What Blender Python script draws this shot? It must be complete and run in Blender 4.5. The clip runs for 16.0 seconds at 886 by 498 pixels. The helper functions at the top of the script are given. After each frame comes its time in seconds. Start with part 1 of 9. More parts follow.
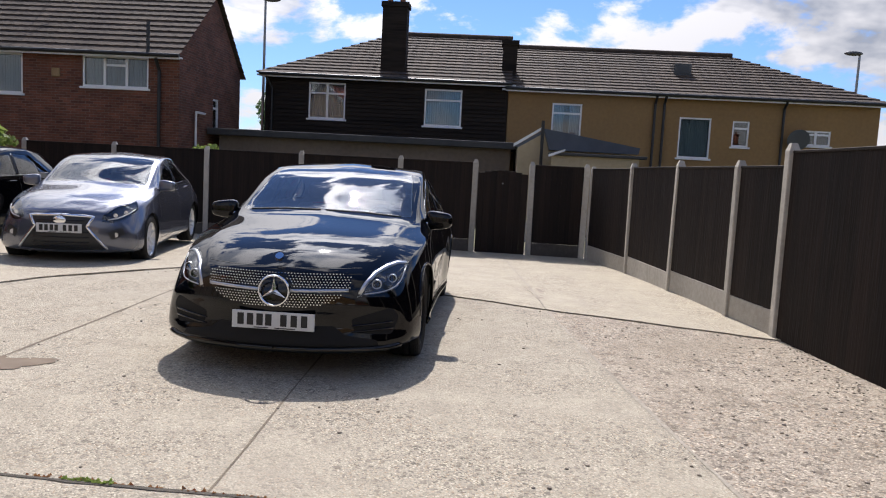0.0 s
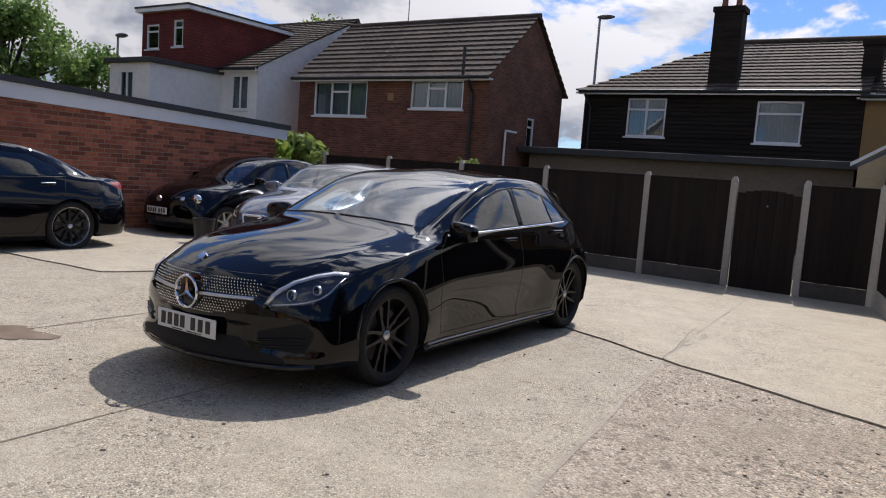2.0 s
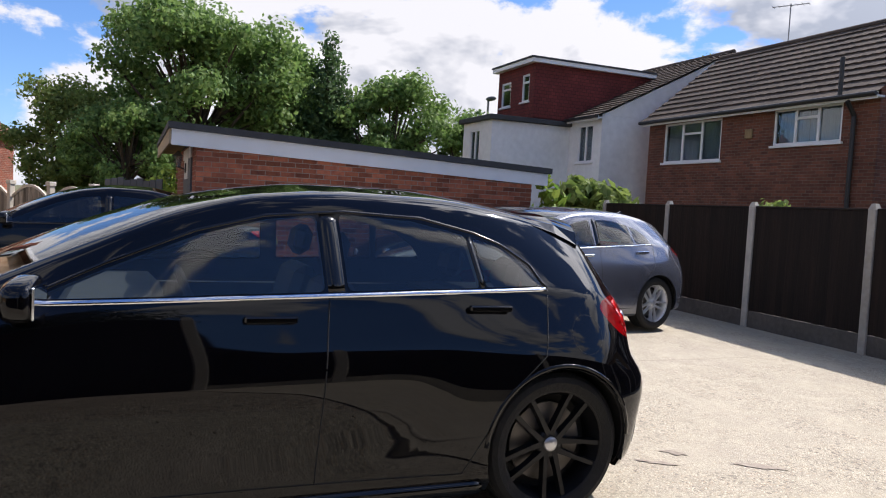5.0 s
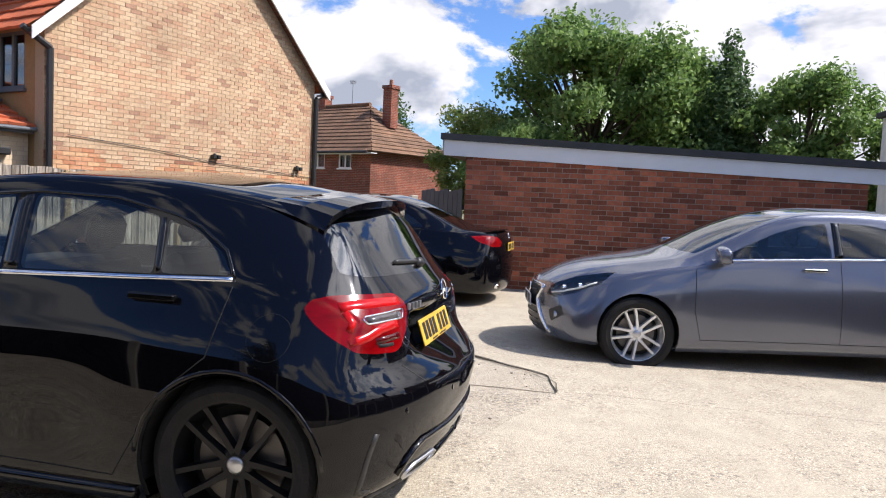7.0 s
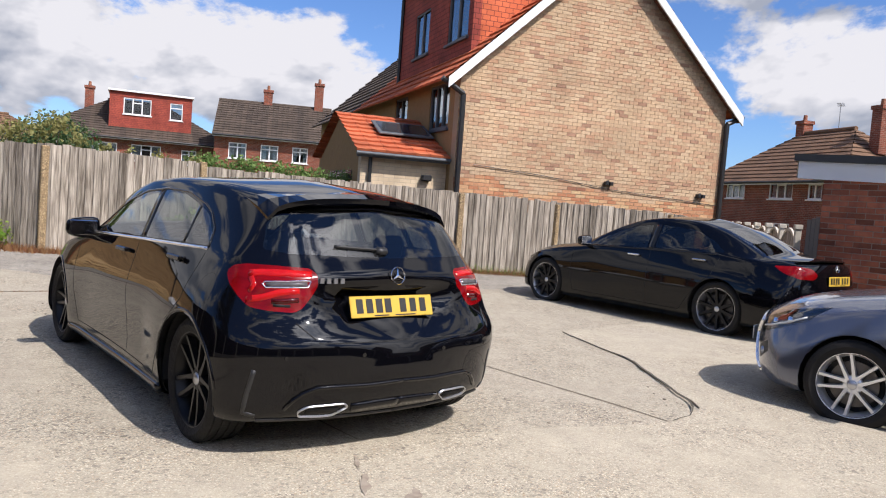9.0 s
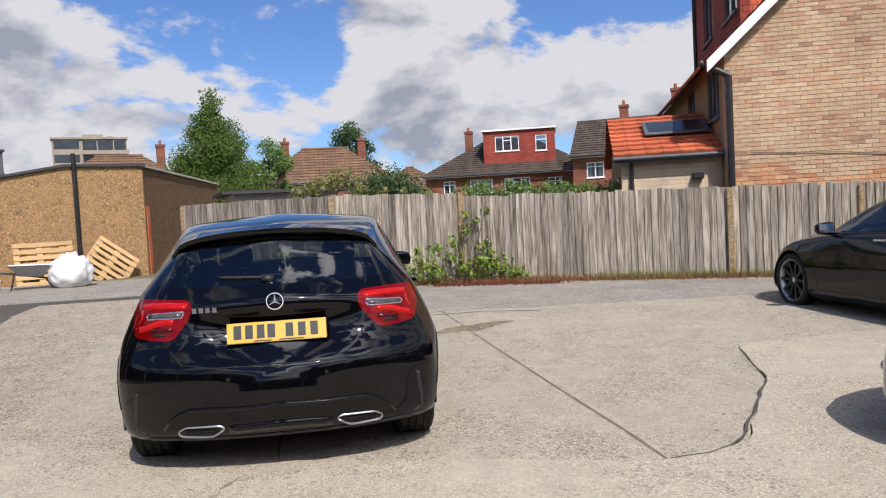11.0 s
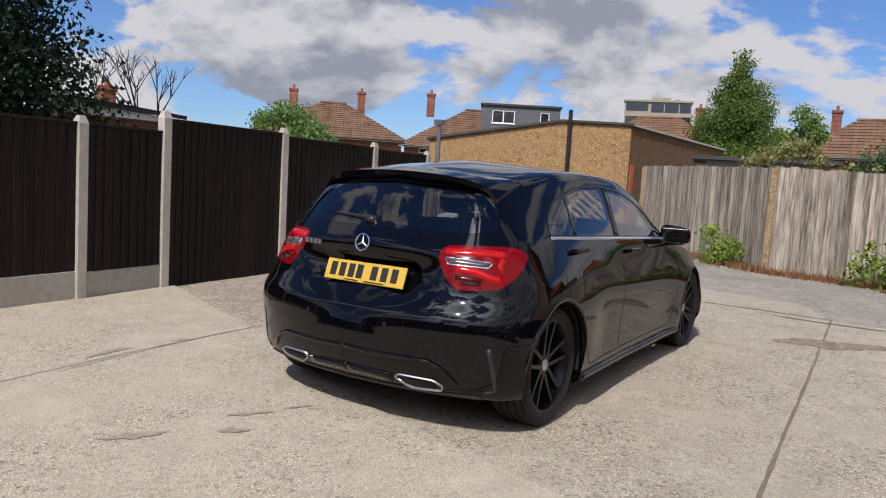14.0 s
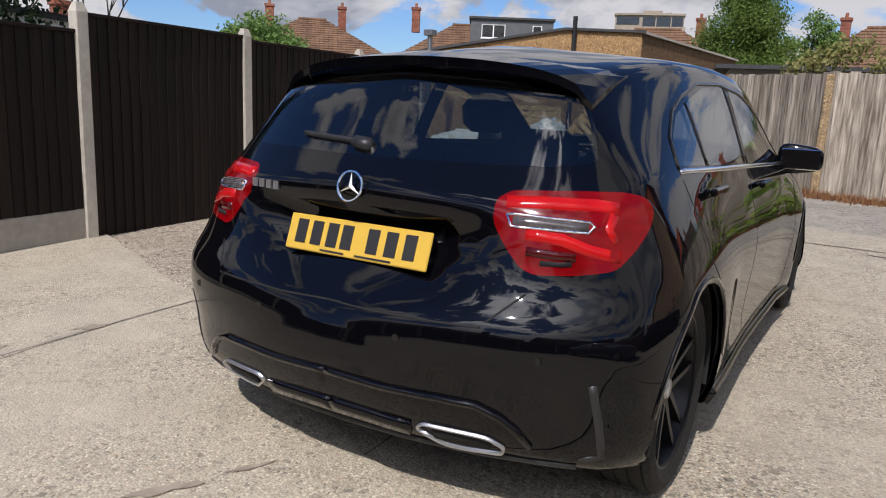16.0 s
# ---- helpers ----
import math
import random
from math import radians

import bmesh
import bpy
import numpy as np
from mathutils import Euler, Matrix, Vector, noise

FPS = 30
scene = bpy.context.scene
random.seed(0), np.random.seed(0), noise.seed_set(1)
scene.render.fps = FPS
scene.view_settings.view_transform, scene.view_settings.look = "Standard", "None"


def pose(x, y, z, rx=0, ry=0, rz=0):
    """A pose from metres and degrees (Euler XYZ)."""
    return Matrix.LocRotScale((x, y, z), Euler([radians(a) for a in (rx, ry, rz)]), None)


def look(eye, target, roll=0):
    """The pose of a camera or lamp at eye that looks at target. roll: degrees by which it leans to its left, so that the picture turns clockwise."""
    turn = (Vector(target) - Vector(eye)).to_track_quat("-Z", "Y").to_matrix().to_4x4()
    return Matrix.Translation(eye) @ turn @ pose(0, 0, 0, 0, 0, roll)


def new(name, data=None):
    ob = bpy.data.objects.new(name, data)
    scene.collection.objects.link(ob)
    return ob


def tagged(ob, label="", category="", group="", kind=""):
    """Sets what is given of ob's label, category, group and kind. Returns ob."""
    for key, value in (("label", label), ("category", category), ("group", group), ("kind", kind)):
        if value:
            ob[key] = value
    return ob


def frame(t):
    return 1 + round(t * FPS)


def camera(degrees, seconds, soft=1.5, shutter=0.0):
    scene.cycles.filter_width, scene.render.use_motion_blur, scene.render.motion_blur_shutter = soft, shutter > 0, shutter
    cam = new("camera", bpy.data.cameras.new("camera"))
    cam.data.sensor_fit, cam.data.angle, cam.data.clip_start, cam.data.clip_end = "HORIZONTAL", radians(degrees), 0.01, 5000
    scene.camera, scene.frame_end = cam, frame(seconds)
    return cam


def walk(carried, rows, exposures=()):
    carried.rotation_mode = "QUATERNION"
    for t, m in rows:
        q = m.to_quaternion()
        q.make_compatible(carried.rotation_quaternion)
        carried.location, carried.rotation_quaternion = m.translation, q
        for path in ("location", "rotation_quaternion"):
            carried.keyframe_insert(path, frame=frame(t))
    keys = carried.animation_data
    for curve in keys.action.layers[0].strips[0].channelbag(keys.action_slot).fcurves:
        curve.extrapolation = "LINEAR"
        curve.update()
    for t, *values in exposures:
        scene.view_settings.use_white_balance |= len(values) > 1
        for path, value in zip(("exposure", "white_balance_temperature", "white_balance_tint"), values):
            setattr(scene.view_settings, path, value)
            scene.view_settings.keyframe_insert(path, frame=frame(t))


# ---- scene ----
cam = camera(61.5, 16.0, soft=1.1)
EXPOSURES = [(0, 0.12, 6400, 15), (1.5, -0.12, 6400, 15), (3, -0.05, 6400, 15), (5.5, 0.43, 6400, 15), (7.5, 0.5, 6380, 15), (9, 0.2, 6400, 15), (11.5, -0.06, 6400, 15), (14, -0.22, 6400, 15), (16, -0.2, 6380, 15)]
PATH = [
    (0, (1.303, -6.69, 1.339), (1.181, -4.704, 1.135), 3.0),
    (0.5, (1.99, -6.5, 1.287), (1.664, -4.538, 1.075), 0.1),
    (1, (2.612, -6.088, 1.288), (2.027, -4.188, 1.076), 0.9),
    (1.5, (3.144, -5.609, 1.283), (2.278, -3.818, 1.074), -0.0),
    (2, (3.561, -5.02, 1.36), (2.479, -3.35, 1.154), 4.2),
    (2.5, (3.789, -4.343, 1.365), (2.559, -2.775, 1.189), 1.7),
    (3, (3.913, -3.588, 1.382), (2.526, -2.154, 1.247), 2.6),
    (3.2, (3.924, -3.262, 1.331), (2.51, -1.852, 1.209), 3.2),
    (5.5, (3.448, 0.428, 1.314), (1.536, 1.003, 1.209), 4.1),
    (6, (3.415, 1.162, 1.314), (1.45, 1.522, 1.224), 5.3),
    (6.5, (3.3, 1.861, 1.31), (1.304, 1.767, 1.232), 3.0),
    (7, (3.233, 2.598, 1.306), (1.281, 2.181, 1.176), 2.6),
    (7.5, (3.167, 3.261, 1.301), (1.327, 2.484, 1.188), 3.9),
    (8, (2.992, 3.915, 1.313), (1.302, 2.854, 1.181), 6.3),
    (8.5, (2.732, 4.514, 1.301), (1.247, 3.179, 1.196), 4.2),
    (9, (2.277, 5.009, 1.305), (1.002, 3.473, 1.182), 4.2),
    (9.2, (2.083, 5.201, 1.3), (0.907, 3.585, 1.206), 2.1),
    (11.3, (-0.679, 5.927, 1.325), (-0.778, 3.932, 1.237), 1.8),
    (11.5, (-0.901, 5.842, 1.304), (-0.896, 3.844, 1.214), 6.5),
    (12, (-1.437, 5.629, 1.295), (-1.186, 3.647, 1.2), 4.4),
    (12.5, (-1.826, 5.356, 1.305), (-1.303, 3.429, 1.197), 5.4),
    (13, (-2.102, 5.084, 1.309), (-1.325, 3.248, 1.147), 4.0),
    (13.5, (-2.344, 4.953, 1.297), (-1.314, 3.248, 1.122), 3.3),
    (14, (-2.395, 4.914, 1.261), (-1.327, 3.233, 1.074), 3.5),
    (14.5, (-2.36, 4.833, 1.241), (-1.293, 3.156, 1.021), 2.1),
    (15, (-2.107, 4.527, 1.192), (-1.093, 2.832, 0.879), 2.3),
    (15.5, (-1.77, 4.068, 1.172), (-0.767, 2.374, 0.82), 0.4),
    (16, (-1.331, 3.594, 1.163), (-0.317, 1.915, 0.774), 2.5),
]
walk(cam, [(t, look(eye, target, roll)) for t, eye, target, roll in PATH], EXPOSURES)

# ---------- light ----------
SUN_FROM = Vector((-0.14, 0.82, 1.0)).normalized()
sun_data = bpy.data.lights.new("sun", "SUN")
sun_data.energy, sun_data.angle, sun_data.color = 5.0, radians(0.53), (1.0, 0.955, 0.895)
sun = new("sun", sun_data)
sun.matrix_world = look(SUN_FROM * 60, (0, 0, 0))


def build_world():
    w = bpy.data.worlds.new("sky")
    scene.world = w
    w.use_nodes = True
    nt = w.node_tree
    nt.nodes.clear()
    N, L = nt.nodes.new, nt.links.new
    out, mix = N("ShaderNodeOutputWorld"), N("ShaderNodeMixShader")
    sky = N("ShaderNodeTexSky")
    sky.sky_type, sky.sun_disc = "NISHITA", False
    sky.sun_elevation = math.asin(SUN_FROM.z)
    sky.sun_rotation = math.atan2(SUN_FROM.x, SUN_FROM.y)
    sky.dust_density, sky.ozone_density = 0.2, 3.0
    b1, b2 = N("ShaderNodeBackground"), N("ShaderNodeBackground")
    b1.inputs["Strength"].default_value = 0.11
    deep = N("ShaderNodeMix")
    deep.data_type, deep.blend_type = "RGBA", "MULTIPLY"
    deep.inputs["Factor"].default_value, deep.inputs["B"].default_value = 1.0, (0.66, 0.86, 1.16, 1)
    L(sky.outputs[0], deep.inputs["A"])
    L(deep.outputs["Result"], b1.inputs["Color"])
    tc, sep = N("ShaderNodeTexCoord"), N("ShaderNodeSeparateXYZ")
    L(tc.outputs["Generated"], sep.inputs[0])

    def m(op, a, b):
        n = N("ShaderNodeMath")
        n.operation = op
        for i, v in enumerate((a, b)):
            if isinstance(v, (int, float)):
                n.inputs[i].default_value = v
            else:
                L(v, n.inputs[i])
        return n.outputs[0]
    # cumulus: solid noise over the directions, flattened, with pale tops and grey bases
    def vec(dz):
        v, k = N("ShaderNodeVectorMath"), N("ShaderNodeVectorMath")
        v.operation, k.operation = "ADD", "MULTIPLY"
        v.inputs[1].default_value, k.inputs[1].default_value = (1.9, 4.3, dz + 2.2), (1.0, 1.0, 1.9)
        L(tc.outputs["Generated"], v.inputs[0])
        L(v.outputs[0], k.inputs[0])
        return k.outputs[0]

    def noise(v, scale, detail, rough, dist=0.0):
        n = N("ShaderNodeTexNoise")
        for key, val in (("Scale", scale), ("Detail", detail), ("Roughness", rough), ("Distortion", dist)):
            n.inputs[key].default_value = val
        L(v, n.inputs["Vector"])
        return n.outputs["Fac"]
    here, above = noise(vec(0.0), 3.5, 11.0, 0.58, 0.2), noise(vec(0.045), 3.5, 5.0, 0.58, 0.2)
    r1, r2 = N("ShaderNodeValToRGB"), N("ShaderNodeValToRGB")
    r1.color_ramp.elements[0].position, r1.color_ramp.elements[1].position = 0.475, 0.530
    r1.color_ramp.interpolation = "EASE"
    # the deck closes towards the horizon
    cover = m("ADD", here, m("MULTIPLY", m("SUBTRACT", 0.30, m("MAXIMUM", sep.outputs["Z"], 0.0)), 0.11))
    # and is thicker to the west and north-west
    west = N("ShaderNodeVectorMath")
    west.operation, west.inputs[1].default_value = "DOT_PRODUCT", (-0.85, 0.53, 0.0)
    L(tc.outputs["Generated"], west.inputs[0])
    cover = m("ADD", cover, m("MULTIPLY", m("MAXIMUM", west.outputs["Value"], 0.0), 0.065))
    # a bank of cumulus stands over the roofs to the south
    south = N("ShaderNodeVectorMath")
    south.operation, south.inputs[1].default_value = "DOT_PRODUCT", (-0.10, -0.98, 0.14)
    L(tc.outputs["Generated"], south.inputs[0])
    cover = m("ADD", cover, m("MULTIPLY", m("POWER", m("MAXIMUM", south.outputs["Value"], 0.0), 6.0), 0.035))
    dot = N("ShaderNodeVectorMath")
    dot.operation = "DOT_PRODUCT"
    dot.inputs[1].default_value = SUN_FROM
    L(tc.outputs["Generated"], dot.inputs[0])
    toward = m("MAXIMUM", dot.outputs["Value"], 0.0)
    cover = m("ADD", cover, m("MULTIPLY", m("POWER", toward, 10.0), 0.05))
    L(cover, r1.inputs[0])
    base = m("ADD", m("MULTIPLY", m("SUBTRACT", above, here), 2.2), m("MULTIPLY", here, 0.9))
    L(base, r2.inputs[0])
    r2.color_ramp.elements[0].position, r2.color_ramp.elements[1].position = 0.415, 0.66
    r2.color_ramp.elements[0].color, r2.color_ramp.elements[1].color = (1.0, 1.01, 1.03, 1), (0.46, 0.51, 0.60, 1)
    L(r2.outputs[0], b2.inputs["Color"])
    # clouds glow where the sun stands behind them
    glow = m("POWER", toward, 11.0)
    L(m("ADD", 0.73, m("MULTIPLY", glow, 5.0)), b2.inputs["Strength"])
    L(r1.outputs[0], mix.inputs[0])
    L(b1.outputs[0], mix.inputs[1])
    L(b2.outputs[0], mix.inputs[2])
    L(mix.outputs[0], out.inputs[0])


build_world()

# ---------- materials ----------


def mat(name, col, col2=None, rough=0.6, metal=0.0, scale=6.0, big=0.7, bump=0.0, bscale=60.0, coat=0.0, rnd=0.0, spec=0.5, stretch=(1, 1, 1), amount=1.0):
    """Principled surface, coloured by fine and broad noise between col and col2."""
    m = bpy.data.materials.new(name)
    m.use_nodes = True
    nt = m.node_tree
    N, L = nt.nodes.new, nt.links.new
    p = nt.nodes["Principled BSDF"]
    p.inputs["Roughness"].default_value, p.inputs["Metallic"].default_value = rough, metal
    p.inputs["Coat Weight"].default_value, p.inputs["Coat Roughness"].default_value = coat, 0.02
    p.inputs["Specular IOR Level"].default_value = spec
    p.inputs["Base Color"].default_value = (*col, 1)
    if col2 is None and not rnd and not bump:
        return m
    col2 = col2 or tuple(c * 0.8 for c in col)
    tc, mp = N("ShaderNodeTexCoord"), N("ShaderNodeMapping")
    mp.inputs["Scale"].default_value = stretch
    L(tc.outputs["Object"], mp.inputs["Vector"])
    n1, n2 = N("ShaderNodeTexNoise"), N("ShaderNodeTexNoise")
    n1.inputs["Scale"].default_value, n1.inputs["Detail"].default_value = scale, 8.0
    n2.inputs["Scale"].default_value, n2.inputs["Detail"].default_value = big, 4.0
    place = mp.outputs[0]
    if rnd:
        # each piece is cut from another spot of the grain
        one, far, off = N("ShaderNodeObjectInfo"), N("ShaderNodeVectorMath"), N("ShaderNodeVectorMath")
        far.operation, off.operation = "SCALE", "ADD"
        far.inputs[0].default_value = (61.0, 23.0, 47.0)
        L(one.outputs["Random"], far.inputs["Scale"])
        L(mp.outputs[0], off.inputs[0])
        L(far.outputs[0], off.inputs[1])
        place = off.outputs[0]
    L(place, n1.inputs["Vector"])
    L(place, n2.inputs["Vector"])
    add = N("ShaderNodeMath")
    add.operation = "ADD"
    L(n1.outputs["Fac"], add.inputs[0])
    L(n2.outputs["Fac"], add.inputs[1])
    ramp = N("ShaderNodeMapRange")
    ramp.inputs["From Min"].default_value, ramp.inputs["From Max"].default_value = 1 - 0.3 / max(amount, 0.01), 1 + 0.3 / max(amount, 0.01)
    L(add.outputs[0], ramp.inputs["Value"])
    mix = N("ShaderNodeMix")
    mix.data_type = "RGBA"
    mix.inputs["A"].default_value, mix.inputs["B"].default_value = (*col, 1), (*col2, 1)
    L(ramp.outputs[0], mix.inputs["Factor"])
    last = mix.outputs["Result"]
    if rnd:
        oi, hsv, mr = N("ShaderNodeObjectInfo"), N("ShaderNodeHueSaturation"), N("ShaderNodeMapRange")
        L(oi.outputs["Random"], mr.inputs["Value"])
        mr.inputs["To Min"].default_value, mr.inputs["To Max"].default_value = 1 - rnd, 1 + rnd
        L(mr.outputs[0], hsv.inputs["Value"])
        L(last, hsv.inputs["Color"])
        last = hsv.outputs[0]
    L(last, p.inputs["Base Color"])
    if bump:
        n3, b = N("ShaderNodeTexNoise"), N("ShaderNodeBump")
        n3.inputs["Scale"].default_value, n3.inputs["Detail"].default_value = bscale, 6.0
        L(place, n3.inputs["Vector"])
        L(n3.outputs["Fac"], b.inputs["Height"])
        b.inputs["Strength"].default_value, b.inputs["Distance"].default_value = bump, 0.02
        L(b.outputs[0], p.inputs["Normal"])
    return m


def concrete(name, col, col2, dark, pebble=55.0, specks=0.35, bump=0.5, stain=(0.30, 0.27, 0.23), worn=0.5):
    """Worn concrete: stones of many tones showing in a paste, smooth skim where it is less worn, broad stains."""
    m = bpy.data.materials.new(name)
    m.use_nodes = True
    nt = m.node_tree
    N, L = nt.nodes.new, nt.links.new
    p = nt.nodes["Principled BSDF"]
    p.inputs["Roughness"].default_value, p.inputs["Specular IOR Level"].default_value = 0.85, 0.25
    tc = N("ShaderNodeTexCoord")

    def noise(scale, detail, rough=0.5):
        n = N("ShaderNodeTexNoise")
        for key, val in (("Scale", scale), ("Detail", detail), ("Roughness", rough)):
            n.inputs[key].default_value = val
        L(tc.outputs["Object"], n.inputs["Vector"])
        return n.outputs["Fac"]

    def mixc(fac, a, b, blend="MIX"):
        x = N("ShaderNodeMix")
        x.data_type, x.blend_type = "RGBA", blend
        for key, v in (("Factor", fac), ("A", a), ("B", b)):
            if isinstance(v, tuple):
                x.inputs[key].default_value = (*v, 1)
            elif isinstance(v, float):
                x.inputs[key].default_value = v
            else:
                L(v, x.inputs[key])
        return x.outputs["Result"]

    def rng(v, lo, hi, a=0.0, b=1.0):
        r = N("ShaderNodeMapRange")
        r.inputs["From Min"].default_value, r.inputs["From Max"].default_value = lo, hi
        r.inputs["To Min"].default_value, r.inputs["To Max"].default_value = a, b
        L(v, r.inputs["Value"])
        return r.outputs[0]
    big, mid, fine, patch, mottle = noise(0.5, 6.0, 0.6), noise(4.0, 8.0, 0.65), noise(95.0, 3.0), noise(1.1, 8.0, 0.6), noise(38.0, 6.0, 0.7)
    vor, grit = N("ShaderNodeTexVoronoi"), N("ShaderNodeTexVoronoi")
    vor.inputs["Scale"].default_value, grit.inputs["Scale"].default_value = pebble, pebble * 0.42
    L(tc.outputs["Object"], vor.inputs["Vector"])
    L(tc.outputs["Object"], grit.inputs["Vector"])
    sep, sep2 = N("ShaderNodeSeparateColor"), N("ShaderNodeSeparateColor")
    L(vor.outputs["Color"], sep.inputs[0])
    L(grit.outputs["Color"], sep2.inputs[0])
    base = mixc(rng(mid, 0.35, 0.65), col, col2)
    stone = mixc(rng(sep.outputs[0], 1 - specks, 1.0, 0.0, 0.95), base, dark)
    stone = mixc(rng(sep.outputs[1], 0.74, 0.95, 0.0, 0.75), stone, tuple(min(1.0, v * 1.6) for v in col))
    stone = mixc(rng(sep.outputs[2], 0.82, 1.0, 0.0, 0.6), stone, (col[0] * 0.85, col[1] * 0.62, col[2] * 0.45))
    stone = mixc(rng(sep2.outputs[0], 1 - specks * 0.45, 1.0, 0.0, 0.8), stone, dark)
    stone = mixc(rng(vor.outputs["Distance"], 0.45, 0.75, 0.0, 0.45), stone, dark)
    c = mixc(rng(patch, 0.40, 0.60, 1.0, worn), base, stone)
    c = mixc(rng(mottle, 0.52, 0.72, 0.0, 0.22), c, tuple(v * 0.6 for v in col2))
    c = mixc(rng(mottle, 0.28, 0.45, 0.14, 0.0), c, tuple(min(1.0, v * 1.2) for v in col))
    c = mixc(rng(big, 0.52, 0.70, 0.0, 0.45), c, stain)
    L(c, p.inputs["Base Color"])
    b = N("ShaderNodeBump")
    b.inputs["Strength"].default_value, b.inputs["Distance"].default_value = bump, 0.008
    h = N("ShaderNodeMath")
    h.operation = "SUBTRACT"
    L(fine, h.inputs[0])
    L(vor.outputs["Distance"], h.inputs[1])
    L(h.outputs[0], b.inputs["Height"])
    L(b.outputs[0], p.inputs["Normal"])
    return m


def brickwork(name, c1, c2, mortar, course=0.075, length=0.225, bump=0.6, rows=False):
    """Brick bond (or rows of tiles) laid along a wall: u is x + y, v is z of the object."""
    m = bpy.data.materials.new(name)
    m.use_nodes = True
    nt = m.node_tree
    N, L = nt.nodes.new, nt.links.new
    p = nt.nodes["Principled BSDF"]
    p.inputs["Roughness"].default_value, p.inputs["Specular IOR Level"].default_value = 0.85, 0.3
    tc, sep, comb, add = N("ShaderNodeTexCoord"), N("ShaderNodeSeparateXYZ"), N("ShaderNodeCombineXYZ"), N("ShaderNodeMath")
    L(tc.outputs["Object"], sep.inputs[0])
    L(sep.outputs["X"], add.inputs[0])
    if rows:
        add.operation, add.inputs[1].default_value = "ADD", 0.0
    else:
        L(sep.outputs["Y"], add.inputs[1])
    L(add.outputs[0], comb.inputs[0])
    L(sep.outputs["Z"], comb.inputs[1])
    br = N("ShaderNodeTexBrick")
    br.inputs["Scale"].default_value = 1.0
    br.inputs["Brick Width"].default_value, br.inputs["Row Height"].default_value = length, course
    br.inputs["Mortar Size"].default_value, br.inputs["Mortar Smooth"].default_value = min(course, length) * (0.03 if rows else 0.075), 0.2
    br.inputs["Color1"].default_value, br.inputs["Color2"].default_value, br.inputs["Mortar"].default_value = (*c1, 1), (*c2, 1), (*mortar, 1)
    L(comb.outputs[0], br.inputs["Vector"])
    n1 = N("ShaderNodeTexNoise")
    n1.inputs["Scale"].default_value, n1.inputs["Detail"].default_value = 1.3, 7.0
    L(tc.outputs["Object"], n1.inputs["Vector"])
    hsv, mr = N("ShaderNodeHueSaturation"), N("ShaderNodeMapRange")
    mr.inputs["From Min"].default_value, mr.inputs["From Max"].default_value = 0.3, 0.7
    mr.inputs["To Min"].default_value, mr.inputs["To Max"].default_value = 0.72, 1.25
    L(n1.outputs["Fac"], mr.inputs["Value"])
    L(mr.outputs[0], hsv.inputs["Value"])
    L(br.outputs["Color"], hsv.inputs["Color"])
    L(hsv.outputs[0], p.inputs["Base Color"])
    b = N("ShaderNodeBump")
    b.invert = True
    b.inputs["Strength"].default_value, b.inputs["Distance"].default_value = bump, 0.012
    L(br.outputs["Fac"], b.inputs["Height"])
    L(b.outputs[0], p.inputs["Normal"])
    return m


def glass(name, tint=(0.8, 0.85, 0.85), clear=0.75, rough=0.0):
    """Thin pane: see-through, with a mirror gloss that grows at grazing angles."""
    m = bpy.data.materials.new(name)
    m.use_nodes = True
    nt = m.node_tree
    nt.nodes.clear()
    N, L = nt.nodes.new, nt.links.new
    out, t, g, mx, fr = N("ShaderNodeOutputMaterial"), N("ShaderNodeBsdfTransparent"), N("ShaderNodeBsdfGlossy"), N("ShaderNodeMixShader"), N("ShaderNodeLayerWeight")
    t.inputs["Color"].default_value = (*[c * clear for c in tint], 1)
    g.inputs["Roughness"].default_value, fr.inputs["Blend"].default_value = rough, 0.5
    pw, ad = N("ShaderNodeMath"), N("ShaderNodeMath")
    pw.operation, ad.operation = "POWER", "MULTIPLY_ADD"
    pw.inputs[1].default_value, ad.inputs[1].default_value, ad.inputs[2].default_value = 3.6, 0.90, 0.085
    L(fr.outputs["Facing"], pw.inputs[0])
    L(pw.outputs[0], ad.inputs[0])
    L(ad.outputs[0], mx.inputs[0])
    L(t.outputs[0], mx.inputs[1])
    L(g.outputs[0], mx.inputs[2])
    L(mx.outputs[0], out.inputs[0])
    return m


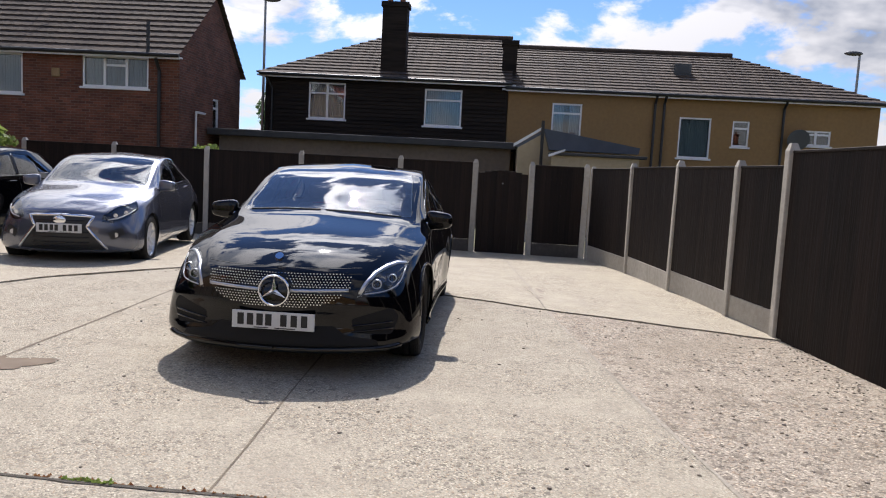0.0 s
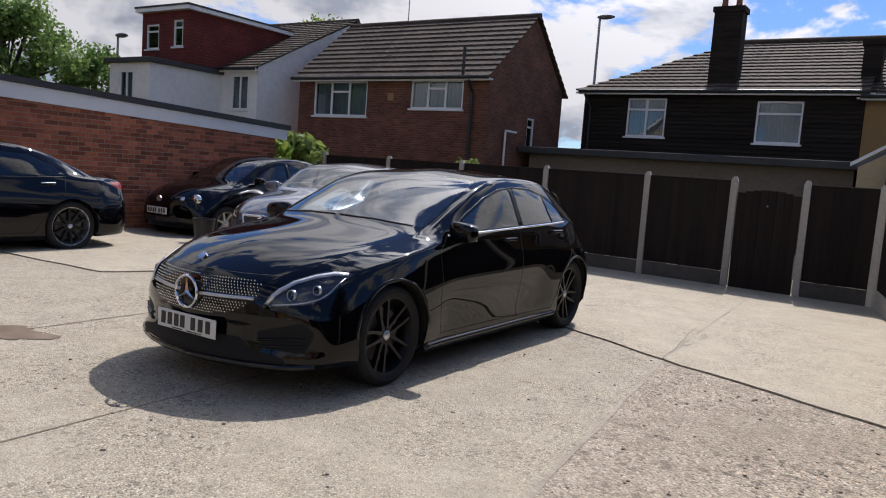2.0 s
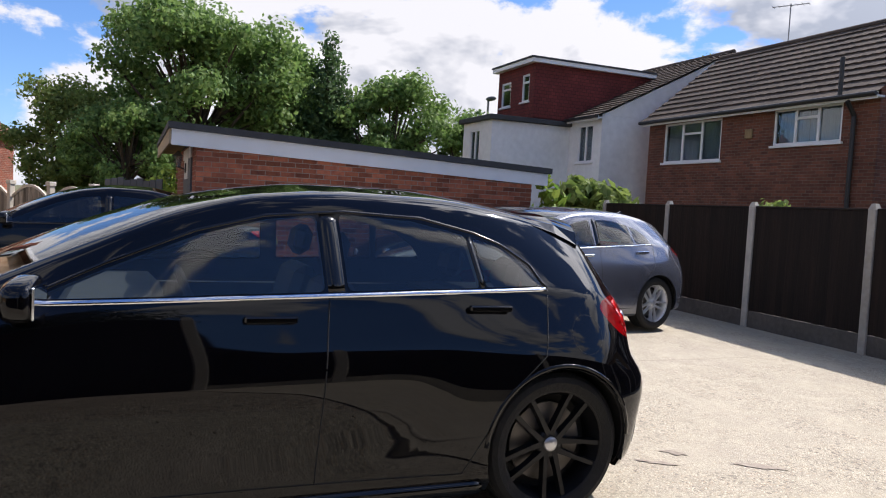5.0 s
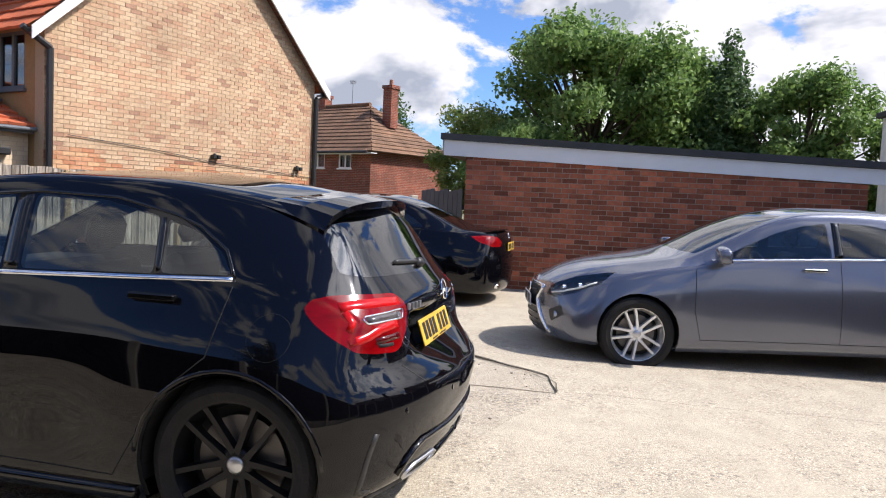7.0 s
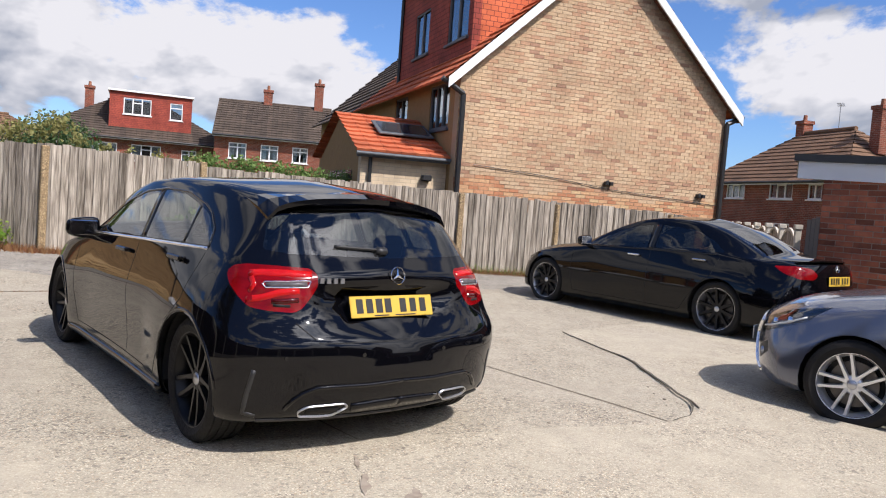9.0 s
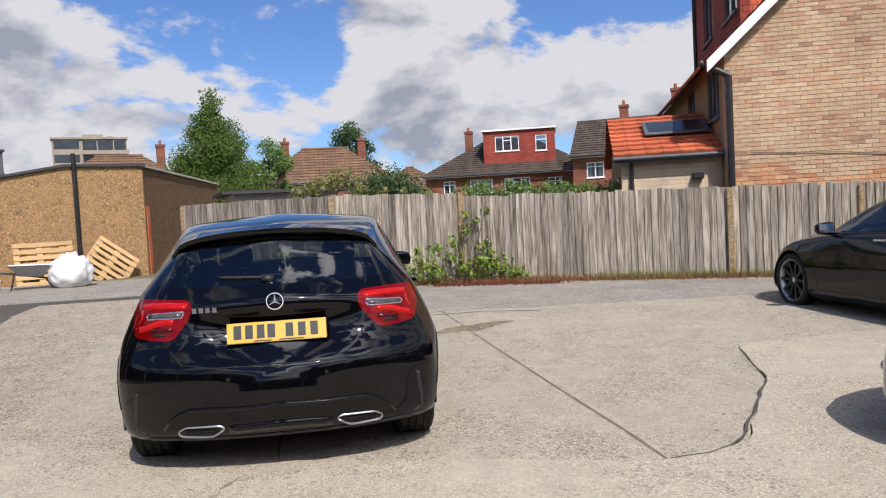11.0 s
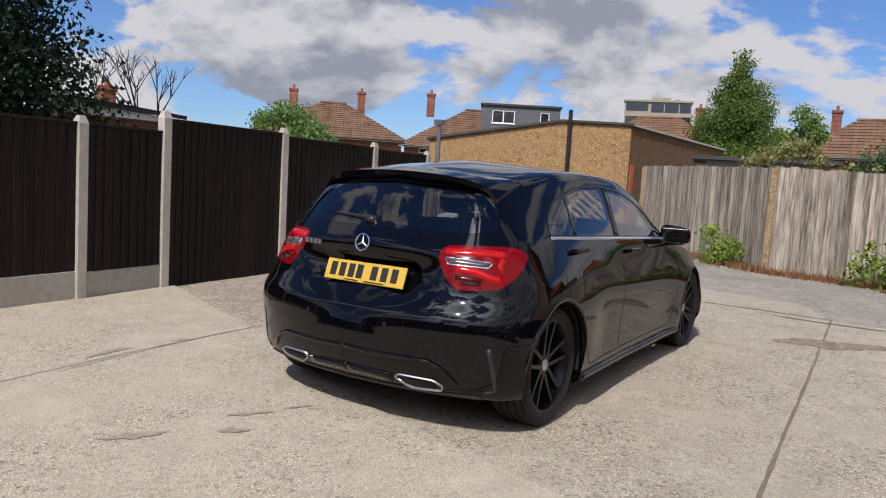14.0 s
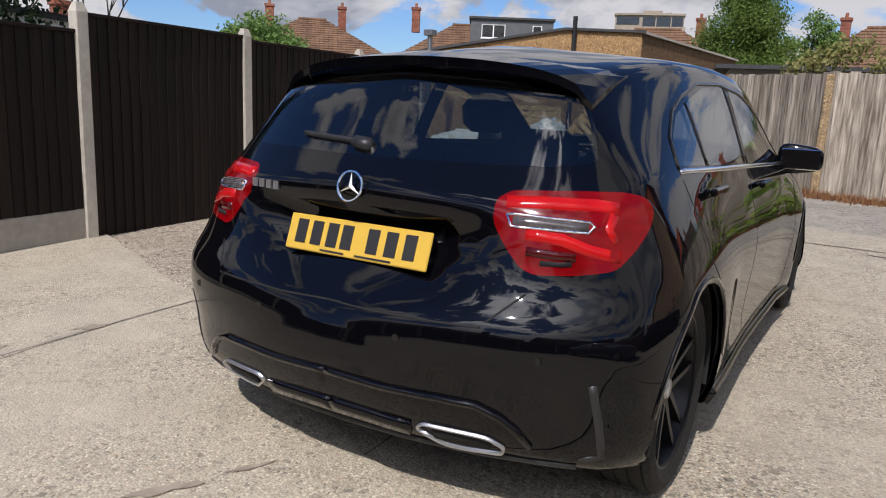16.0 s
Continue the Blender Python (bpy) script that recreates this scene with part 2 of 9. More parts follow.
M = dict(
    slab=concrete("worn_concrete", (0.428, 0.382, 0.295), (0.338, 0.30, 0.230), (0.10, 0.088, 0.072), 105.0, 0.30, 0.5, (0.36, 0.315, 0.25), 0.45),
    slab_old=concrete("smooth_concrete", (0.448, 0.398, 0.304), (0.372, 0.33, 0.250), (0.13, 0.115, 0.095), 115.0, 0.22, 0.35, (0.38, 0.335, 0.27), 0.3),
    gravelly=concrete("exposed_aggregate", (0.455, 0.395, 0.31), (0.345, 0.295, 0.23), (0.080, 0.066, 0.052), 66.0, 0.32, 1.0, (0.27, 0.225, 0.165), 0.75),
    tarmac=concrete("grey_tarmac", (0.365, 0.336, 0.282), (0.265, 0.242, 0.200), (0.06, 0.057, 0.054), 80.0, 0.4, 0.6, (0.16, 0.15, 0.14), 0.5),
    joint=mat("joint_earth", (0.10, 0.085, 0.065), (0.05, 0.045, 0.035), 0.95, bump=0.6, scale=30),
    grass_ground=mat("rough_ground", (0.09, 0.11, 0.04), (0.15, 0.12, 0.07), 0.95, scale=0.8, big=0.05, bump=0.5),
    dark_wood=mat("dark_stained_wood", (0.020, 0.0120, 0.0082), (0.0075, 0.0047, 0.0034), 0.72, scale=5, big=1.2, stretch=(7, 7, 0.35), bump=0.35, bscale=8, rnd=0.3, spec=0.25),
    grey_wood=mat("weathered_wood", (0.41, 0.36, 0.295), (0.115, 0.095, 0.073), 0.9, scale=5, big=1.3, stretch=(8, 8, 0.55), bump=0.7, bscale=9, rnd=0.30, spec=0.2, amount=1.35),
    tan_wood=mat("tan_post_wood", (0.36, 0.25, 0.13), (0.22, 0.15, 0.08), 0.85, scale=6, stretch=(6, 6, 0.5), bump=0.4, bscale=9, spec=0.2),
    post=mat("cast_concrete", (0.46, 0.43, 0.37), (0.34, 0.31, 0.26), 0.9, scale=18, big=1.5, bump=0.4, bscale=90, rnd=0.12),
    brick_red=brickwork("red_brick", (0.26, 0.075, 0.042), (0.17, 0.055, 0.035), (0.30, 0.25, 0.20)),
    brick_brown=brickwork("brown_brick", (0.185, 0.070, 0.042), (0.105, 0.043, 0.029), (0.17, 0.125, 0.095)),
    brick_yellow=brickwork("yellow_stock_brick", (0.60, 0.40, 0.22), (0.42, 0.24, 0.13), (0.52, 0.42, 0.30)),
    brick_one=mat("fired_brick", (0.42, 0.135, 0.066), (0.24, 0.078, 0.046), 0.85, scale=14, big=3, bump=0.5, bscale=70, rnd=0.5, spec=0.25),
    joint_fill=mat("sandy_joint_fill", (0.40, 0.355, 0.285), (0.26, 0.23, 0.18), 0.95, scale=22, big=2.5, bump=0.5),
    joint_dirt=mat("brown_joint_dirt", (0.20, 0.162, 0.115), (0.12, 0.098, 0.072), 0.95, scale=22, big=2.5, bump=0.5),
    # cast concrete with the back fence's shade put into its colour
    cast_shaded=mat("shaded_cast_concrete", (0.115, 0.10, 0.085), (0.07, 0.062, 0.052), 0.9, scale=18, big=1.5, bump=0.4, bscale=90, rnd=0.12),
    mortar=mat("mortar", (0.36, 0.30, 0.235), (0.26, 0.215, 0.17), 0.95, scale=25, bump=0.5),
    roof_brown=brickwork("brown_roof_tile", (0.086, 0.064, 0.048), (0.060, 0.045, 0.036), (0.040, 0.032, 0.025), 40.0, 0.30, 0.8, rows=True),
    roof_tan=brickwork("tan_roof_tile", (0.185, 0.105, 0.062), (0.145, 0.085, 0.052), (0.075, 0.05, 0.036), 40.0, 0.28, 0.8, rows=True),
    roof_orange=brickwork("orange_roof_tile", (0.50, 0.135, 0.058), (0.42, 0.105, 0.046), (0.30, 0.075, 0.035), 40.0, 0.30, 0.8, rows=True),
    maroon_tile=brickwork("hung_maroon_tile", (0.17, 0.036, 0.030), (0.13, 0.028, 0.024), (0.07, 0.018, 0.015), 0.11, 0.17),
    red_tile=brickwork("hung_red_tile", (0.34, 0.070, 0.045), (0.27, 0.055, 0.04), (0.13, 0.03, 0.02), 0.11, 0.17),
    orange_hung=brickwork("orange_hung_tile", (0.60, 0.15, 0.065), (0.50, 0.12, 0.05), (0.20, 0.05, 0.03), 0.11, 0.17),
    brick_pale=brickwork("pale_brick", (0.62, 0.50, 0.34), (0.54, 0.42, 0.28), (0.46, 0.38, 0.28)),
    black_board=mat("black_painted_board", (0.034, 0.026, 0.020), (0.010, 0.008, 0.007), 0.8, scale=5, stretch=(0.4, 0.4, 6), bump=0.4, bscale=10, spec=0.15),
    ochre=mat("ochre_render", (0.30, 0.185, 0.075), (0.24, 0.145, 0.06), 0.9, scale=9, big=0.6, bump=0.5, bscale=50),
    cream=mat("cream_render", (0.42, 0.34, 0.225), (0.35, 0.28, 0.18), 0.9, scale=9, bump=0.4),
    dull_render=mat("dull_brown_render", (0.17, 0.135, 0.105), (0.12, 0.095, 0.075), 0.9, scale=9, big=0.8, bump=0.4),
    white_wall=mat("white_render", (0.80, 0.80, 0.78), (0.66, 0.66, 0.64), 0.85, scale=5, big=0.5, bump=0.25),
    dash=concrete("pebble_dash", (0.40, 0.255, 0.12), (0.33, 0.20, 0.095), (0.12, 0.08, 0.045), 38.0, 0.35, 1.0, (0.25, 0.16, 0.08)),
    grey_clad=mat("grey_cladding", (0.10, 0.11, 0.12), (0.075, 0.08, 0.09), 0.6, scale=3, bump=0.2),
    white=mat("white_upvc", (0.80, 0.80, 0.80), (0.72, 0.72, 0.71), 0.35, scale=3, big=0.5),
    lead=mat("roofing_felt", (0.035, 0.037, 0.04), (0.06, 0.06, 0.06), 0.8, scale=4, bump=0.4),
    black=mat("black_plastic", (0.012, 0.012, 0.013), (0.02, 0.02, 0.02), 0.45, scale=8),
    pane=glass("window_glass", (0.75, 0.82, 0.85), 0.8),
    curtain=mat("net_curtain", (0.78, 0.78, 0.76), (0.62, 0.63, 0.63), 0.9, scale=3, stretch=(14, 14, 0.5)),
    steel=mat("galvanised_steel", (0.30, 0.31, 0.32), (0.20, 0.2, 0.2), 0.45, 0.8, scale=6),
    clay=mat("chimney_clay", (0.30, 0.12, 0.06), (0.2, 0.08, 0.05), 0.85, scale=7, bump=0.3),
    bark=mat("bark", (0.10, 0.075, 0.05), (0.05, 0.04, 0.03), 0.95, scale=12, stretch=(1, 1, 0.3), bump=0.7, bscale=20),
    blue_sheet=mat("blue_grey_roof_sheet", (0.07, 0.085, 0.11), (0.045, 0.055, 0.07), 0.55, scale=4),
    flats=mat("pale_panel", (0.50, 0.46, 0.40), (0.42, 0.38, 0.33), 0.8, scale=2, big=0.3),
    dark_window=mat("dark_window", (0.03, 0.035, 0.04), (0.05, 0.055, 0.06), 0.1, scale=1),
)

# ---------- mesh helpers ----------


def mesh_of(bm, name, material, smooth=False):
    me = bpy.data.meshes.new(name)
    bmesh.ops.recalc_face_normals(bm, faces=bm.faces[:])
    bm.to_mesh(me)
    bm.free()
    for mm in (material if isinstance(material, (list, tuple)) else [material]):
        me.materials.append(mm)
    if smooth:
        for f in me.polygons:
            f.use_smooth = True
    return me


def part(name, bm, material, parent=None, label="", m=None, smooth=False):
    """One bmesh (or finished mesh) as one object under a thing or a part."""
    me = bm if isinstance(bm, bpy.types.Mesh) else mesh_of(bm, name, material, smooth)
    ob = new(name, me)
    ob.parent = parent
    if m is not None:
        ob.matrix_basis = m
    if label:
        ob["label"] = label
    return ob


def thing(name, label, category, m=None, group="", kind=""):
    ob = new(name)
    ob.empty_display_size = 0.1
    if m is not None:
        ob.matrix_basis = m
    return tagged(ob, label, category, group, kind)


def box(bm, x0, x1, y0, y1, z0, z1, bevel=0.0, m=None):
    r = bmesh.ops.create_cube(bm, size=1.0)
    vs = r["verts"]
    for v in vs:
        v.co = Vector(((x0 + x1) / 2 + v.co.x * (x1 - x0), (y0 + y1) / 2 + v.co.y * (y1 - y0), (z0 + z1) / 2 + v.co.z * (z1 - z0)))
    if bevel:
        es = list({e for v in vs for e in v.link_edges})
        r = bmesh.ops.bevel(bm, geom=es, offset=bevel, segments=1, affect="EDGES")
        vs = list({v for f in r["faces"] for v in f.verts} | {v for v in vs if v.is_valid})
    if m is not None:
        for v in vs:
            v.co = m @ v.co
    return bm


def boxes(*dims, bevel=0.0):
    bm = bmesh.new()
    for d in dims:
        box(bm, *d, bevel=bevel)
    return bm


def cyl(bm, p0, p1, r0, r1=None, seg=12, caps=True):
    p0, p1 = Vector(p0), Vector(p1)
    r1 = r0 if r1 is None else r1
    q = (p1 - p0).to_track_quat("Z", "Y").to_matrix()
    rings = []
    for p, r in ((p0, r0), (p1, r1)):
        rings.append([bm.verts.new(p + q @ Vector((r * math.cos(a), r * math.sin(a), 0))) for a in [2 * math.pi * i / seg for i in range(seg)]])
    for i in range(seg):
        bm.faces.new((rings[0][i], rings[0][(i + 1) % seg], rings[1][(i + 1) % seg], rings[1][i]))
    if caps:
        bm.faces.new(rings[0][::-1])
        bm.faces.new(rings[1])
    return bm


def prism(bm, poly, axis, a, b):
    """A polygon of (u, v) pairs pushed along an axis from a to b."""
    def at(u, v, w):
        return {"x": (w, u, v), "y": (u, w, v), "z": (u, v, w)}[axis]
    r0 = [bm.verts.new(at(u, v, a)) for u, v in poly]
    r1 = [bm.verts.new(at(u, v, b)) for u, v in poly]
    n = len(poly)
    for i in range(n):
        bm.faces.new((r0[i], r0[(i + 1) % n], r1[(i + 1) % n], r1[i]))
    bm.faces.new(r0[::-1])
    bm.faces.new(r1)
    return bm


def pierced(bm, u0, u1, z0, z1, holes, thick, m=None, top=None):
    """A wall in the plane y = 0 .. thick with rectangular openings (u0, u1, z0, z1) through it."""
    us = sorted({u0, u1, *[h[0] for h in holes], *[h[1] for h in holes]})
    zs = sorted({z0, z1, *[h[2] for h in holes], *[h[3] for h in holes]})
    solid = {}
    for i in range(len(us) - 1):
        for j in range(len(zs) - 1):
            cu, cz = (us[i] + us[i + 1]) / 2, (zs[j] + zs[j + 1]) / 2
            solid[i, j] = not any(h[0] < cu < h[1] and h[2] < cz < h[3] for h in holes)
    vert = {}

    def v(i, j, s):
        if (i, j, s) not in vert:
            co = Vector((us[i], s * thick, zs[j]))
            vert[i, j, s] = bm.verts.new(m @ co if m is not None else co)
        return vert[i, j, s]
    for (i, j), ok in solid.items():
        if not ok:
            continue
        bm.faces.new((v(i, j, 0), v(i + 1, j, 0), v(i + 1, j + 1, 0), v(i, j + 1, 0)))
        bm.faces.new((v(i, j + 1, 1), v(i + 1, j + 1, 1), v(i + 1, j, 1), v(i, j, 1)))
        for di, dj, a, b in ((-1, 0, (i, j + 1), (i, j)), (1, 0, (i + 1, j), (i + 1, j + 1)), (0, -1, (i, j), (i + 1, j)), (0, 1, (i + 1, j + 1), (i, j + 1))):
            if not solid.get((i + di, j + dj), False):
                bm.faces.new((v(*a, 0), v(*b, 0), v(*b, 1), v(*a, 1)))
    return bm

# ---------- ground ----------


def gz(x, y):
    """The yard falls a little towards the back fence and rises a little towards the weathered one."""
    return -0.02 * min(max(0.0, y - 2.0), 8.0) + 0.01 * min(max(0.0, -y - 1.0), 9.0)


def ground_sheet():
    bm = bmesh.new()
    ys = [-900, -200, -60, -20, -10, -1, 2, 10, 20, 60, 200, 900]
    xs = [-900, -200, -60, -20, -9, 0, 9, 20, 60, 200, 900]
    grid = [[bm.verts.new((x, y, gz(x, y) - 0.035)) for x in xs] for y in ys]
    for j in range(len(ys) - 1):
        for i in range(len(xs) - 1):
            bm.faces.new((grid[j][i], grid[j][i + 1], grid[j + 1][i + 1], grid[j + 1][i]))
    return tagged(part("ground", bm, M["grass_ground"]), "rough earth and grass ground running to the horizon", "ground", kind="structure")


ground_sheet()


def ragged(a, b, n, amp):
    """Points from a to b with a slight wander, the same from either side."""
    (ax, ay), (bx, by) = a, b
    flip = (ax, ay) > (bx, by)
    if flip:
        ax, ay, bx, by = bx, by, ax, ay
    d = Vector((bx - ax, by - ay))
    nrm = Vector((-d.y, d.x)).normalized()
    pts = []
    for i in range(n + 1):
        k = i / n
        p = Vector((ax, ay)) + d * k
        if 0 < i < n:
            p += nrm * amp * (noise.noise(Vector((p.x * 1.7, p.y * 1.7, 3.1))) + 0.5 * noise.noise(Vector((p.x * 6, p.y * 6, 7.7))))
        pts.append((p.x, p.y))
    return pts[::-1] if flip else pts


def slab(poly, material, parent, rough=0.012, gap=0.0015, thick=0.05, name="slab", lift=0.0):
    """One cast bay: a polygon with worn edges, a hair smaller than its place."""
    pts = []
    for i, a in enumerate(poly):
        b = poly[(i + 1) % len(poly)]
        n = max(2, int(math.dist(a, b) / 0.18))
        pts += ragged(a, b, n, rough)[:-1]
    cx, cy = sum(p[0] for p in pts) / len(pts), sum(p[1] for p in pts) / len(pts)
    bm = bmesh.new()
    ring = []
    for x, y in pts:
        d = math.hypot(x - cx, y - cy) or 1
        ring.append(bm.verts.new((x - (x - cx) / d * gap, y - (y - cy) / d * gap, 0)))
    bm.faces.new(ring)
    bmesh.ops.triangulate(bm, faces=bm.faces[:])
    for yy in (2.0, -1.0):
        bmesh.ops.bisect_plane(bm, geom=bm.faces[:] + bm.edges[:] + bm.verts[:], plane_co=(0, yy, 0), plane_no=(0, 1, 0))
    r = bmesh.ops.extrude_face_region(bm, geom=bm.faces[:])
    top = {v for v in r["geom"] if isinstance(v, bmesh.types.BMVert)}
    for v in bm.verts:
        v.co.z = gz(v.co.x, v.co.y) + lift - (0.0 if v in top else thick)
    return part(name, bm, material, parent)


yard = thing("yard_paving", "worn pale concrete yard with open joints and cracks", "paving", kind="structure")
# the older bays to the north stand a little proud of the rest
STEP = 0.014
J1 = [(1.50, 7.2), (1.92, 0.84), (2.37, -3.04), (2.50, -4.0)]
bed = bmesh.new()
for ya, yb in ((-14.0, -10.0), (-10.0, -1.0), (-1.0, 2.0), (2.0, 8.5)):
    va = [bed.verts.new((x, y, gz(x, y) - 0.014)) for x, y in ((-12, ya), (9, ya), (9, yb), (-12, yb))]
    bed.faces.new(va)
part("joint_bed", bed, M["joint"], yard)
slab([(1.92, 0.84), (3.0, 0.394), (4.35, -0.16), (4.9, -8.3), (3.1, -8.3), J1[3], J1[2]], M["gravelly"], yard, 0.012, name="aggregate_slab")
slab([(0.05, 1.77), J1[1], J1[2], J1[3], (0.25, -3.92)], M["slab"], yard, 0.012)
slab([(-1.97, 2.35), (0.05, 1.77), (0.25, -3.92), (-1.72, -3.85)], M["slab"], yard)
slab([(-1.97, 2.35), (-1.72, -3.85), (-6.8, -3.2), (-8.2, -0.6), (-3.9, -0.3), (-3.34, 1.02), (-2.45, 2.25)], M["slab"], yard, 0.012)
slab([(1.92, 0.84), J1[0], (3.4, 7.2), (3.6, 3.6), (4.0, 1.2), (4.35, -0.16), (3.0, 0.394)], M["slab_old"], yard, 0.040, lift=STEP)
slab([(-1.97, 2.35), (-2.4, 7.5), J1[0], J1[1], (0.05, 1.77)], M["slab_old"], yard, 0.040, lift=STEP)
slab([(-8.2, -0.6), (-8.3, 8.0), (-2.4, 7.5), (-1.97, 2.35), (-2.45, 2.25), (-3.34, 1.02), (-3.9, -0.3)], M["slab_old"], yard, 0.040, lift=STEP)
slab([(0.25, -3.92), J1[3], (3.1, -8.3), (2.6, -9.0), (0.0, -5.1), (-1.35, -4.75), (-1.72, -3.85)], M["slab"], yard, 0.012)
slab([(-1.72, -3.85), (-1.35, -4.75), (0.0, -5.1), (2.6, -9.0), (6.5, -9.0), (9, -14), (2.8, -14), (-0.4, -8.2), (-2.7, -7.6), (-6.9, -5.6), (-9.5, -4.3), (-9, -0.4), (-8.2, -0.6), (-6.8, -3.2)], M["tarmac"], yard, 0.012, name="tarmac_strip")



def joint_strip(pts, w, material, lift=-0.003, name="joint_fill", amp=0.006):
    """Filled joint between two bays, or an open crack, following the ground."""
    bm = bmesh.new()
    prev = None
    for a, b in zip(pts, pts[1:]):
        seg = ragged(a, b, max(2, int(math.dist(a, b) / 0.09)), amp)
        for i, (x, y) in enumerate(seg):
            d = Vector((b[0] - a[0], b[1] - a[1])).normalized()
            k = w / 2 * (1 + 0.7 * noise.noise(Vector((x * 5, y * 5, 2.0))))
            cur = (bm.verts.new((x - d.y * k, y + d.x * k, gz(x, y) + lift)), bm.verts.new((x + d.y * k, y - d.x * k, gz(x, y) + lift)))
            if prev:
                bm.faces.new((prev[0], prev[1], cur[1], cur[0]))
            prev = cur
    part(name, bm, M[material], yard)


joint_strip(J1[:2], 0.024, "joint_fill", STEP + 0.003)
joint_strip(J1[1:], 0.024, "joint_fill", 0.003)
joint_strip([(0.05, 1.77), (0.25, -3.92)], 0.012, "joint_dirt", 0.0025)
joint_strip([(-1.97, 2.35), (-1.72, -3.85)], 0.022, "joint_dirt", 0.0025)
# open cracks across the bays
for crack, w in (([(-3.77, -0.06), (-3.5, 0.6), (-3.34, 1.02)], 0.006), ([(-3.34, 1.02), (-3.05, 1.42), (-2.74, 1.82), (-2.41, 2.22)], 0.018), ([(-2.41, 2.22), (-2.2, 2.33), (-1.97, 2.35)], 0.010), ([(1.92, 0.84), (1.75, 2.49)], 0.005)):
    joint_strip(crack, w, "joint", STEP + 0.0035, "crack", 0.035)


def puddle():
    """Shallow damp patch with a ragged rim."""
    bm = bmesh.new()
    ring = []
    n = 56
    for i in range(n):
        a = 2 * math.pi * i / n
        k = 1 + 0.45 * noise.noise(Vector((math.cos(a) * 1.6, math.sin(a) * 1.6, 4.0))) + 0.25 * noise.noise(Vector((math.cos(a) * 5, math.sin(a) * 5, 9.0)))
        u, v = 0.50 * k * math.cos(a), 0.17 * k * math.sin(a) * (1 + 0.5 * math.cos(a))
        x, y = -1.97 + 0.88 * u - 0.47 * v, -2.47 + 0.47 * u + 0.88 * v
        ring.append(bm.verts.new((x, y, gz(x, y) + 0.0045)))
    bm.faces.new(ring)
    tagged(part("water", bm, M["wet"]), "shallow brown puddle drying on the concrete", "puddle")


def stains():
    """Brown smears dried on the concrete."""
    r = random.Random(3)
    for (ax, ay), (bx, by_), w in (((0.61, 2.94), (0.48, 2.75), 0.035), ((0.41, 2.35), (0.34, 2.22), 0.025), ((0.30, 2.55), (0.21, 2.46), 0.03), ((1.92, 1.57), (1.87, 1.44), 0.03), ((0.30, 2.11), (0.24, 2.0), 0.012), ((1.9, 2.2), (1.96, 1.9), 0.03)):
        bm = bmesh.new()
        ring = []
        d = Vector((bx - ax, by_ - ay))
        for i in range(26):
            a = 2 * math.pi * i / 26
            k = 1 + 0.8 * noise.noise(Vector((math.cos(a) * 2 + ax * 9, math.sin(a) * 2, ay)))
            c = Vector(((ax + bx) / 2, (ay + by_) / 2)) + d * 0.55 * math.cos(a) * k + Vector((-d.y, d.x)).normalized() * w * math.sin(a) * k
            ring.append(bm.verts.new((c.x, c.y, gz(c.x, c.y) + STEP + 0.0042)))
        bm.faces.new(ring)
        part("stain", bm, M["stain"], yard, "dried brown stain")


M["stain"] = mat("dried_stain", (0.20, 0.155, 0.115), (0.33, 0.28, 0.22), 0.8, scale=30, big=8)
stains()
for crack, w in (([(-1.19, -3.65), (-1.61, -3.59), (-2.27, -3.60), (-2.91, -3.29)], 0.035), ([(-1.72, -3.86), (-0.9, -3.89), (0.25, -3.93), (1.4, -3.96), (2.5, -4.0)], 0.022)):
    joint_strip(crack, w, "joint", 0.0036, "crack", 0.03)
M["wet"] = mat("muddy_water", (0.17, 0.125, 0.085), (0.27, 0.21, 0.15), 0.18, scale=5, big=1.5)
puddle()


def loose_stones():
    """Pebbles and grit lying on the aggregate bay and in the gutter of the fences."""
    r = random.Random(12)
    bm = bmesh.new()
    spots = [(r.uniform(2.3, 4.2), r.uniform(-4.5, 0.6)) for _ in range(220)] + [(r.uniform(-2.5, 2.0), r.uniform(-3.8, 3.5)) for _ in range(160)] + [(3.98 - r.random() ** 2 * 0.5 - 0.02 * k, -4.5 + 4.6 * r.random()) for k in (0, 1) for _ in range(110)] + [(-2.5 + r.gauss(0, 0.35), 2.2 + r.gauss(0, 0.3)) for _ in range(24)]
    for x, y in spots:
        s = r.uniform(0.004, 0.011)
        q = bmesh.ops.create_icosphere(bm, subdivisions=1, radius=s)
        for v in q["verts"]:
            v.co = Vector((x + v.co.x * r.uniform(0.8, 1.5), y + v.co.y * r.uniform(0.8, 1.4), gz(x, y) + s * 0.4 + v.co.z * 0.7))
    tagged(part("loose_stones", bm, M["pebble"]), "small loose pebbles and grit on the concrete", "gravel", kind="stuff")


M["pebble"] = mat("loose_pebble", (0.19, 0.16, 0.125), (0.40, 0.34, 0.265), 0.8, scale=3, big=14)
loose_stones()

# ---------- fences ----------


def tapered_board(w, h, t0=0.016, t1=0.007):
    bm = bmesh.new()
    prism(bm, [(0, 0), (w, 0), (w, -t1), (0, -t0)], "z", 0, h)
    return mesh_of(bm, "board", M["dark_wood"])


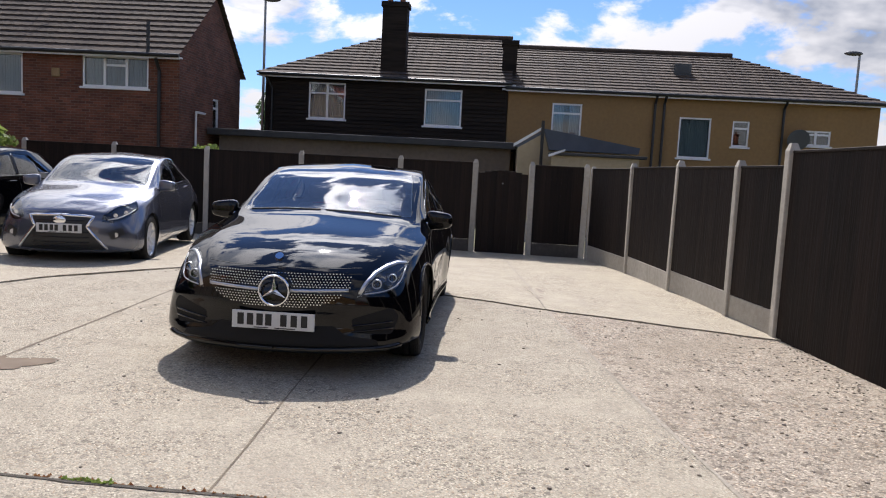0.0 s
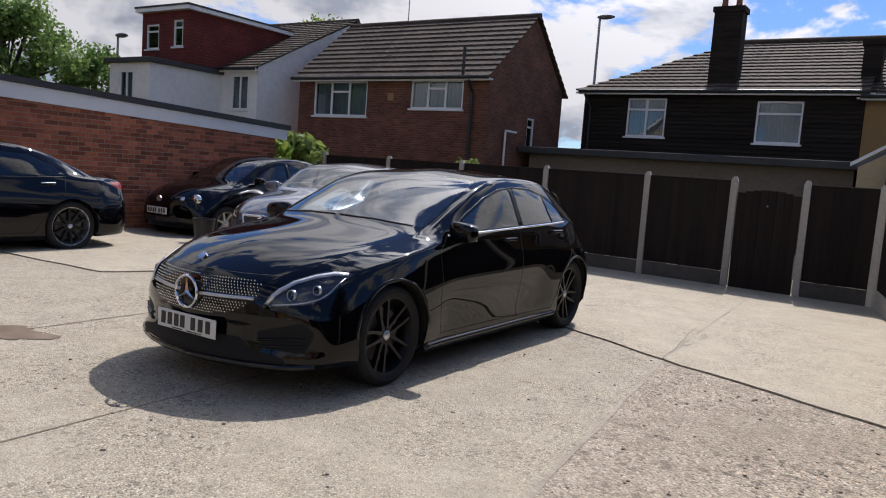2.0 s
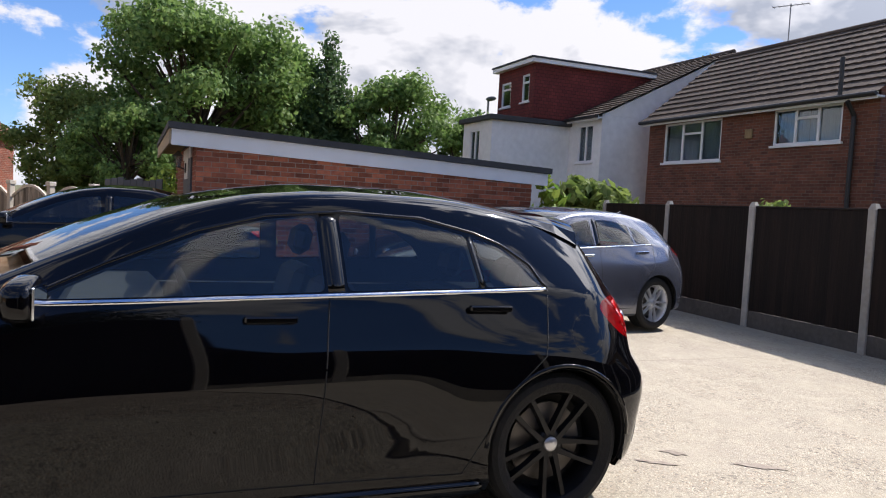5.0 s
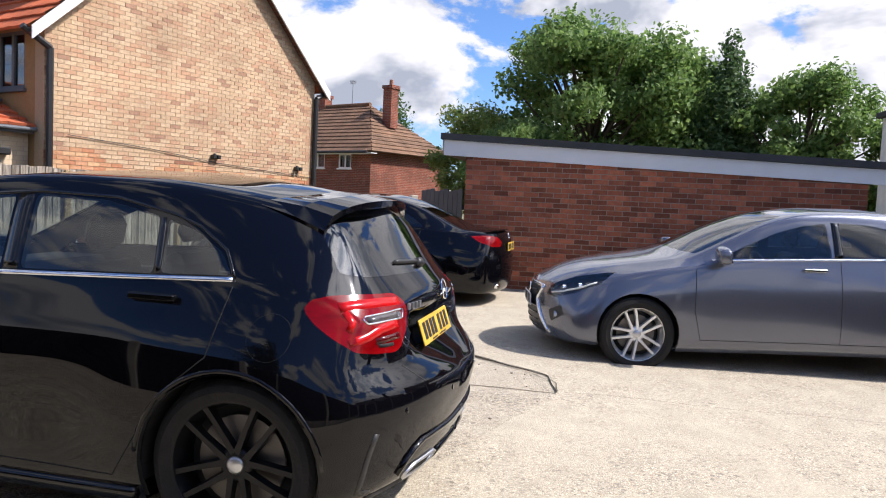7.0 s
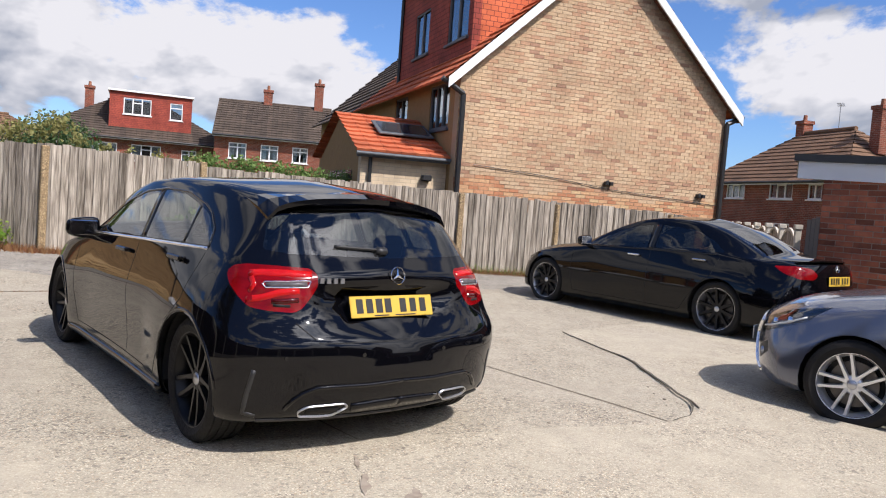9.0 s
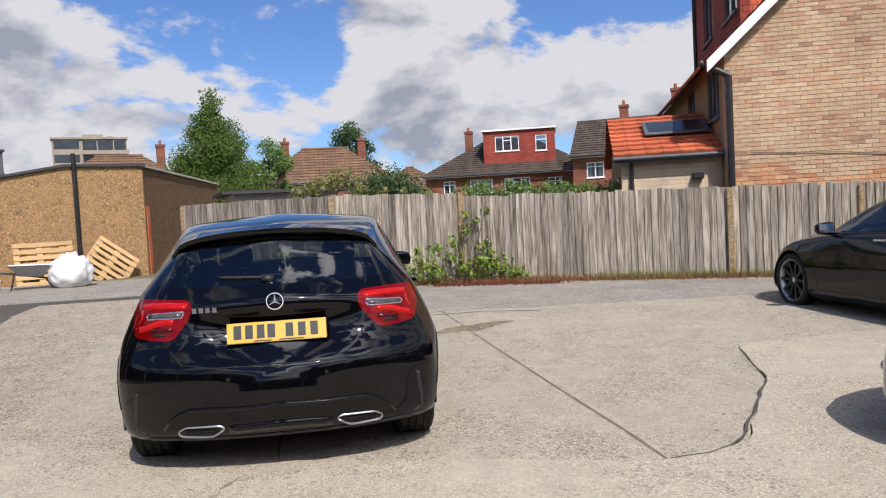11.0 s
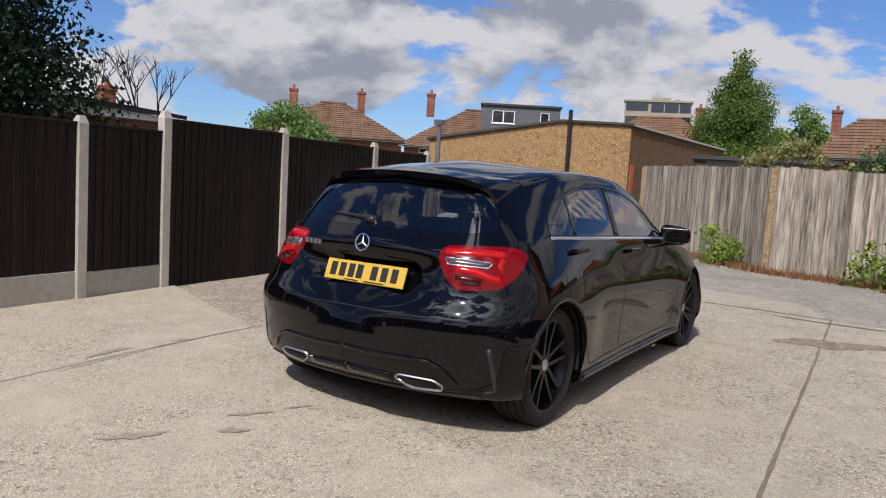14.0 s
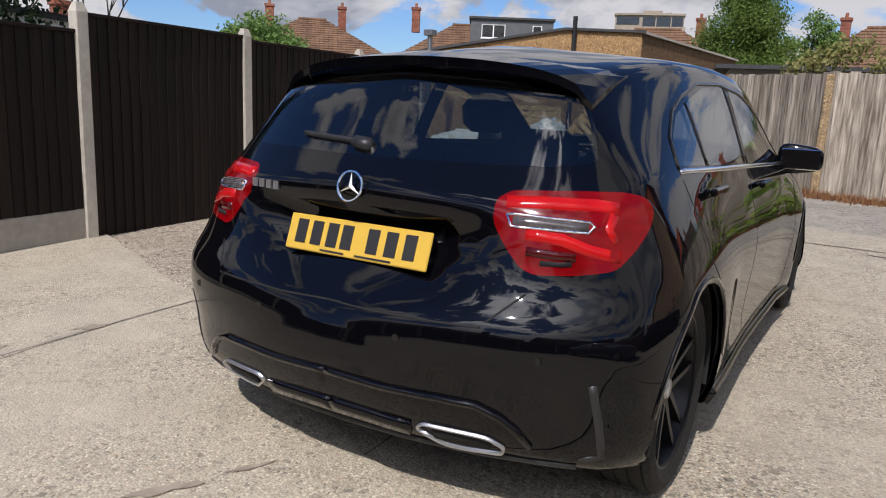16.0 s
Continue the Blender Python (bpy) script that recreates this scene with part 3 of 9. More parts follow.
def post_mesh(h, w=0.10, cap=True):
    bm = boxes((-w / 2, w / 2, -w / 2, w / 2, -0.3, h - 0.06), bevel=0.008)
    r = bmesh.ops.create_cone(bm, cap_ends=True, segments=4, radius1=w * 0.70, radius2=w * 0.36, depth=0.07)
    bmesh.ops.rotate(bm, verts=r["verts"], matrix=Matrix.Rotation(math.pi / 4, 3, "Z"))
    bmesh.ops.translate(bm, verts=r["verts"], vec=(0, 0, h - 0.035))
    return mesh_of(bm, "post", M["post"])


rng = random.Random(4)


def dark_fence(name, label, pts, heights, gravel, gate=-1):
    """Concrete posts at pts, with feather-edge boards, rails and gravel boards between them."""
    f = thing(name, label, "fence")
    for (x, y), h in zip(pts, heights):
        part("post", post_mesh(h), None, f, m=pose(x, y, gz(x, y), 0, 0, rng.uniform(-3, 3)) @ pose(0, 0, 0, rng.uniform(-0.6, 0.6), rng.uniform(-0.6, 0.6), 0))
    bw = 0.108
    meshes = {}
    for i in range(len(pts) - 1):
        (ax, ay), (bx, by) = pts[i], pts[i + 1]
        d = Vector((bx - ax, by - ay, 0))
        ln = d.length - 0.09
        ang = math.degrees(math.atan2(d.y, d.x))
        base = gz((ax + bx) / 2, (ay + by) / 2)
        o = pose(ax + d.x / d.length * 0.045, ay + d.y / d.length * 0.045, base, 0, 0, ang)
        top = min(heights[i], heights[i + 1]) - 0.07
        g = gravel[i]
        if i == gate:
            continue
        if g:
            # back fence boards carry their shade in the colour
            part("gravel_board", boxes((0, ln, -0.022, 0.022, -0.1, g), bevel=0.006), M["cast_shaded" if name == "back_fence" else "post"], f, "concrete gravel board", o)
        n = max(3, round(ln / (bw * 0.92)))
        step = ln / n
        h = round(top - g - 0.01, 2)
        if h not in meshes:
            meshes[h] = tapered_board(bw, h)
        for k in range(n):
            part("board", meshes[h], None, f, m=o @ pose(k * step, -0.005, g + 0.001 + rng.uniform(0.0, 0.004), 0, rng.uniform(-0.25, 0.25), rng.uniform(-1.2, 0.6)))
        for z in (g + 0.18, (g + top) / 2, top - 0.15):
            part("rail", boxes((0, ln, 0.002, 0.04, z - 0.035, z + 0.035)), M["dark_wood"], f, m=o)
        part("capping", boxes((0, ln, -0.03, 0.045, top - 0.012, top + 0.014), bevel=0.004), M["dark_wood"], f, m=o)
    return f


def by(x):
    return 7.17 - 0.07 * x


back_posts = [(x, by(x)) for x in (-8.05, -6.13, -4.22, -2.32, -0.41, 0.97, 2.02, 2.98)]
dark_fence("back_fence", "dark brown feather-edge fence with concrete posts", back_posts, [1.72] * 8, [0.24] * 5 + [0, 0.24], gate=5)
side_posts = [(3.07, 6.72), (3.42, 4.72), (3.62, 2.84), (3.82, 1.12), (3.95, 0.16), (4.15, -1.67), (4.37, -3.70), (4.56, -5.35)]
dark_fence("side_fence", "dark brown feather-edge fence with pale concrete posts", side_posts, [1.68, 1.68, 1.66, 1.62, 1.76, 1.75, 1.70, 1.66], [0.26, 0.26, 0.26, 0.24, 0, 0, 0])


def garden_gate():
    a, b = Vector((0.97, by(0.97), 0)), Vector((2.02, by(2.02), 0))
    o = pose(a.x, a.y, gz(a.x, a.y), 0, 0, math.degrees(math.atan2(b.y - a.y, b.x - a.x)))
    g = thing("garden_gate", "closed dark brown boarded garden gate with arched top", "gate", o)
    w = (b - a).length
    n = 8
    for i in range(n):
        x0, x1 = 0.07 + i * (w - 0.14) / n, 0.07 + (i + 1) * (w - 0.14) / n - 0.001
        k = (x0 + x1) / 2 / w * 2 - 1
        part("board", boxes((x0, x1, -0.012, 0.012, 0.008, 1.44 + 0.10 * (1 - k * k)), bevel=0.003), M["dark_wood"], g)
    for z in (0.06, 0.3, 0.85, 1.35):
        part("ledge", boxes((0.08, w - 0.08, 0.012, 0.04, z - 0.05, z + 0.05)), M["dark_wood"], g)
    bm = bmesh.new()
    cyl(bm, (w * 0.5, -0.03, 1.30), (w * 0.5, -0.012, 1.30), 0.014)
    part("latch_button", bm, M["steel"], g)
    part("latch", boxes((w - 0.075, w - 0.045, -0.03, -0.005, 0.25, 0.62), bevel=0.004), M["steel"], g, "bare steel drop bolt")


garden_gate()


def weathered_fence():
    f = thing("weathered_fence", "weathered grey close-board timber fence, uneven along its top", "fence")
    pts = [(3.05, -12.1), (-0.34, -8.13), (-2.69, -7.63), (-8.6, -4.75), (-10.6, -3.55), (-13.4, -4.6)]
    spans = [(1.72, 1.66), (1.68, 1.60), (1.53, 1.42), (1.42, 1.38), (1.38, 1.3)]
    mesh = {}
    for (x, y), h in zip(pts, (1.72, 1.68, 1.64, 1.40, 1.38, 1.3)):
        part("post", boxes((-0.055, 0.055, -0.05, 0.05, -0.2, h), bevel=0.012), M["gravel_post"], f, "pebbly ochre concrete post", pose(x, y, gz(x, y), 0, rng.uniform(-1, 1), rng.uniform(-8, 8)))
    part("post", boxes((-0.05, 0.05, -0.05, 0.05, -0.2, 1.47), bevel=0.008), M["gravel_post"], f, "pebbly ochre concrete post", pose(-6.87, -5.57, 0.04, 0, 0, -26))
    for (ax, ay), (bx, by_), (h0, h1) in zip(pts, pts[1:], spans):
        d = Vector((bx - ax, by_ - ay, 0))
        ang = math.degrees(math.atan2(d.y, d.x))
        n = round(d.length / 0.118)
        for k in range(n):
            t = (k + 0.5) / n
            hh = round(h0 * (1 - t) + h1 * t + rng.choice((-0.014, -0.006, 0, 0, 0.008, 0.016)), 2)
            if hh not in mesh:
                mesh[hh] = mesh_of(boxes((-0.068, 0.068, -0.008, 0.008, 0.0, hh), bevel=0.003), "board", M["grey_wood"])
            x, y = ax + d.x * t, ay + d.y * t
            part("board", mesh[hh], None, f, m=pose(x, y, gz(x, y) + 0.03, 0, rng.uniform(-0.6, 0.6), ang + rng.uniform(5, 12)))
        for z in (0.35, h1 - 0.3):
            part("rail", boxes((0, d.length, 0.030, 0.068, z - 0.04, z + 0.04)), M["grey_wood"], f, m=pose(ax, ay, gz(ax, ay), 0, 0, ang))


M["gravel_post"] = concrete("pebbly_post", (0.36, 0.265, 0.15), (0.28, 0.20, 0.11), (0.14, 0.10, 0.06), 60.0, 0.35, 1.0, (0.25, 0.19, 0.11))
weathered_fence()

# ---------- buildings ----------


def window(parent, o, w, h, lights=2, fan=False, mat_frame="white", curtain=0.0, depth=0.09):
    """Casement window in a w by h opening: outer frame, mullions, sill, pane and perhaps a net curtain; o sets its lower left corner, y going in."""
    win = part("window", boxes((0, w, 0.02, depth, 0, 0.055), (0, w, 0.02, depth, h - 0.055, h), (0, 0.055, 0.02, depth, 0.055, h - 0.055), (w - 0.055, w, 0.02, depth, 0.055, h - 0.055)), M[mat_frame], parent, m=o)
    for i in range(1, lights):
        x = w * i / lights
        part("mullion", boxes((x - 0.035, x + 0.035, 0.022, depth - 0.005, 0.055, h - 0.055)), M[mat_frame], win)
    if fan:
        x0, x1 = (w / lights + 0.035, 2 * w / lights - 0.035) if lights > 2 else (0.055, w - 0.055)
        part("transom", boxes((x0, x1, 0.024, depth - 0.007, h * 0.68, h * 0.68 + 0.06)), M[mat_frame], win)
    part("sill", boxes((-0.06, w + 0.06, -0.06, 0.03, -0.06, 0.0), bevel=0.008), M[mat_frame], win)
    part("pane", boxes((0.05, w - 0.05, 0.055, 0.062, 0.05, h - 0.05)), M["pane"], win)
    if curtain:
        bm = bmesh.new()
        n = int(w / 0.05)
        for x0, x1 in ((0.06, w * curtain), (w * (1 - curtain), w - 0.06)):
            prev = None
            for i in range(n + 1):
                x = x0 + (x1 - x0) * i / n
                y = 0.14 + 0.018 * math.sin(i * 1.9 + x0 * 7)
                cur = (bm.verts.new((x, y, 0.03)), bm.verts.new((x, y, h - 0.03)))
                if prev:
                    bm.faces.new((prev[0], cur[0], cur[1], prev[1]))
                prev = cur
        part("curtain", bm, M["curtain"], win)
    return win


def tiled_slope(bm, a, b, c, d, rows, thick=0.042, roll=0.012):
    """Overlapping courses of rolled tiles on the slope a b (eaves) to d c (ridge), each with its own lower edge."""
    a, b, c, d = (Vector(p) for p in (a, b, c, d))
    nrm, run = (b - a).cross(d - a).normalized(), (b - a).normalized()
    n = max(2, int((b - a).length / 0.085))

    def line(k, lift, wave):
        p, q = a.lerp(d, k), b.lerp(c, k)
        if (q - p).length < 0.02:
            q = p + run * 0.02
        out = []
        for j in range(n + 1):
            x = p.lerp(q, j / n)
            out.append(bm.verts.new(x + nrm * (lift + wave * (0.5 + 0.5 * math.cos((x - a).dot(run) * 2 * math.pi / 0.30)))))
        return out
    prev = None
    for i in range(rows + 1):
        lo = line(i / rows, 0.006 if i else 0.0, roll * 0.8 if i else 0.0)
        if prev:
            for j in range(n):
                bm.faces.new((prev[j], prev[j + 1], lo[j + 1], lo[j]))
        if i < rows:
            prev = line(i / rows, thick, roll)
            for j in range(n):
                bm.faces.new((lo[j], lo[j + 1], prev[j + 1], prev[j]))
    return bm


def house(name, label, o, W, D, eaves, ridge, wall="brick_brown", roof="roof_brown", style="gable", wins=(), over=0.3, side_wins=(), rows=None, base=-0.5, fascia="white", hips=(True, True), storey=None, ridge_at=0.5):
    """A house of W by D, its front wall on y = 0; gables stand over x = 0 and x = W unless hipped. wins: (x, z, w, h, lights, fan, curtain)."""
    hs = thing(name, label, "house", o)
    holes = [(x, x + w, z, z + h) for x, z, w, h, *_ in wins]
    part("wall", pierced(bmesh.new(), 0, W, base, eaves, holes, 0.22), M[wall], hs)
    ym = D * ridge_at
    gab = style == "gable"
    for x, out in ((0, 0), (W, 1)):
        sw = [s for s in side_wins if s[0] == out]
        bm = bmesh.new()
        mm = pose(x, D, 0, 0, 0, -90) if out == 0 else pose(x, 0, 0, 0, 0, 90)
        pierced(bm, 0.22 if out else 0.22, D - 0.22, base, eaves, [(u, u + w, z, z + h) for _, u, z, w, h, *_ in sw], 0.22, mm)
        if gab:
            xa, xb = (0.0, 0.22) if out == 0 else (W - 0.22, W)
            prism(bm, [(0, eaves + 0.004), (D, eaves + 0.004), (ym, ridge - 0.02)], "x", xa, xb)
        part("side_wall", bm, M[wall], hs)
        for _, u, z, w, h, lights, fan in sw:
            window(hs, mm @ pose(u, 0, z), w, h, lights, fan)
    part("rear_wall", boxes((0, W, D - 0.22, D, base, eaves)), M[wall], hs)
    part("floor_slab", boxes((0.22, W - 0.22, 0.22, D - 0.22, eaves - 0.2, eaves - 0.1), (0.22, W - 0.22, 0.22, D - 0.22, 1.9, 2.0), (0.22, W - 0.22, 2.4, 2.5, base, eaves - 0.2)), M["cream"], hs)
    rows = rows or max(6, int(math.hypot(ym, ridge - eaves) / 0.27))
    bm = bmesh.new()
    s = over
    drop = s * (ridge - eaves) / ym
    ze = eaves - drop + 0.06
    if gab:
        e = 0.12
        tiled_slope(bm, (-e, -s, ze), (W + e, -s, ze), (W + e, ym, ridge + 0.06), (-e, ym, ridge + 0.06), rows)
        tiled_slope(bm, (W + e, D + s, ze), (-e, D + s, ze), (-e, ym, ridge + 0.06), (W + e, ym, ridge + 0.06), rows)
        rx0, rx1 = -e, W + e
    else:
        hl = ym if hips[0] else -0.12
        hr = W - ym if hips[1] else W + 0.12
        l0, r0 = (-s if hips[0] else -0.12), (W + s if hips[1] else W + 0.12)
        tiled_slope(bm, (l0, -s, ze), (r0, -s, ze), (hr, ym, ridge), (hl, ym, ridge), rows)
        tiled_slope(bm, (r0, D + s, ze), (l0, D + s, ze), (hl, ym, ridge), (hr, ym, ridge), rows)
        if hips[0]:
            tiled_slope(bm, (-s, D + s, ze), (-s, -s, ze), (hl, ym, ridge), (hl, ym, ridge), rows)
        if hips[1]:
            tiled_slope(bm, (W + s, -s, ze), (W + s, D + s, ze), (hr, ym, ridge), (hr, ym, ridge), rows)
        rx0, rx1 = hl, hr
    bmesh.ops.remove_doubles(bm, verts=bm.verts[:], dist=0.03)
    rf = part("roof", bm, M[roof], hs)
    bm = bmesh.new()
    cyl(bm, (rx0, ym, ridge + 0.05), (rx1, ym, ridge + 0.05), 0.10, seg=10)
    part("ridge_tiles", bm, M[roof], rf)
    part("soffit", boxes((-s * (not gab) - 0.1 * gab, W + s * (not gab) + 0.1 * gab, -s, 0, ze - 0.09, ze - 0.05)), M[fascia], hs)
    part("fascia", boxes((-0.1, W + 0.1, -s - 0.03, -s, ze - 0.13, ze + 0.02)), M[fascia], hs)
    bm = bmesh.new()
    cyl(bm, (-0.12, -s - 0.09, ze - 0.03), (W + 0.12, -s - 0.09, ze - 0.03), 0.055, seg=8)
    part("gutter", bm, M["black"], hs)
    for x, z, w, h, lights, fan, cur in wins:
        window(hs, pose(x, 0, z), w, h, lights, fan, curtain=cur)
    return hs


def chimney(parent, x, y, z0, z1, w=0.5, d=0.5, material="brick_brown", pots=2, label=""):
    c = part("chimney", boxes((x - w / 2, x + w / 2, y - d / 2, y + d / 2, z0, z1 - 0.16), (x - w / 2 - 0.05, x + w / 2 + 0.05, y - d / 2 - 0.05, y + d / 2 + 0.05, z1 - 0.159, z1)), M[material], parent, label)
    for i in range(pots):
        bm = bmesh.new()
        px = x + (i - (pots - 1) / 2) * w * 0.5
        cyl(bm, (px, y, z1), (px, y, z1 + 0.28), 0.10, 0.085, 10)
        part("chimney_pot", bm, M["clay"], c)
    return c


def pipe(parent, pts, r=0.04, material="black", name="downpipe"):
    bm = bmesh.new()
    for a, b in zip(pts, pts[1:]):
        cyl(bm, a, b, r, seg=8)
    return part(name, bm, M[material], parent)


def aerial(x, y, z, h=1.2, ang=0):
    a = thing("roof_aerial", "thin metal television aerial on a roof mast", "aerial", pose(x, y, z, 0, 0, ang))
    bm = bmesh.new()
    cyl(bm, (0, 0, 0), (0, 0, h), 0.018, seg=6)
    part("mast", bm, M["steel"], a)
    bm = bmesh.new()
    cyl(bm, (-0.5, 0, h - 0.05), (0.5, 0, h - 0.05), 0.012, seg=6)
    for i in range(7):
        x0 = -0.48 + i * 0.16
        cyl(bm, (x0, -0.16, h - 0.05), (x0, 0.16, h - 0.05), 0.007, seg=5)
    part("rods", bm, M["steel"], a)


# brown brick house behind the back fence
bh = house("brown_brick_house", "dark brown brick house with tiled gable roof and white windows", pose(-15.45, 14.32, 0), 7.7, 5.1, 4.35, 6.50,
           wins=[(0.72, 2.98, 2.35, 1.15, 3, True, 0.5), (4.85, 3.27, 1.95, 0.88, 3, True, 0.5)], side_wins=[(1, 2.6, 2.3, 0.5, 1.0, 1, True)], over=0.22, ridge_at=0.53)
pipe(bh, [(7.15, -0.32, 4.1), (7.15, -0.08, 3.8), (7.15, -0.08, -0.4)], 0.05)
pipe(bh, [(6.9, -0.26, 4.2), (6.9, -0.26, 5.1)], 0.05, name="vent_pipe")
pipe(bh, [(7.8, 1.0, 0), (7.8, 1.0, 2.75), (7.8, 1.7, 2.75)], 0.035, "white", "waste_pipe")
part("alarm_box", boxes((3.95, 4.2, -0.06, 0, 3.5, 3.75), bevel=0.02), M["tan_wood"], bh, "yellow alarm box")

# rendered house with a dormer, joined to its neighbour
wh = house("white_rendered_house", "white rendered house under a brown tiled roof", pose(-21.0, 13.1, 0), 4.75, 9.0, 4.45, 6.95, "white_wall",
           wins=[(3.45, 3.0, 0.85, 1.2, 2, False, 0.5)], over=0.2, ridge_at=0.55)
ext = thing("white_rear_extension", "white rendered flat-roofed rear extension", "house extension", pose(-20.3, 10.2, 0))
part("wall", pierced(bmesh.new(), 0, 2.2, -0.5, 4.2, [(0.55, 1.3, 2.75, 3.95)], 0.2), M["white_wall"], ext)
part("side_wall", boxes((2.0, 2.2, 0.2, 2.9, -0.5, 4.2)), M["white_wall"], ext)
part("side_wall", boxes((0, 0.2, 0.2, 2.9, -0.5, 4.2)), M["white_wall"], ext)
window(ext, pose(0.55, 0, 2.75), 0.75, 1.2, 2, False, curtain=0.5)
part("flat_roof", boxes((-0.15, 2.35, -0.15, 2.9, 4.2, 4.36), bevel=0.02), M["lead"], ext)
dorm = thing("tile_hung_dormer", "dark red tile-hung flat-roofed dormer box", "dormer", pose(-20.6, 11.6, 0))
part("wall", pierced(bmesh.new(), 0, 2.6, 4.38, 6.15, [(0.25, 0.95, 4.9, 5.75), (1.75, 2.25, 4.95, 5.85)], 0.2), M["maroon_tile"], dorm)
part("side_wall", boxes((2.4, 2.6, 0.2, 4.6, 4.38, 6.15)), M["maroon_tile"], dorm)
part("side_wall", boxes((0, 0.2, 0.2, 4.6, 4.38, 6.15)), M["maroon_tile"], dorm)
window(dorm, pose(0.25, 0, 4.9), 0.7, 0.85, 1, True)
window(dorm, pose(1.75, 0, 4.95), 0.5, 0.9, 1, True)
part("flat_roof", boxes((-0.15, 2.75, -0.2, 4.7, 6.15, 6.28)), M["white"], dorm)
part("felt", boxes((-0.18, 2.78, -0.23, 4.7, 6.284, 6.34)), M["lead"], dorm)
aerial(-12.9, 17.0, 6.5, 1.2, 30)

# weatherboarded house and its rendered neighbours
blk = house("black_weatherboard_house", "black weatherboarded house with brown tiled hipped roof", pose(-6.7, 19.0, 0), 8.35, 7.6, 4.5, 6.55, "black_board", style="hip", hips=(True, False),
            wins=[(1.52, 2.97, 1.28, 1.24, 2, True, 0.5), (5.53, 2.9, 1.28, 1.25, 1, True, 0.5)], over=0.25)
for i in range(15):
    z = 2.45 + i * 0.135
    for x0, x1 in ((0.0, 1.50), (2.82, 5.51), (6.83, 8.35)) if 2.85 < z < 4.2 else ((0.0, 8.35),):
        part("weatherboard", prism(bmesh.new(), [(-0.042, z), (-0.008, z + 0.135), (0.0, z + 0.135), (0.0, z)], "x", x0, x1), M["black_board"], blk)
chimney(blk, 4.35, 0.55, 2.4, 7.05, 0.85, 0.6, "black_board", 2, "tall soot-black chimney stack")
chimney(blk, 8.35, 1.0, 4.4, 6.0, 0.5, 0.6, "black_board", 0, "short dark chimney stack")
pipe(blk, [(0.1, -0.3, 4.3), (0.25, -0.08, 3.9), (0.25, -0.08, 2.5)], 0.045)
lean = thing("lean_to", "long flat-roofed rendered lean-to", "outbuilding", pose(-7.4, 16.6, 0))
part("wall", boxes((0, 9.2, 0, 0.2, -0.5, 2.15)), M["dull_render"], lean)
part("side_wall", boxes((9.0, 9.2, 0.2, 2.3, -0.5, 2.15)), M["dull_render"], lean)
part("side_wall", boxes((0, 0.2, 0.2, 2.3, -0.5, 2.15)), M["dull_render"], lean)
part("flat_roof", boxes((-0.3, 9.4, -0.3, 2.35, 2.15, 2.36), bevel=0.02), M["lead"], lean)
och = house("ochre_rendered_terrace", "ochre rendered terrace with long brown tiled roof", pose(1.67, 19.0, 0), 12.2, 7.6, 4.35, 6.25, "ochre", style="hip", hips=(False, True),
            wins=[(1.5, 2.75, 1.0, 1.12, 1, True, 0.4), (5.75, 2.25, 1.05, 1.35, 1, False, 0.5), (7.5, 2.7, 0.55, 0.85, 1, True, 0.0), (9.75, 2.85, 0.95, 0.5, 2, True, 0.0)], over=0.22)
for x in (4.9, 5.2, 9.1):
    pipe(och, [(x, -0.3, 4.2), (x, -0.08, 4.0), (x, -0.08, 1.5)], 0.045)
part("roof_window", boxes((5.8, 6.4, 1.6, 2.2, 5.0, 5.6)), M["dark_window"], och)
bm = bmesh.new()
cyl(bm, (9.55, -0.32, 3.0), (9.55, -0.25, 3.03), 0.36, 0.34, 20)
part("satellite_dish", bm, M["grey_clad"], och, "dark mesh satellite dish")
shed = thing("rear_extension", "low rear extension with blue-grey sheet roof and white verge", "outbuilding", pose(0, 15.2, 0))
part("wall", prism(bmesh.new(), [(1.98, -0.5), (5.3, -0.5), (5.3, 2.1), (2.70, 2.62), (1.98, 2.18)], "y", 0, 0.15), M["cream"], shed)
part("side_wall", boxes((1.98, 2.12, 0.152, 3.7, -0.5, 2.16)), M["cream"], shed)
part("roof_sheet", prism(bmesh.new(), [(2.66, 2.74), (5.42, 2.31), (5.38, 2.13), (2.86, 2.14), (2.72, 2.60)], "y", -0.30, -0.004), M["blue_sheet"], shed)
part("rear_sheet", prism(bmesh.new(), [(1.90, 2.22), (2.66, 2.70), (5.42, 2.27), (5.40, 2.20), (2.70, 2.62), (1.98, 2.18)], "y", -0.002, 3.72), M["blue_sheet"], shed)
part("verge", prism(bmesh.new(), [(1.84, 2.18), (2.66, 2.72), (2.66, 2.80), (1.84, 2.27)], "y", -0.34, -0.302), M["white"], shed, "white painted verge board")
part("lower_roof", boxes((2.84, 5.5, -1.0, -0.31, 1.98, 2.06), bevel=0.01), M["lead"], shed)
part("lower_verge", prism(bmesh.new(), [(2.80, 1.92), (3.25, 2.10), (3.25, 2.16), (2.80, 1.99)], "y", -1.04, -1.004), M["white"], shed, "white painted verge board")
part("lower_wall", boxes((2.9, 5.3, -0.9, -0.8, -0.5, 1.978)), M["cream"], shed)
pipe(shed, [(2.64, -0.38, 1.2), (2.64, -0.38, 2.95)], 0.045)


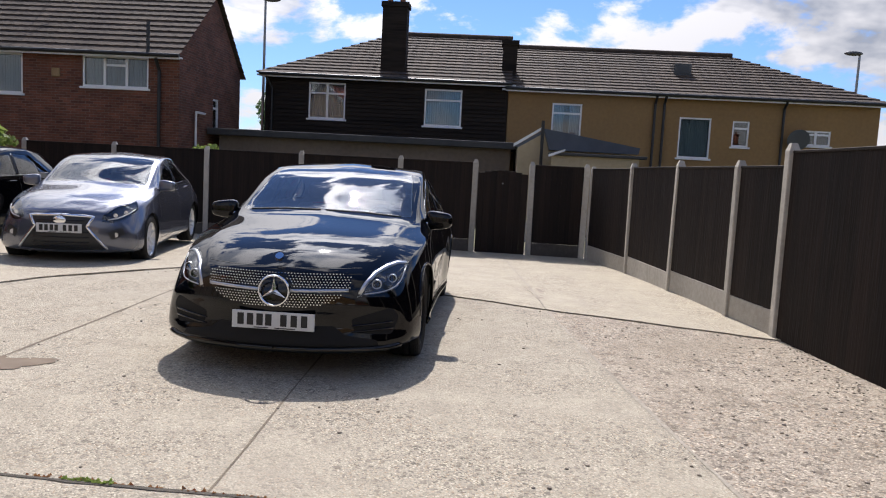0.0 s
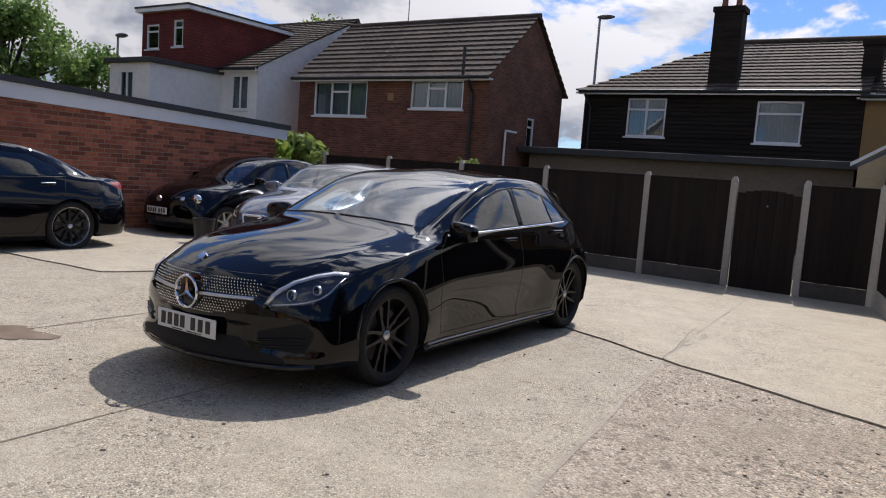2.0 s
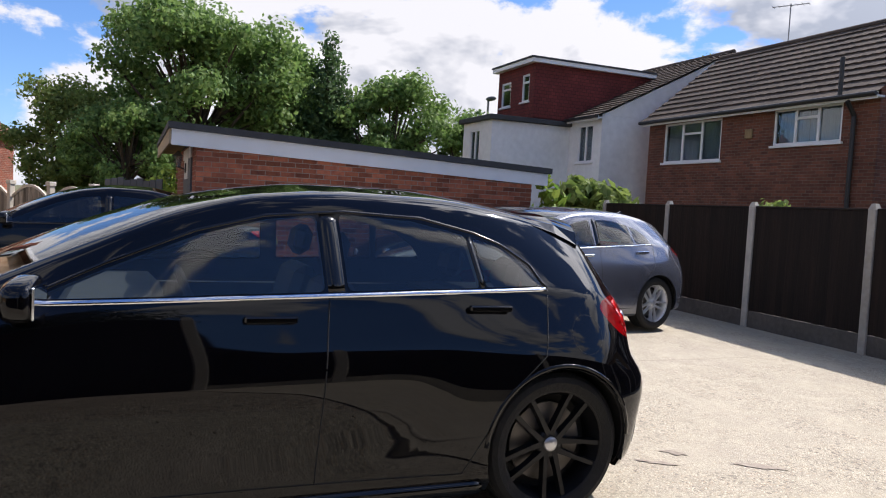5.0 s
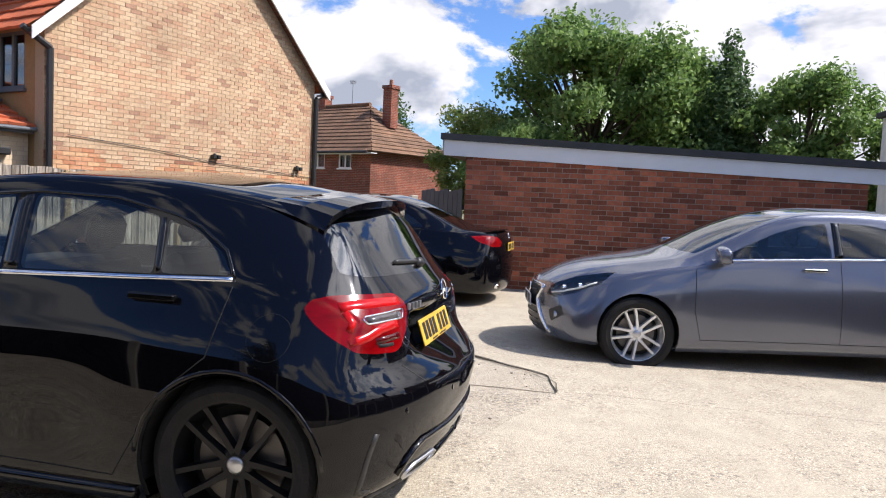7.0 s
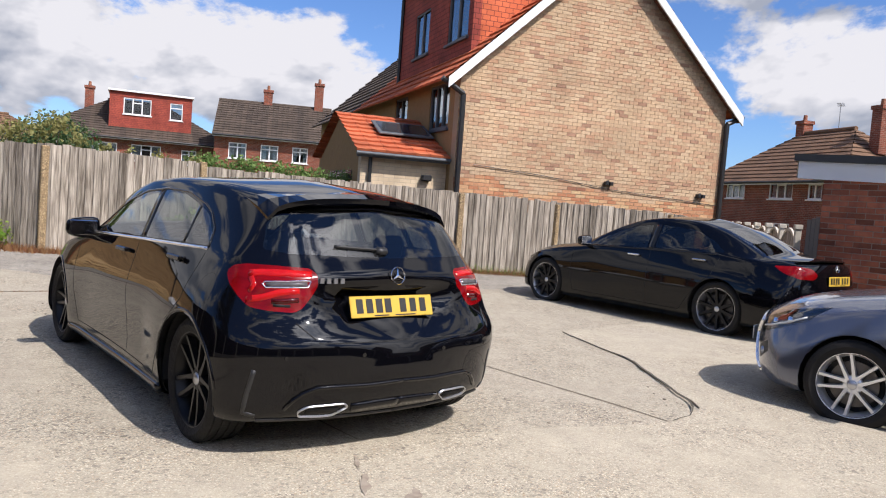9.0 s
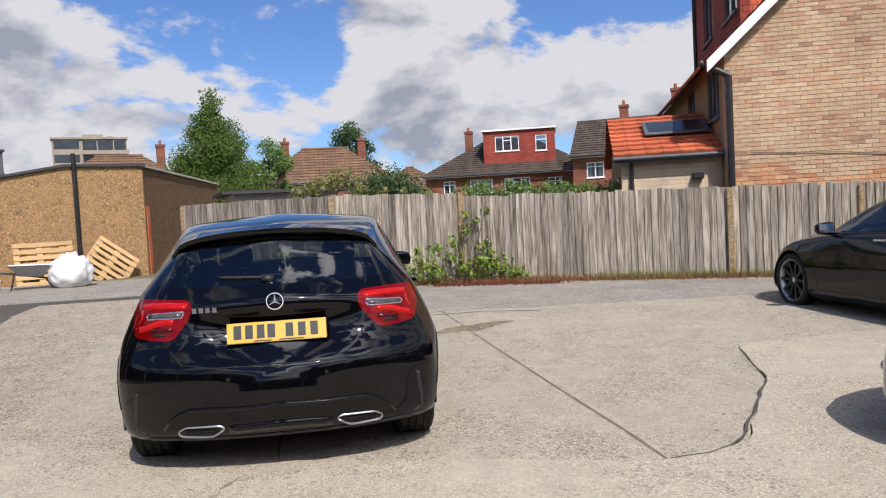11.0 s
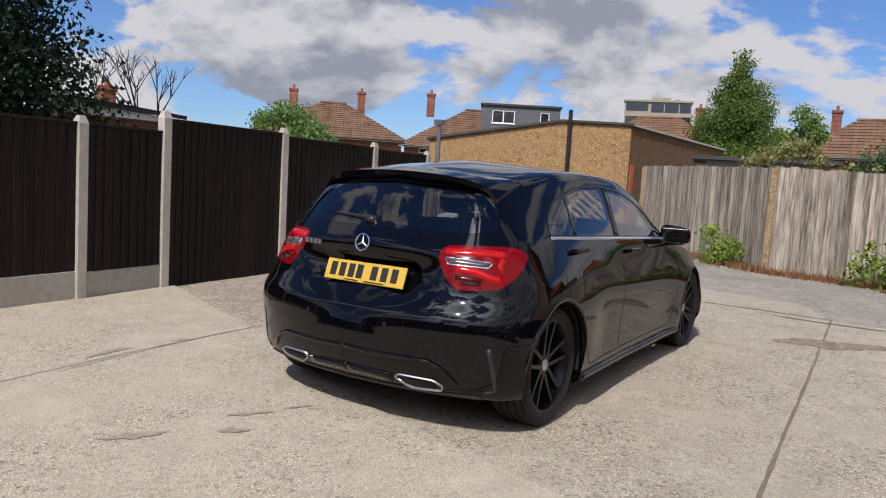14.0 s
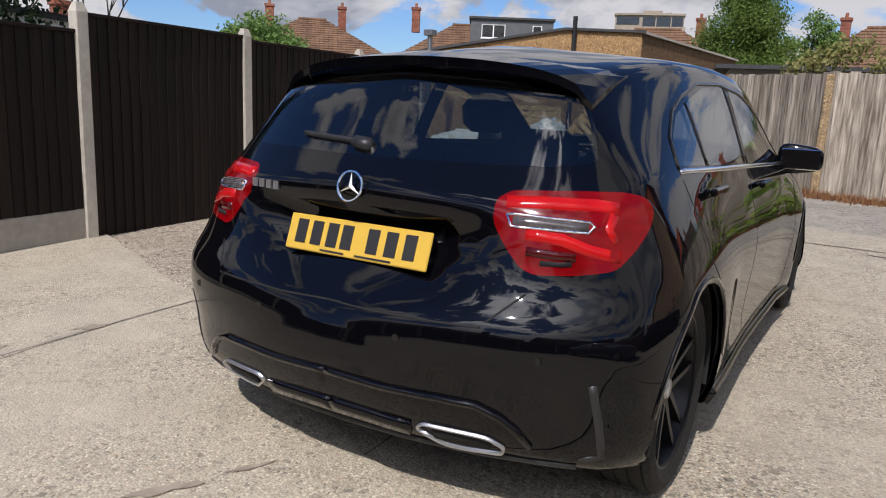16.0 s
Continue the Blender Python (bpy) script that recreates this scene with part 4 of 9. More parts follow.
def street_lamp(x, y, h, ang):
    s = thing("street_lamp", "tall dark steel street lamp with a flat lantern head", "street lamp", pose(x, y, gz(x, y), 0, 0, ang))
    bm = bmesh.new()
    cyl(bm, (0, 0, 0), (0, 0, h), 0.07, 0.045, 10)
    part("column", bm, M["steel"], s)
    bm = bmesh.new()
    r = bmesh.ops.create_uvsphere(bm, u_segments=14, v_segments=8, radius=1)
    bmesh.ops.scale(bm, verts=r["verts"], vec=(0.36, 0.16, 0.09))
    bmesh.ops.translate(bm, verts=r["verts"], vec=(0.24, 0, h))
    part("lantern", bm, M["grey_clad"], s, smooth=True)


street_lamp(-7.85, 22.4, 7.8, 0)
street_lamp(15.3, 24.0, 6.95, 180)
street_lamp(-23.9, 12.8, 5.9, 0)


# brick garage
def garage():
    gx, y0, y1 = -8.0, 0.50, 6.12
    g = thing("brick_garage", "flat-roofed red brick garage with white fascia", "garage")
    za, zb = 2.0, 1.80          # underside of the fascia at either end
    bm = bmesh.new()
    prism(bm, [(y0 + 0.01, -0.2), (y1 - 0.01, -0.2), (y1 - 0.01, zb + 0.1), (y0 + 0.01, za + 0.1)], "x", gx - 0.22, gx - 0.005)
    part("wall", bm, M["mortar"], g)
    part("front_wall", boxes((gx - 5.5, gx - 0.221, y0 + 0.012, y0 + 0.22, -0.2, za + 0.1)), M["mortar"], g)
    part("rear_wall", boxes((gx - 5.5, gx - 0.221, y1 - 0.22, y1 - 0.012, -0.2, zb + 0.09)), M["brick_red"], g)
    part("front_cladding", boxes((gx - 5.5, gx - 0.02, y0 - 0.002, y0 + 0.011, -0.2, za + 0.1)), M["brick_red"], g)
    bm = bmesh.new()
    prism(bm, [(y0 - 0.35, za + 0.0), (y1 + 0.3, zb - 0.02), (y1 + 0.3, zb + 0.19), (y0 - 0.35, za + 0.235)], "x", gx + 0.001, gx + 0.03)
    part("fascia", bm, M["white"], g)
    bm = bmesh.new()
    prism(bm, [(y0 - 0.40, za + 0.238), (y1 + 0.36, zb + 0.193), (y1 + 0.36, zb + 0.29), (y0 - 0.40, za + 0.335)], "x", gx - 5.6, gx + 0.07)
    part("roof", bm, M["lead"], g)
    part("soffit", boxes((gx - 5.5, gx, y0 - 0.35, y0 - 0.003, za + 0.12, za + 0.15)), M["tan_wood"], g)
    part("front_fascia", boxes((gx - 5.5, gx + 0.0, y0 - 0.38, y0 - 0.352, za + 0.02, za + 0.235)), M["cream"], g)
    part("lintel", boxes((gx - 2.35, gx - 0.72, y0 - 0.04, y0 - 0.003, za - 0.13, za + 0.04), bevel=0.006), M["white"], g)
    part("door_panel", boxes((gx - 2.30, gx - 0.65, y0 - 0.03, y0 - 0.0035, -0.02, za - 0.132)), M["grey_clad"], g, "dark grey side door")
    part("meter_board", boxes((gx - 1.85, gx - 1.10, y0 - 0.05, y0 - 0.031, za - 0.46, za - 0.135), bevel=0.006), M["white"], g, "white meter board")
    lamp = part("wall_lamp", boxes((gx - 1.43, gx - 1.35, y0 - 0.07, y0 - 0.051, za - 0.36, za - 0.20), bevel=0.006), M["black"], g, "black wall lantern")
    part("lamp_arm", cyl(bmesh.new(), (gx - 1.39, y0 - 0.06, za - 0.31), (gx - 1.39, y0 - 0.18, za - 0.26), 0.01, seg=8), M["black"], lamp)
    part("lantern", cyl(bmesh.new(), (gx - 1.39, y0 - 0.18, za - 0.28), (gx - 1.39, y0 - 0.18, za - 0.10), 0.05, 0.075, 6), M["pane"], lamp)
    part("lantern_cap", cyl(bmesh.new(), (gx - 1.39, y0 - 0.18, za - 0.098), (gx - 1.39, y0 - 0.18, za - 0.01), 0.09, 0.012, 6), M["steel"], lamp)
    return g


the_garage = garage()


def gable_house():
    """Yellow stock brick house with a tall gable towards the yard; local x runs along the gable, y leads away from the yard."""
    a, b = Vector((-7.31, -6.38)), Vector((-13.5, -4.25))
    d = (b - a).normalized()
    ang = math.degrees(math.atan2(d.y, d.x))
    W = (b - a).length
    hs = thing("yellow_brick_house", "yellow stock brick gable-end house with orange tiled roof", "house", pose(a.x, a.y, 0, 0, 0, ang))
    ev, rg, L = 3.98, 7.05, 7.6
    bm = bmesh.new()
    prism(bm, [(0, -0.5), (W, -0.5), (W, ev), (W * 0.5, rg), (0, ev)], "y", 0, 0.25)
    part("gable_wall", bm, M["mortar_pale"], hs)
    q = pose(0, 0, 0, 0, 0, 90) @ pose(0, -0.22, 0)
    q2 = pose(0, 14.0, 0, 0, 0, -90)
    holes = [(0.55, 1.75, 2.85, 3.80), (3.4, 4.4, 2.95, 3.80), (9.0, 10.4, 2.9, 3.75)]
    part("front_wall", pierced(bmesh.new(), 0, 14.0 - 0.252, -0.5, ev, [(14.0 - h[1], 14.0 - h[0], h[2], h[3]) for h in holes], 0.22, q2), M["ochre"], hs, "ochre rendered front wall")
    part("rear_wall", boxes((W - 0.22, W, 0.252, 14.0, -0.5, ev), (0.22, W - 0.22, 13.8, 14.0, -0.5, ev)), M["brick_yellow"], hs)
    part("inner_floor", boxes((0.25, W - 0.25, 0.3, 13.7, 2.3, 2.4), (2.6, 2.7, 0.3, 13.7, 2.41, ev)), M["cream"], hs)
    for h in holes:
        window(hs, q2 @ pose(14.0 - h[1], 0, h[2]), h[1] - h[0], h[3] - h[2], 3 if h[1] - h[0] > 1.1 else 2, False, "grey_clad" if h[0] < 5 else "white", 0.15)
    sl = (rg - ev) / (W / 2)
    e = 0.32
    for nm, y0, y1, mt in (("roof", -0.18, L, "roof_orange"), ("neighbour_roof", L, 14.1, "roof_brown")):
        bm = bmesh.new()
        tiled_slope(bm, (-e, y1, ev - e * sl + 0.05), (-e, y0, ev - e * sl + 0.05), (W / 2, y0, rg + 0.05), (W / 2, y1, rg + 0.05), 15)
        tiled_slope(bm, (W + e, y0, ev - e * sl + 0.05), (W + e, y1, ev - e * sl + 0.05), (W / 2, y1, rg + 0.05), (W / 2, y0, rg + 0.05), 15)
        part(nm, bm, M[mt], hs)
    bm = bmesh.new()
    for s0, s1 in ((-e, W / 2), (W + e, W / 2)):
        z0 = ev - e * sl
        prism(bm, [(s0, z0 - 0.14), (s1, rg - 0.16), (s1, rg + 0.06), (s0, z0 + 0.07)], "y", -0.22, -0.185)
    part("bargeboard", bm, M["white"], hs, "white painted bargeboards")
    bm = bmesh.new()
    for s0, s1 in ((-e, W / 2), (W + e, W / 2)):
        z0 = ev - e * sl
        prism(bm, [(s0, z0 - 0.06), (s1, rg - 0.08), (s1, rg - 0.05), (s0, z0 - 0.03)], "y", -0.184, -0.002)
    part("verge_soffit", bm, M["brick_brown"], hs)
    pipe(hs, [(-0.42, -0.1, ev - 0.25), (0.06, -0.07, ev - 0.5), (0.06, -0.07, -0.3)], 0.055)
    pipe(hs, [(W + 0.40, -0.1, ev - 0.22), (W + 0.0, -0.07, ev - 0.42), (W - 0.02, -0.07, -0.3)], 0.055)
    pipe(hs, [(0.4, -0.03, 2.12), (2.0, -0.03, 2.02), (3.6, -0.03, 1.86), (W - 0.1, -0.03, 1.70)], 0.007, name="cable")
    for x, z in ((3.55, 1.98), (W - 0.55, 1.88)):
        part("security_light", boxes((x - 0.10, x - 0.015, -0.12, -0.01, z - 0.04, z + 0.04), (x + 0.015, x + 0.10, -0.12, -0.01, z - 0.04, z + 0.04), (x - 0.03, x + 0.03, -0.06, -0.005, z - 0.02, z + 0.07), bevel=0.012), M["black"], hs)
    # dormer
    dm = thing("orange_tile_dormer", "tile-hung flat-roofed loft dormer with dark framed windows", "dormer", pose(a.x, a.y, 0, 0, 0, ang))
    qd = pose(0.45, 5.7, 0, 0, 0, -90)
    dh = [(0.95, 2.2, 4.85, 6.0), (3.5, 4.6, 4.9, 6.0)]
    part("front_wall", pierced(bmesh.new(), 0, 5.0, 4.35, 6.85, [(5.7 - h[1], 5.7 - h[0], h[2], h[3]) for h in dh], 0.18, qd), M["red_tile"], dm)
    for h in dh:
        window(dm, qd @ pose(5.7 - h[1], 0, h[2]), h[1] - h[0], h[3] - h[2], 2, False, "grey_clad")
    bm = bmesh.new()
    prism(bm, [(0.632, 4.55), (W / 2, rg), (W / 2, 6.85), (0.632, 6.85)], "y", 0.70, 0.86)
    part("cheek", bm, M["orange_hung"], dm, "bright orange hung tiles")
    bm = bmesh.new()
    prism(bm, [(0.632, 4.55), (W / 2, rg), (W / 2, 6.85), (0.632, 6.85)], "y", 5.55, 5.69)
    part("cheek", bm, M["orange_hung"], dm)
    part("flat_roof", boxes((0.2, W / 2 + 0.1, 0.5, 5.9, 6.854, 7.02)), M["lead"], dm)
    pipe(dm, [(0.42, 5.75, 4.4), (0.42, 5.75, 6.9)], 0.05)
    # single-storey extension
    ex = thing("orange_roof_extension", "single-storey brick extension with orange tiles and roof window", "house extension", pose(a.x, a.y, 0, 0, 0, ang))
    part("wall", boxes((-1.80, -0.01, 0.42, 0.62, -0.5, 2.17)), M["brick_pale"], ex, "pale cream brick wall")
    bm = bmesh.new()
    prism(bm, [(0.64, -0.5), (4.4, -0.5), (4.4, 2.2), (2.5, 3.05), (0.64, 2.2)], "x", -1.80, -1.60)
    part("gable_wall", bm, M["ochre"], ex)
    bm = bmesh.new()
    tiled_slope(bm, (-1.95, 0.22, 2.20), (-0.01, 0.22, 2.20), (-0.01, 2.5, 3.14), (-1.95, 2.5, 3.14), 9)
    tiled_slope(bm, (-0.01, 4.8, 2.20), (-1.95, 4.8, 2.20), (-1.95, 2.5, 3.14), (-0.01, 2.5, 3.14), 9)
    part("roof", bm, M["roof_orange"], ex)
    part("gutter", cyl(bmesh.new(), (-1.95, 0.19, 2.16), (-0.01, 0.19, 2.16), 0.035, seg=10), M["grey_clad"], ex, "dark grey gutter")
    part("fascia", boxes((-1.93, -0.01, 0.235, 0.26, 2.09, 2.19)), M["grey_clad"], ex)
    sk = Matrix.Translation((-1.30, 1.05, 2.605)) @ Matrix.Rotation(math.atan2(0.94, 2.28), 4, "X")
    sw = part("roof_window", boxes((0, 1.2, 0, 0.8, 0.02, 0.062), bevel=0.01), M["grey_clad"], ex, m=sk)
    part("pane", boxes((0.08, 1.12, 0.08, 0.72, 0.0625, 0.068)), M["dark_window"], sw)
    part("gable_window", boxes((-1.82, -1.79, 1.1, 3.2, 1.25, 1.85)), M["dark_window"], ex)
    pipe(ex, [(-1.62, 0.37, 2.1), (-1.62, 0.37, -0.3)], 0.038)
    part("security_light", boxes((-0.55, -0.35, 0.28, 0.42, 1.72, 1.84), bevel=0.02), M["black"], ex)

    return hs, W, ev, rg


M["mortar_pale"] = mat("pale_mortar", (0.40, 0.30, 0.19), (0.32, 0.235, 0.15), 0.95, scale=25, bump=0.5)
the_gable, GABLE_W, GABLE_EV, GABLE_RG = gable_house()


def facing(p, q):
    """Pose of a front whose left end is p and right end q, as seen from the yard."""
    return pose(p[0], p[1], 0, 0, 0, math.degrees(math.atan2(q[1] - p[1], q[0] - p[0])))


def row_house(name, label, p, q, depth, ev, rg, wall, roof, wins=(), style="hip", hips=(True, True), stacks=()):
    W = math.dist(p, q)
    h = house(name, label, facing(p, q), W, depth, ev, rg, wall, roof, style, wins, over=0.35, hips=hips)
    for x, y, z0, z1 in stacks:
        chimney(h, x, y, z0, z1, 0.52, 0.5, "brick_red", 1)
    return h, W


row_house("far_hipped_house", "red brick house with brown hipped roof and chimneys", (34.2, -29.5), (27.05, -35.5), 7.5, 3.75, 6.05, "brick_red", "roof_tan", stacks=[(1.9, 3.7, 5.4, 6.9), (6.6, 3.9, 5.2, 7.0)])
row_house("far_dormer_house", "red brick house with brown roof and grey dormer", (26.9, -35.6), (17.9, -40.6), 7.5, 3.55, 6.15, "brick_red", "roof_tan", [(1.0, 2.2, 1.1, 1.0, 2, True, 0.0)], hips=(True, False), stacks=[(1.3, 3.7, 5.6, 7.2)])
gd = thing("grey_loft_dormer", "dark grey clad flat-roofed loft dormer", "dormer", facing((26.9, -35.6), (17.9, -40.6)))
part("wall", pierced(bmesh.new(), 5.0, 10.2, 4.3, 6.35, [(5.7, 7.2, 5.2, 6.05), (8.9, 9.5, 5.3, 6.05)], 0.2, pose(0, 0.8, 0)), M["grey_clad"], gd)
part("side_wall", boxes((5.0, 5.2, 1.002, 4.5, 4.3, 6.35)), M["grey_clad"], gd)
part("side_wall", boxes((10.0, 10.2, 1.002, 4.5, 4.3, 6.35)), M["grey_clad"], gd)
window(gd, pose(5.7, 0.8, 5.2), 1.5, 0.85, 2)
window(gd, pose(8.9, 0.8, 5.3), 0.6, 0.75, 1)
part("flat_roof", boxes((4.9, 10.3, 0.65, 4.6, 6.354, 6.48)), M["lead"], gd)
row_house("far_roof_house", "brick house with tan tiled roof behind the yard", (16.2, -41.4), (8.2, -43.6), 5.4, 4.2, 6.15, "brick_red", "roof_tan", stacks=[(6.7, 2.7, 5.0, 6.9)])
row_house("far_brown_roof_house", "brick house with tan hipped roof and twin chimneys", (3.9, -42.3), (-4.5, -42.6), 5.4, 4.0, 6.1, "brick_red", "roof_tan", stacks=[(1.65, 2.8, 5.0, 6.7), (6.75, 2.8, 5.0, 6.75)])
row_house("far_low_roof_house", "brick house with low brown roof behind the gardens", (-4.3, -53.5), (-10.0, -53.5), 5.0, 3.6, 5.3, "brick_red", "roof_tan")
row_house("far_red_dormer_house", "red brick semi-detached house with red tile-hung dormer", (-6.9, -44.2), (-17.4, -41.0), 7.5, 4.0, 6.35, "brick_red", "roof_brown", [(1.2, 2.6, 0.8, 0.9, 2, True, 0.3), (3.0, 2.6, 1.5, 0.9, 3, True, 0.3), (5.3, 2.5, 1.7, 1.0, 3, True, 0.3), (8.2, 2.5, 0.9, 0.9, 2, True, 0.3)], stacks=[(2.7, 3.4, 5.4, 7.1)])
rd = thing("red_loft_dormer", "dark red tile-hung flat-roofed loft dormer", "dormer", facing((-6.9, -44.2), (-17.4, -41.0)))
part("wall", pierced(bmesh.new(), 3.95, 8.75, 4.25, 6.7, [(4.75, 6.35, 5.35, 6.35), (7.45, 8.2, 5.25, 6.3)], 0.2, pose(0, 0.7, 0)), M["red_tile"], rd)
part("side_wall", boxes((3.95, 4.15, 0.902, 4.5, 4.25, 6.7)), M["red_tile"], rd)
part("side_wall", boxes((8.55, 8.75, 0.902, 4.5, 4.25, 6.7)), M["red_tile"], rd)
window(rd, pose(4.75, 0.7, 5.35), 1.6, 1.0, 3, True)
window(rd, pose(7.45, 0.7, 5.25), 0.75, 1.05, 1, True)
part("flat_roof", boxes((3.85, 8.85, 0.55, 4.6, 6.704, 6.82)), M["white"], rd)
row_house("far_chimney_house", "red brick house with brown roof and two chimneys", (-14.7, -36.6), (-20.6, -33.6), 7.0, 4.45, 6.6, "brick_red", "roof_brown", [(0.8, 3.0, 1.0, 0.9, 2, True, 0.3), (2.6, 3.0, 1.0, 0.9, 2, True, 0.3), (4.4, 3.0, 0.9, 0.9, 2, True, 0.3)], "gable", stacks=[(2.8, 3.5, 5.8, 7.5), (5.9, 3.4, 5.9, 8.2)])
row_house("far_corner_house", "red brick corner house with brown hipped roof", (-31.85, -15.6), (-28.0, -7.47), 5.6, 3.5, 5.75, "brick_red", "roof_tan", [(1.5, 2.55, 1.4, 0.85, 3, True, 0.5), (4.6, 2.55, 1.5, 0.85, 3, True, 0.5), (7.0, 2.55, 0.8, 0.85, 2, True, 0.5), (4.6, 0.5, 1.5, 1.0, 3, True, 0.5)], stacks=[(7.6, 2.7, 4.6, 6.6), (2.9, 2.9, 5.2, 6.4)])
aerial(-34.2, -10.6, 5.7, 1.6, 20)


def scalloped_fence():
    """Low cream trellis panels with arched tops between round-capped posts."""
    a, b = Vector((-16.2, -5.4, 0)), Vector((-10.5, -0.95, 0))
    d = (b - a).normalized()
    f = thing("arched_panel_fence", "low fence of cream posts and arched boarded panels", "fence", pose(a.x, a.y, 0, 0, 0, math.degrees(math.atan2(d.y, d.x))))
    n = 6
    w = (b - a).length / n
    for i in range(n + 1):
        part("post", boxes((i * w - 0.05, i * w + 0.05, -0.05, 0.05, -0.1, 1.30), (i * w - 0.065, i * w + 0.065, -0.065, 0.065, 1.301, 1.38), bevel=0.008), M["trellis"], f)
    for i in range(n):
        x0, x1 = i * w + 0.06, (i + 1) * w - 0.06
        top = [(x0 + (x1 - x0) * k / 10, 1.10 + 0.22 * math.sin(math.pi * k / 10)) for k in range(11)]
        part("arched_rail", prism(bmesh.new(), [(u, v) for u, v in top] + [(u, v - 0.05) for u, v in top[::-1]], "y", -0.02, 0.02), M["trellis"], f)
        part("lower_rail", boxes((x0, x1, -0.02, 0.02, 0.10, 0.15)), M["trellis"], f)
        for k in range(1, 12):
            x = x0 + (x1 - x0) * k / 12
            part("slat", boxes((x - 0.048, x + 0.048, -0.008, 0.008, 0.15, 1.05 + 0.22 * math.sin(math.pi * k / 12))), M["grey_wood"], f)
        part("mid_rail", boxes((x0, x1, 0.013, 0.025, 0.84, 0.88)), M["trellis"], f)


def grey_gate():
    a, b = Vector((-10.45, -0.78, 0)), Vector((-9.85, 0.12, 0))
    g = thing("grey_boarded_gate", "weathered grey boarded gate beside the garage", "gate", pose(a.x, a.y, 0, 0, 0, math.degrees(math.atan2(b.y - a.y, b.x - a.x))))
    for i in range(9):
        part("board", boxes((i * 0.12, i * 0.12 + 0.115, -0.01, 0.01, 0.03, 1.48 + 0.02 * (i % 3)), bevel=0.003), M["grey_clad"], g)
    for z in (0.35, 1.15):
        part("ledge", boxes((0, 1.08, 0.011, 0.04, z, z + 0.09)), M["grey_clad"], g)


M["trellis"] = mat("cream_trellis", (0.60, 0.55, 0.45), (0.48, 0.43, 0.35), 0.8, scale=8, bump=0.2)
scalloped_fence()
grey_gate()


def side_shed():
    """Low store behind the side fence, with a white sheet below a corrugated roof."""
    o = facing((13.0, -3.4), (13.0, -6.9))
    s = thing("corrugated_store", "low store with white sheeting and corrugated grey roof", "store", o)
    part("wall", boxes((0, 3.5, 0, 2.5, 0, 2.18)), M["brick_brown"], s)
    part("white_sheet", prism(bmesh.new(), [(0.3, 2.20), (3.5, 2.20), (3.5, 2.30), (0.3, 2.46)], "y", -0.06, -0.005), M["white"], s)
    bm = bmesh.new()
    prev = None
    for i in range(61):
        x = -0.2 + 3.9 * i / 60
        z = 2.62 - 0.20 * i / 60 + (0.018 if i % 2 else -0.018)
        cur = (bm.verts.new((x, -0.18, z - 0.04)), bm.verts.new((x, 2.7, z + 0.10)))
        if prev:
            bm.faces.new((prev[0], cur[0], cur[1], prev[1]))
        prev = cur
    part("corrugated_roof", bm, M["lead"], s)
    part("roof_edge", prism(bmesh.new(), [(-0.2, 2.46), (3.7, 2.31), (3.7, 2.40), (-0.2, 2.60)], "y", -0.16, -0.12), M["lead"], s)
    p = thing("timber_pole", "pale grey upright pole behind the fence", "pole", pose(12.4, -3.55, -0.05))
    part("shaft", cyl(bmesh.new(), (0, 0, 0), (0, 0, 3.15), 0.055, 0.05, 10), M["post"], p)


side_shed()
row_house("far_low_house", "brick house with brown roof and broad chimney", (23.0, -9.4), (22.0, -14.6), 5.0, 2.5, 3.55, "brick_brown", "roof_tan", stacks=[(2.6, 1.6, 2.6, 4.0)])


def tower():
    o = facing((47.7, -136.0), (35.9, -139.6))
    t = thing("tower_block", "pale concrete tower block on the horizon", "tower block", o)
    part("core", boxes((0, 12.4, 0.5, 12, 0, 18.6)), M["tower_wall"], t)
    part("plant_room", boxes((5.0, 8.5, 3, 9, 18.6, 19.5), (9.2, 10.2, 4, 6, 18.6, 19.3)), M["tower_wall"], t)
    part("roof_edge", boxes((-0.2, 12.6, 0.2, 12.2, 18.35, 18.7)), M["tower_wall"], t)
    for i in range(7):
        z = 1.6 + i * 2.45
        part("window_band", boxes((0.3, 4.4, 0.42, 0.499, z + 0.35, z + 1.75), (5.0, 12.2, 0.42, 0.499, z, z + 1.75)), M["dark_window"], t)
        part("balcony", boxes((4.9, 12.7, -0.6, 0.419, z - 0.75, z - 0.05)), M["tower_wall"], t)
        for x in (7.3, 10.0):
            part("balcony_divider", boxes((x, x + 0.2, -0.4, 0.419, z - 0.049, z + 1.69)), M["tower_wall"], t)


M["tower_wall"] = mat("weathered_tower_concrete", (0.33, 0.285, 0.225), (0.25, 0.215, 0.17), 0.85, scale=2, big=0.3)
tower()


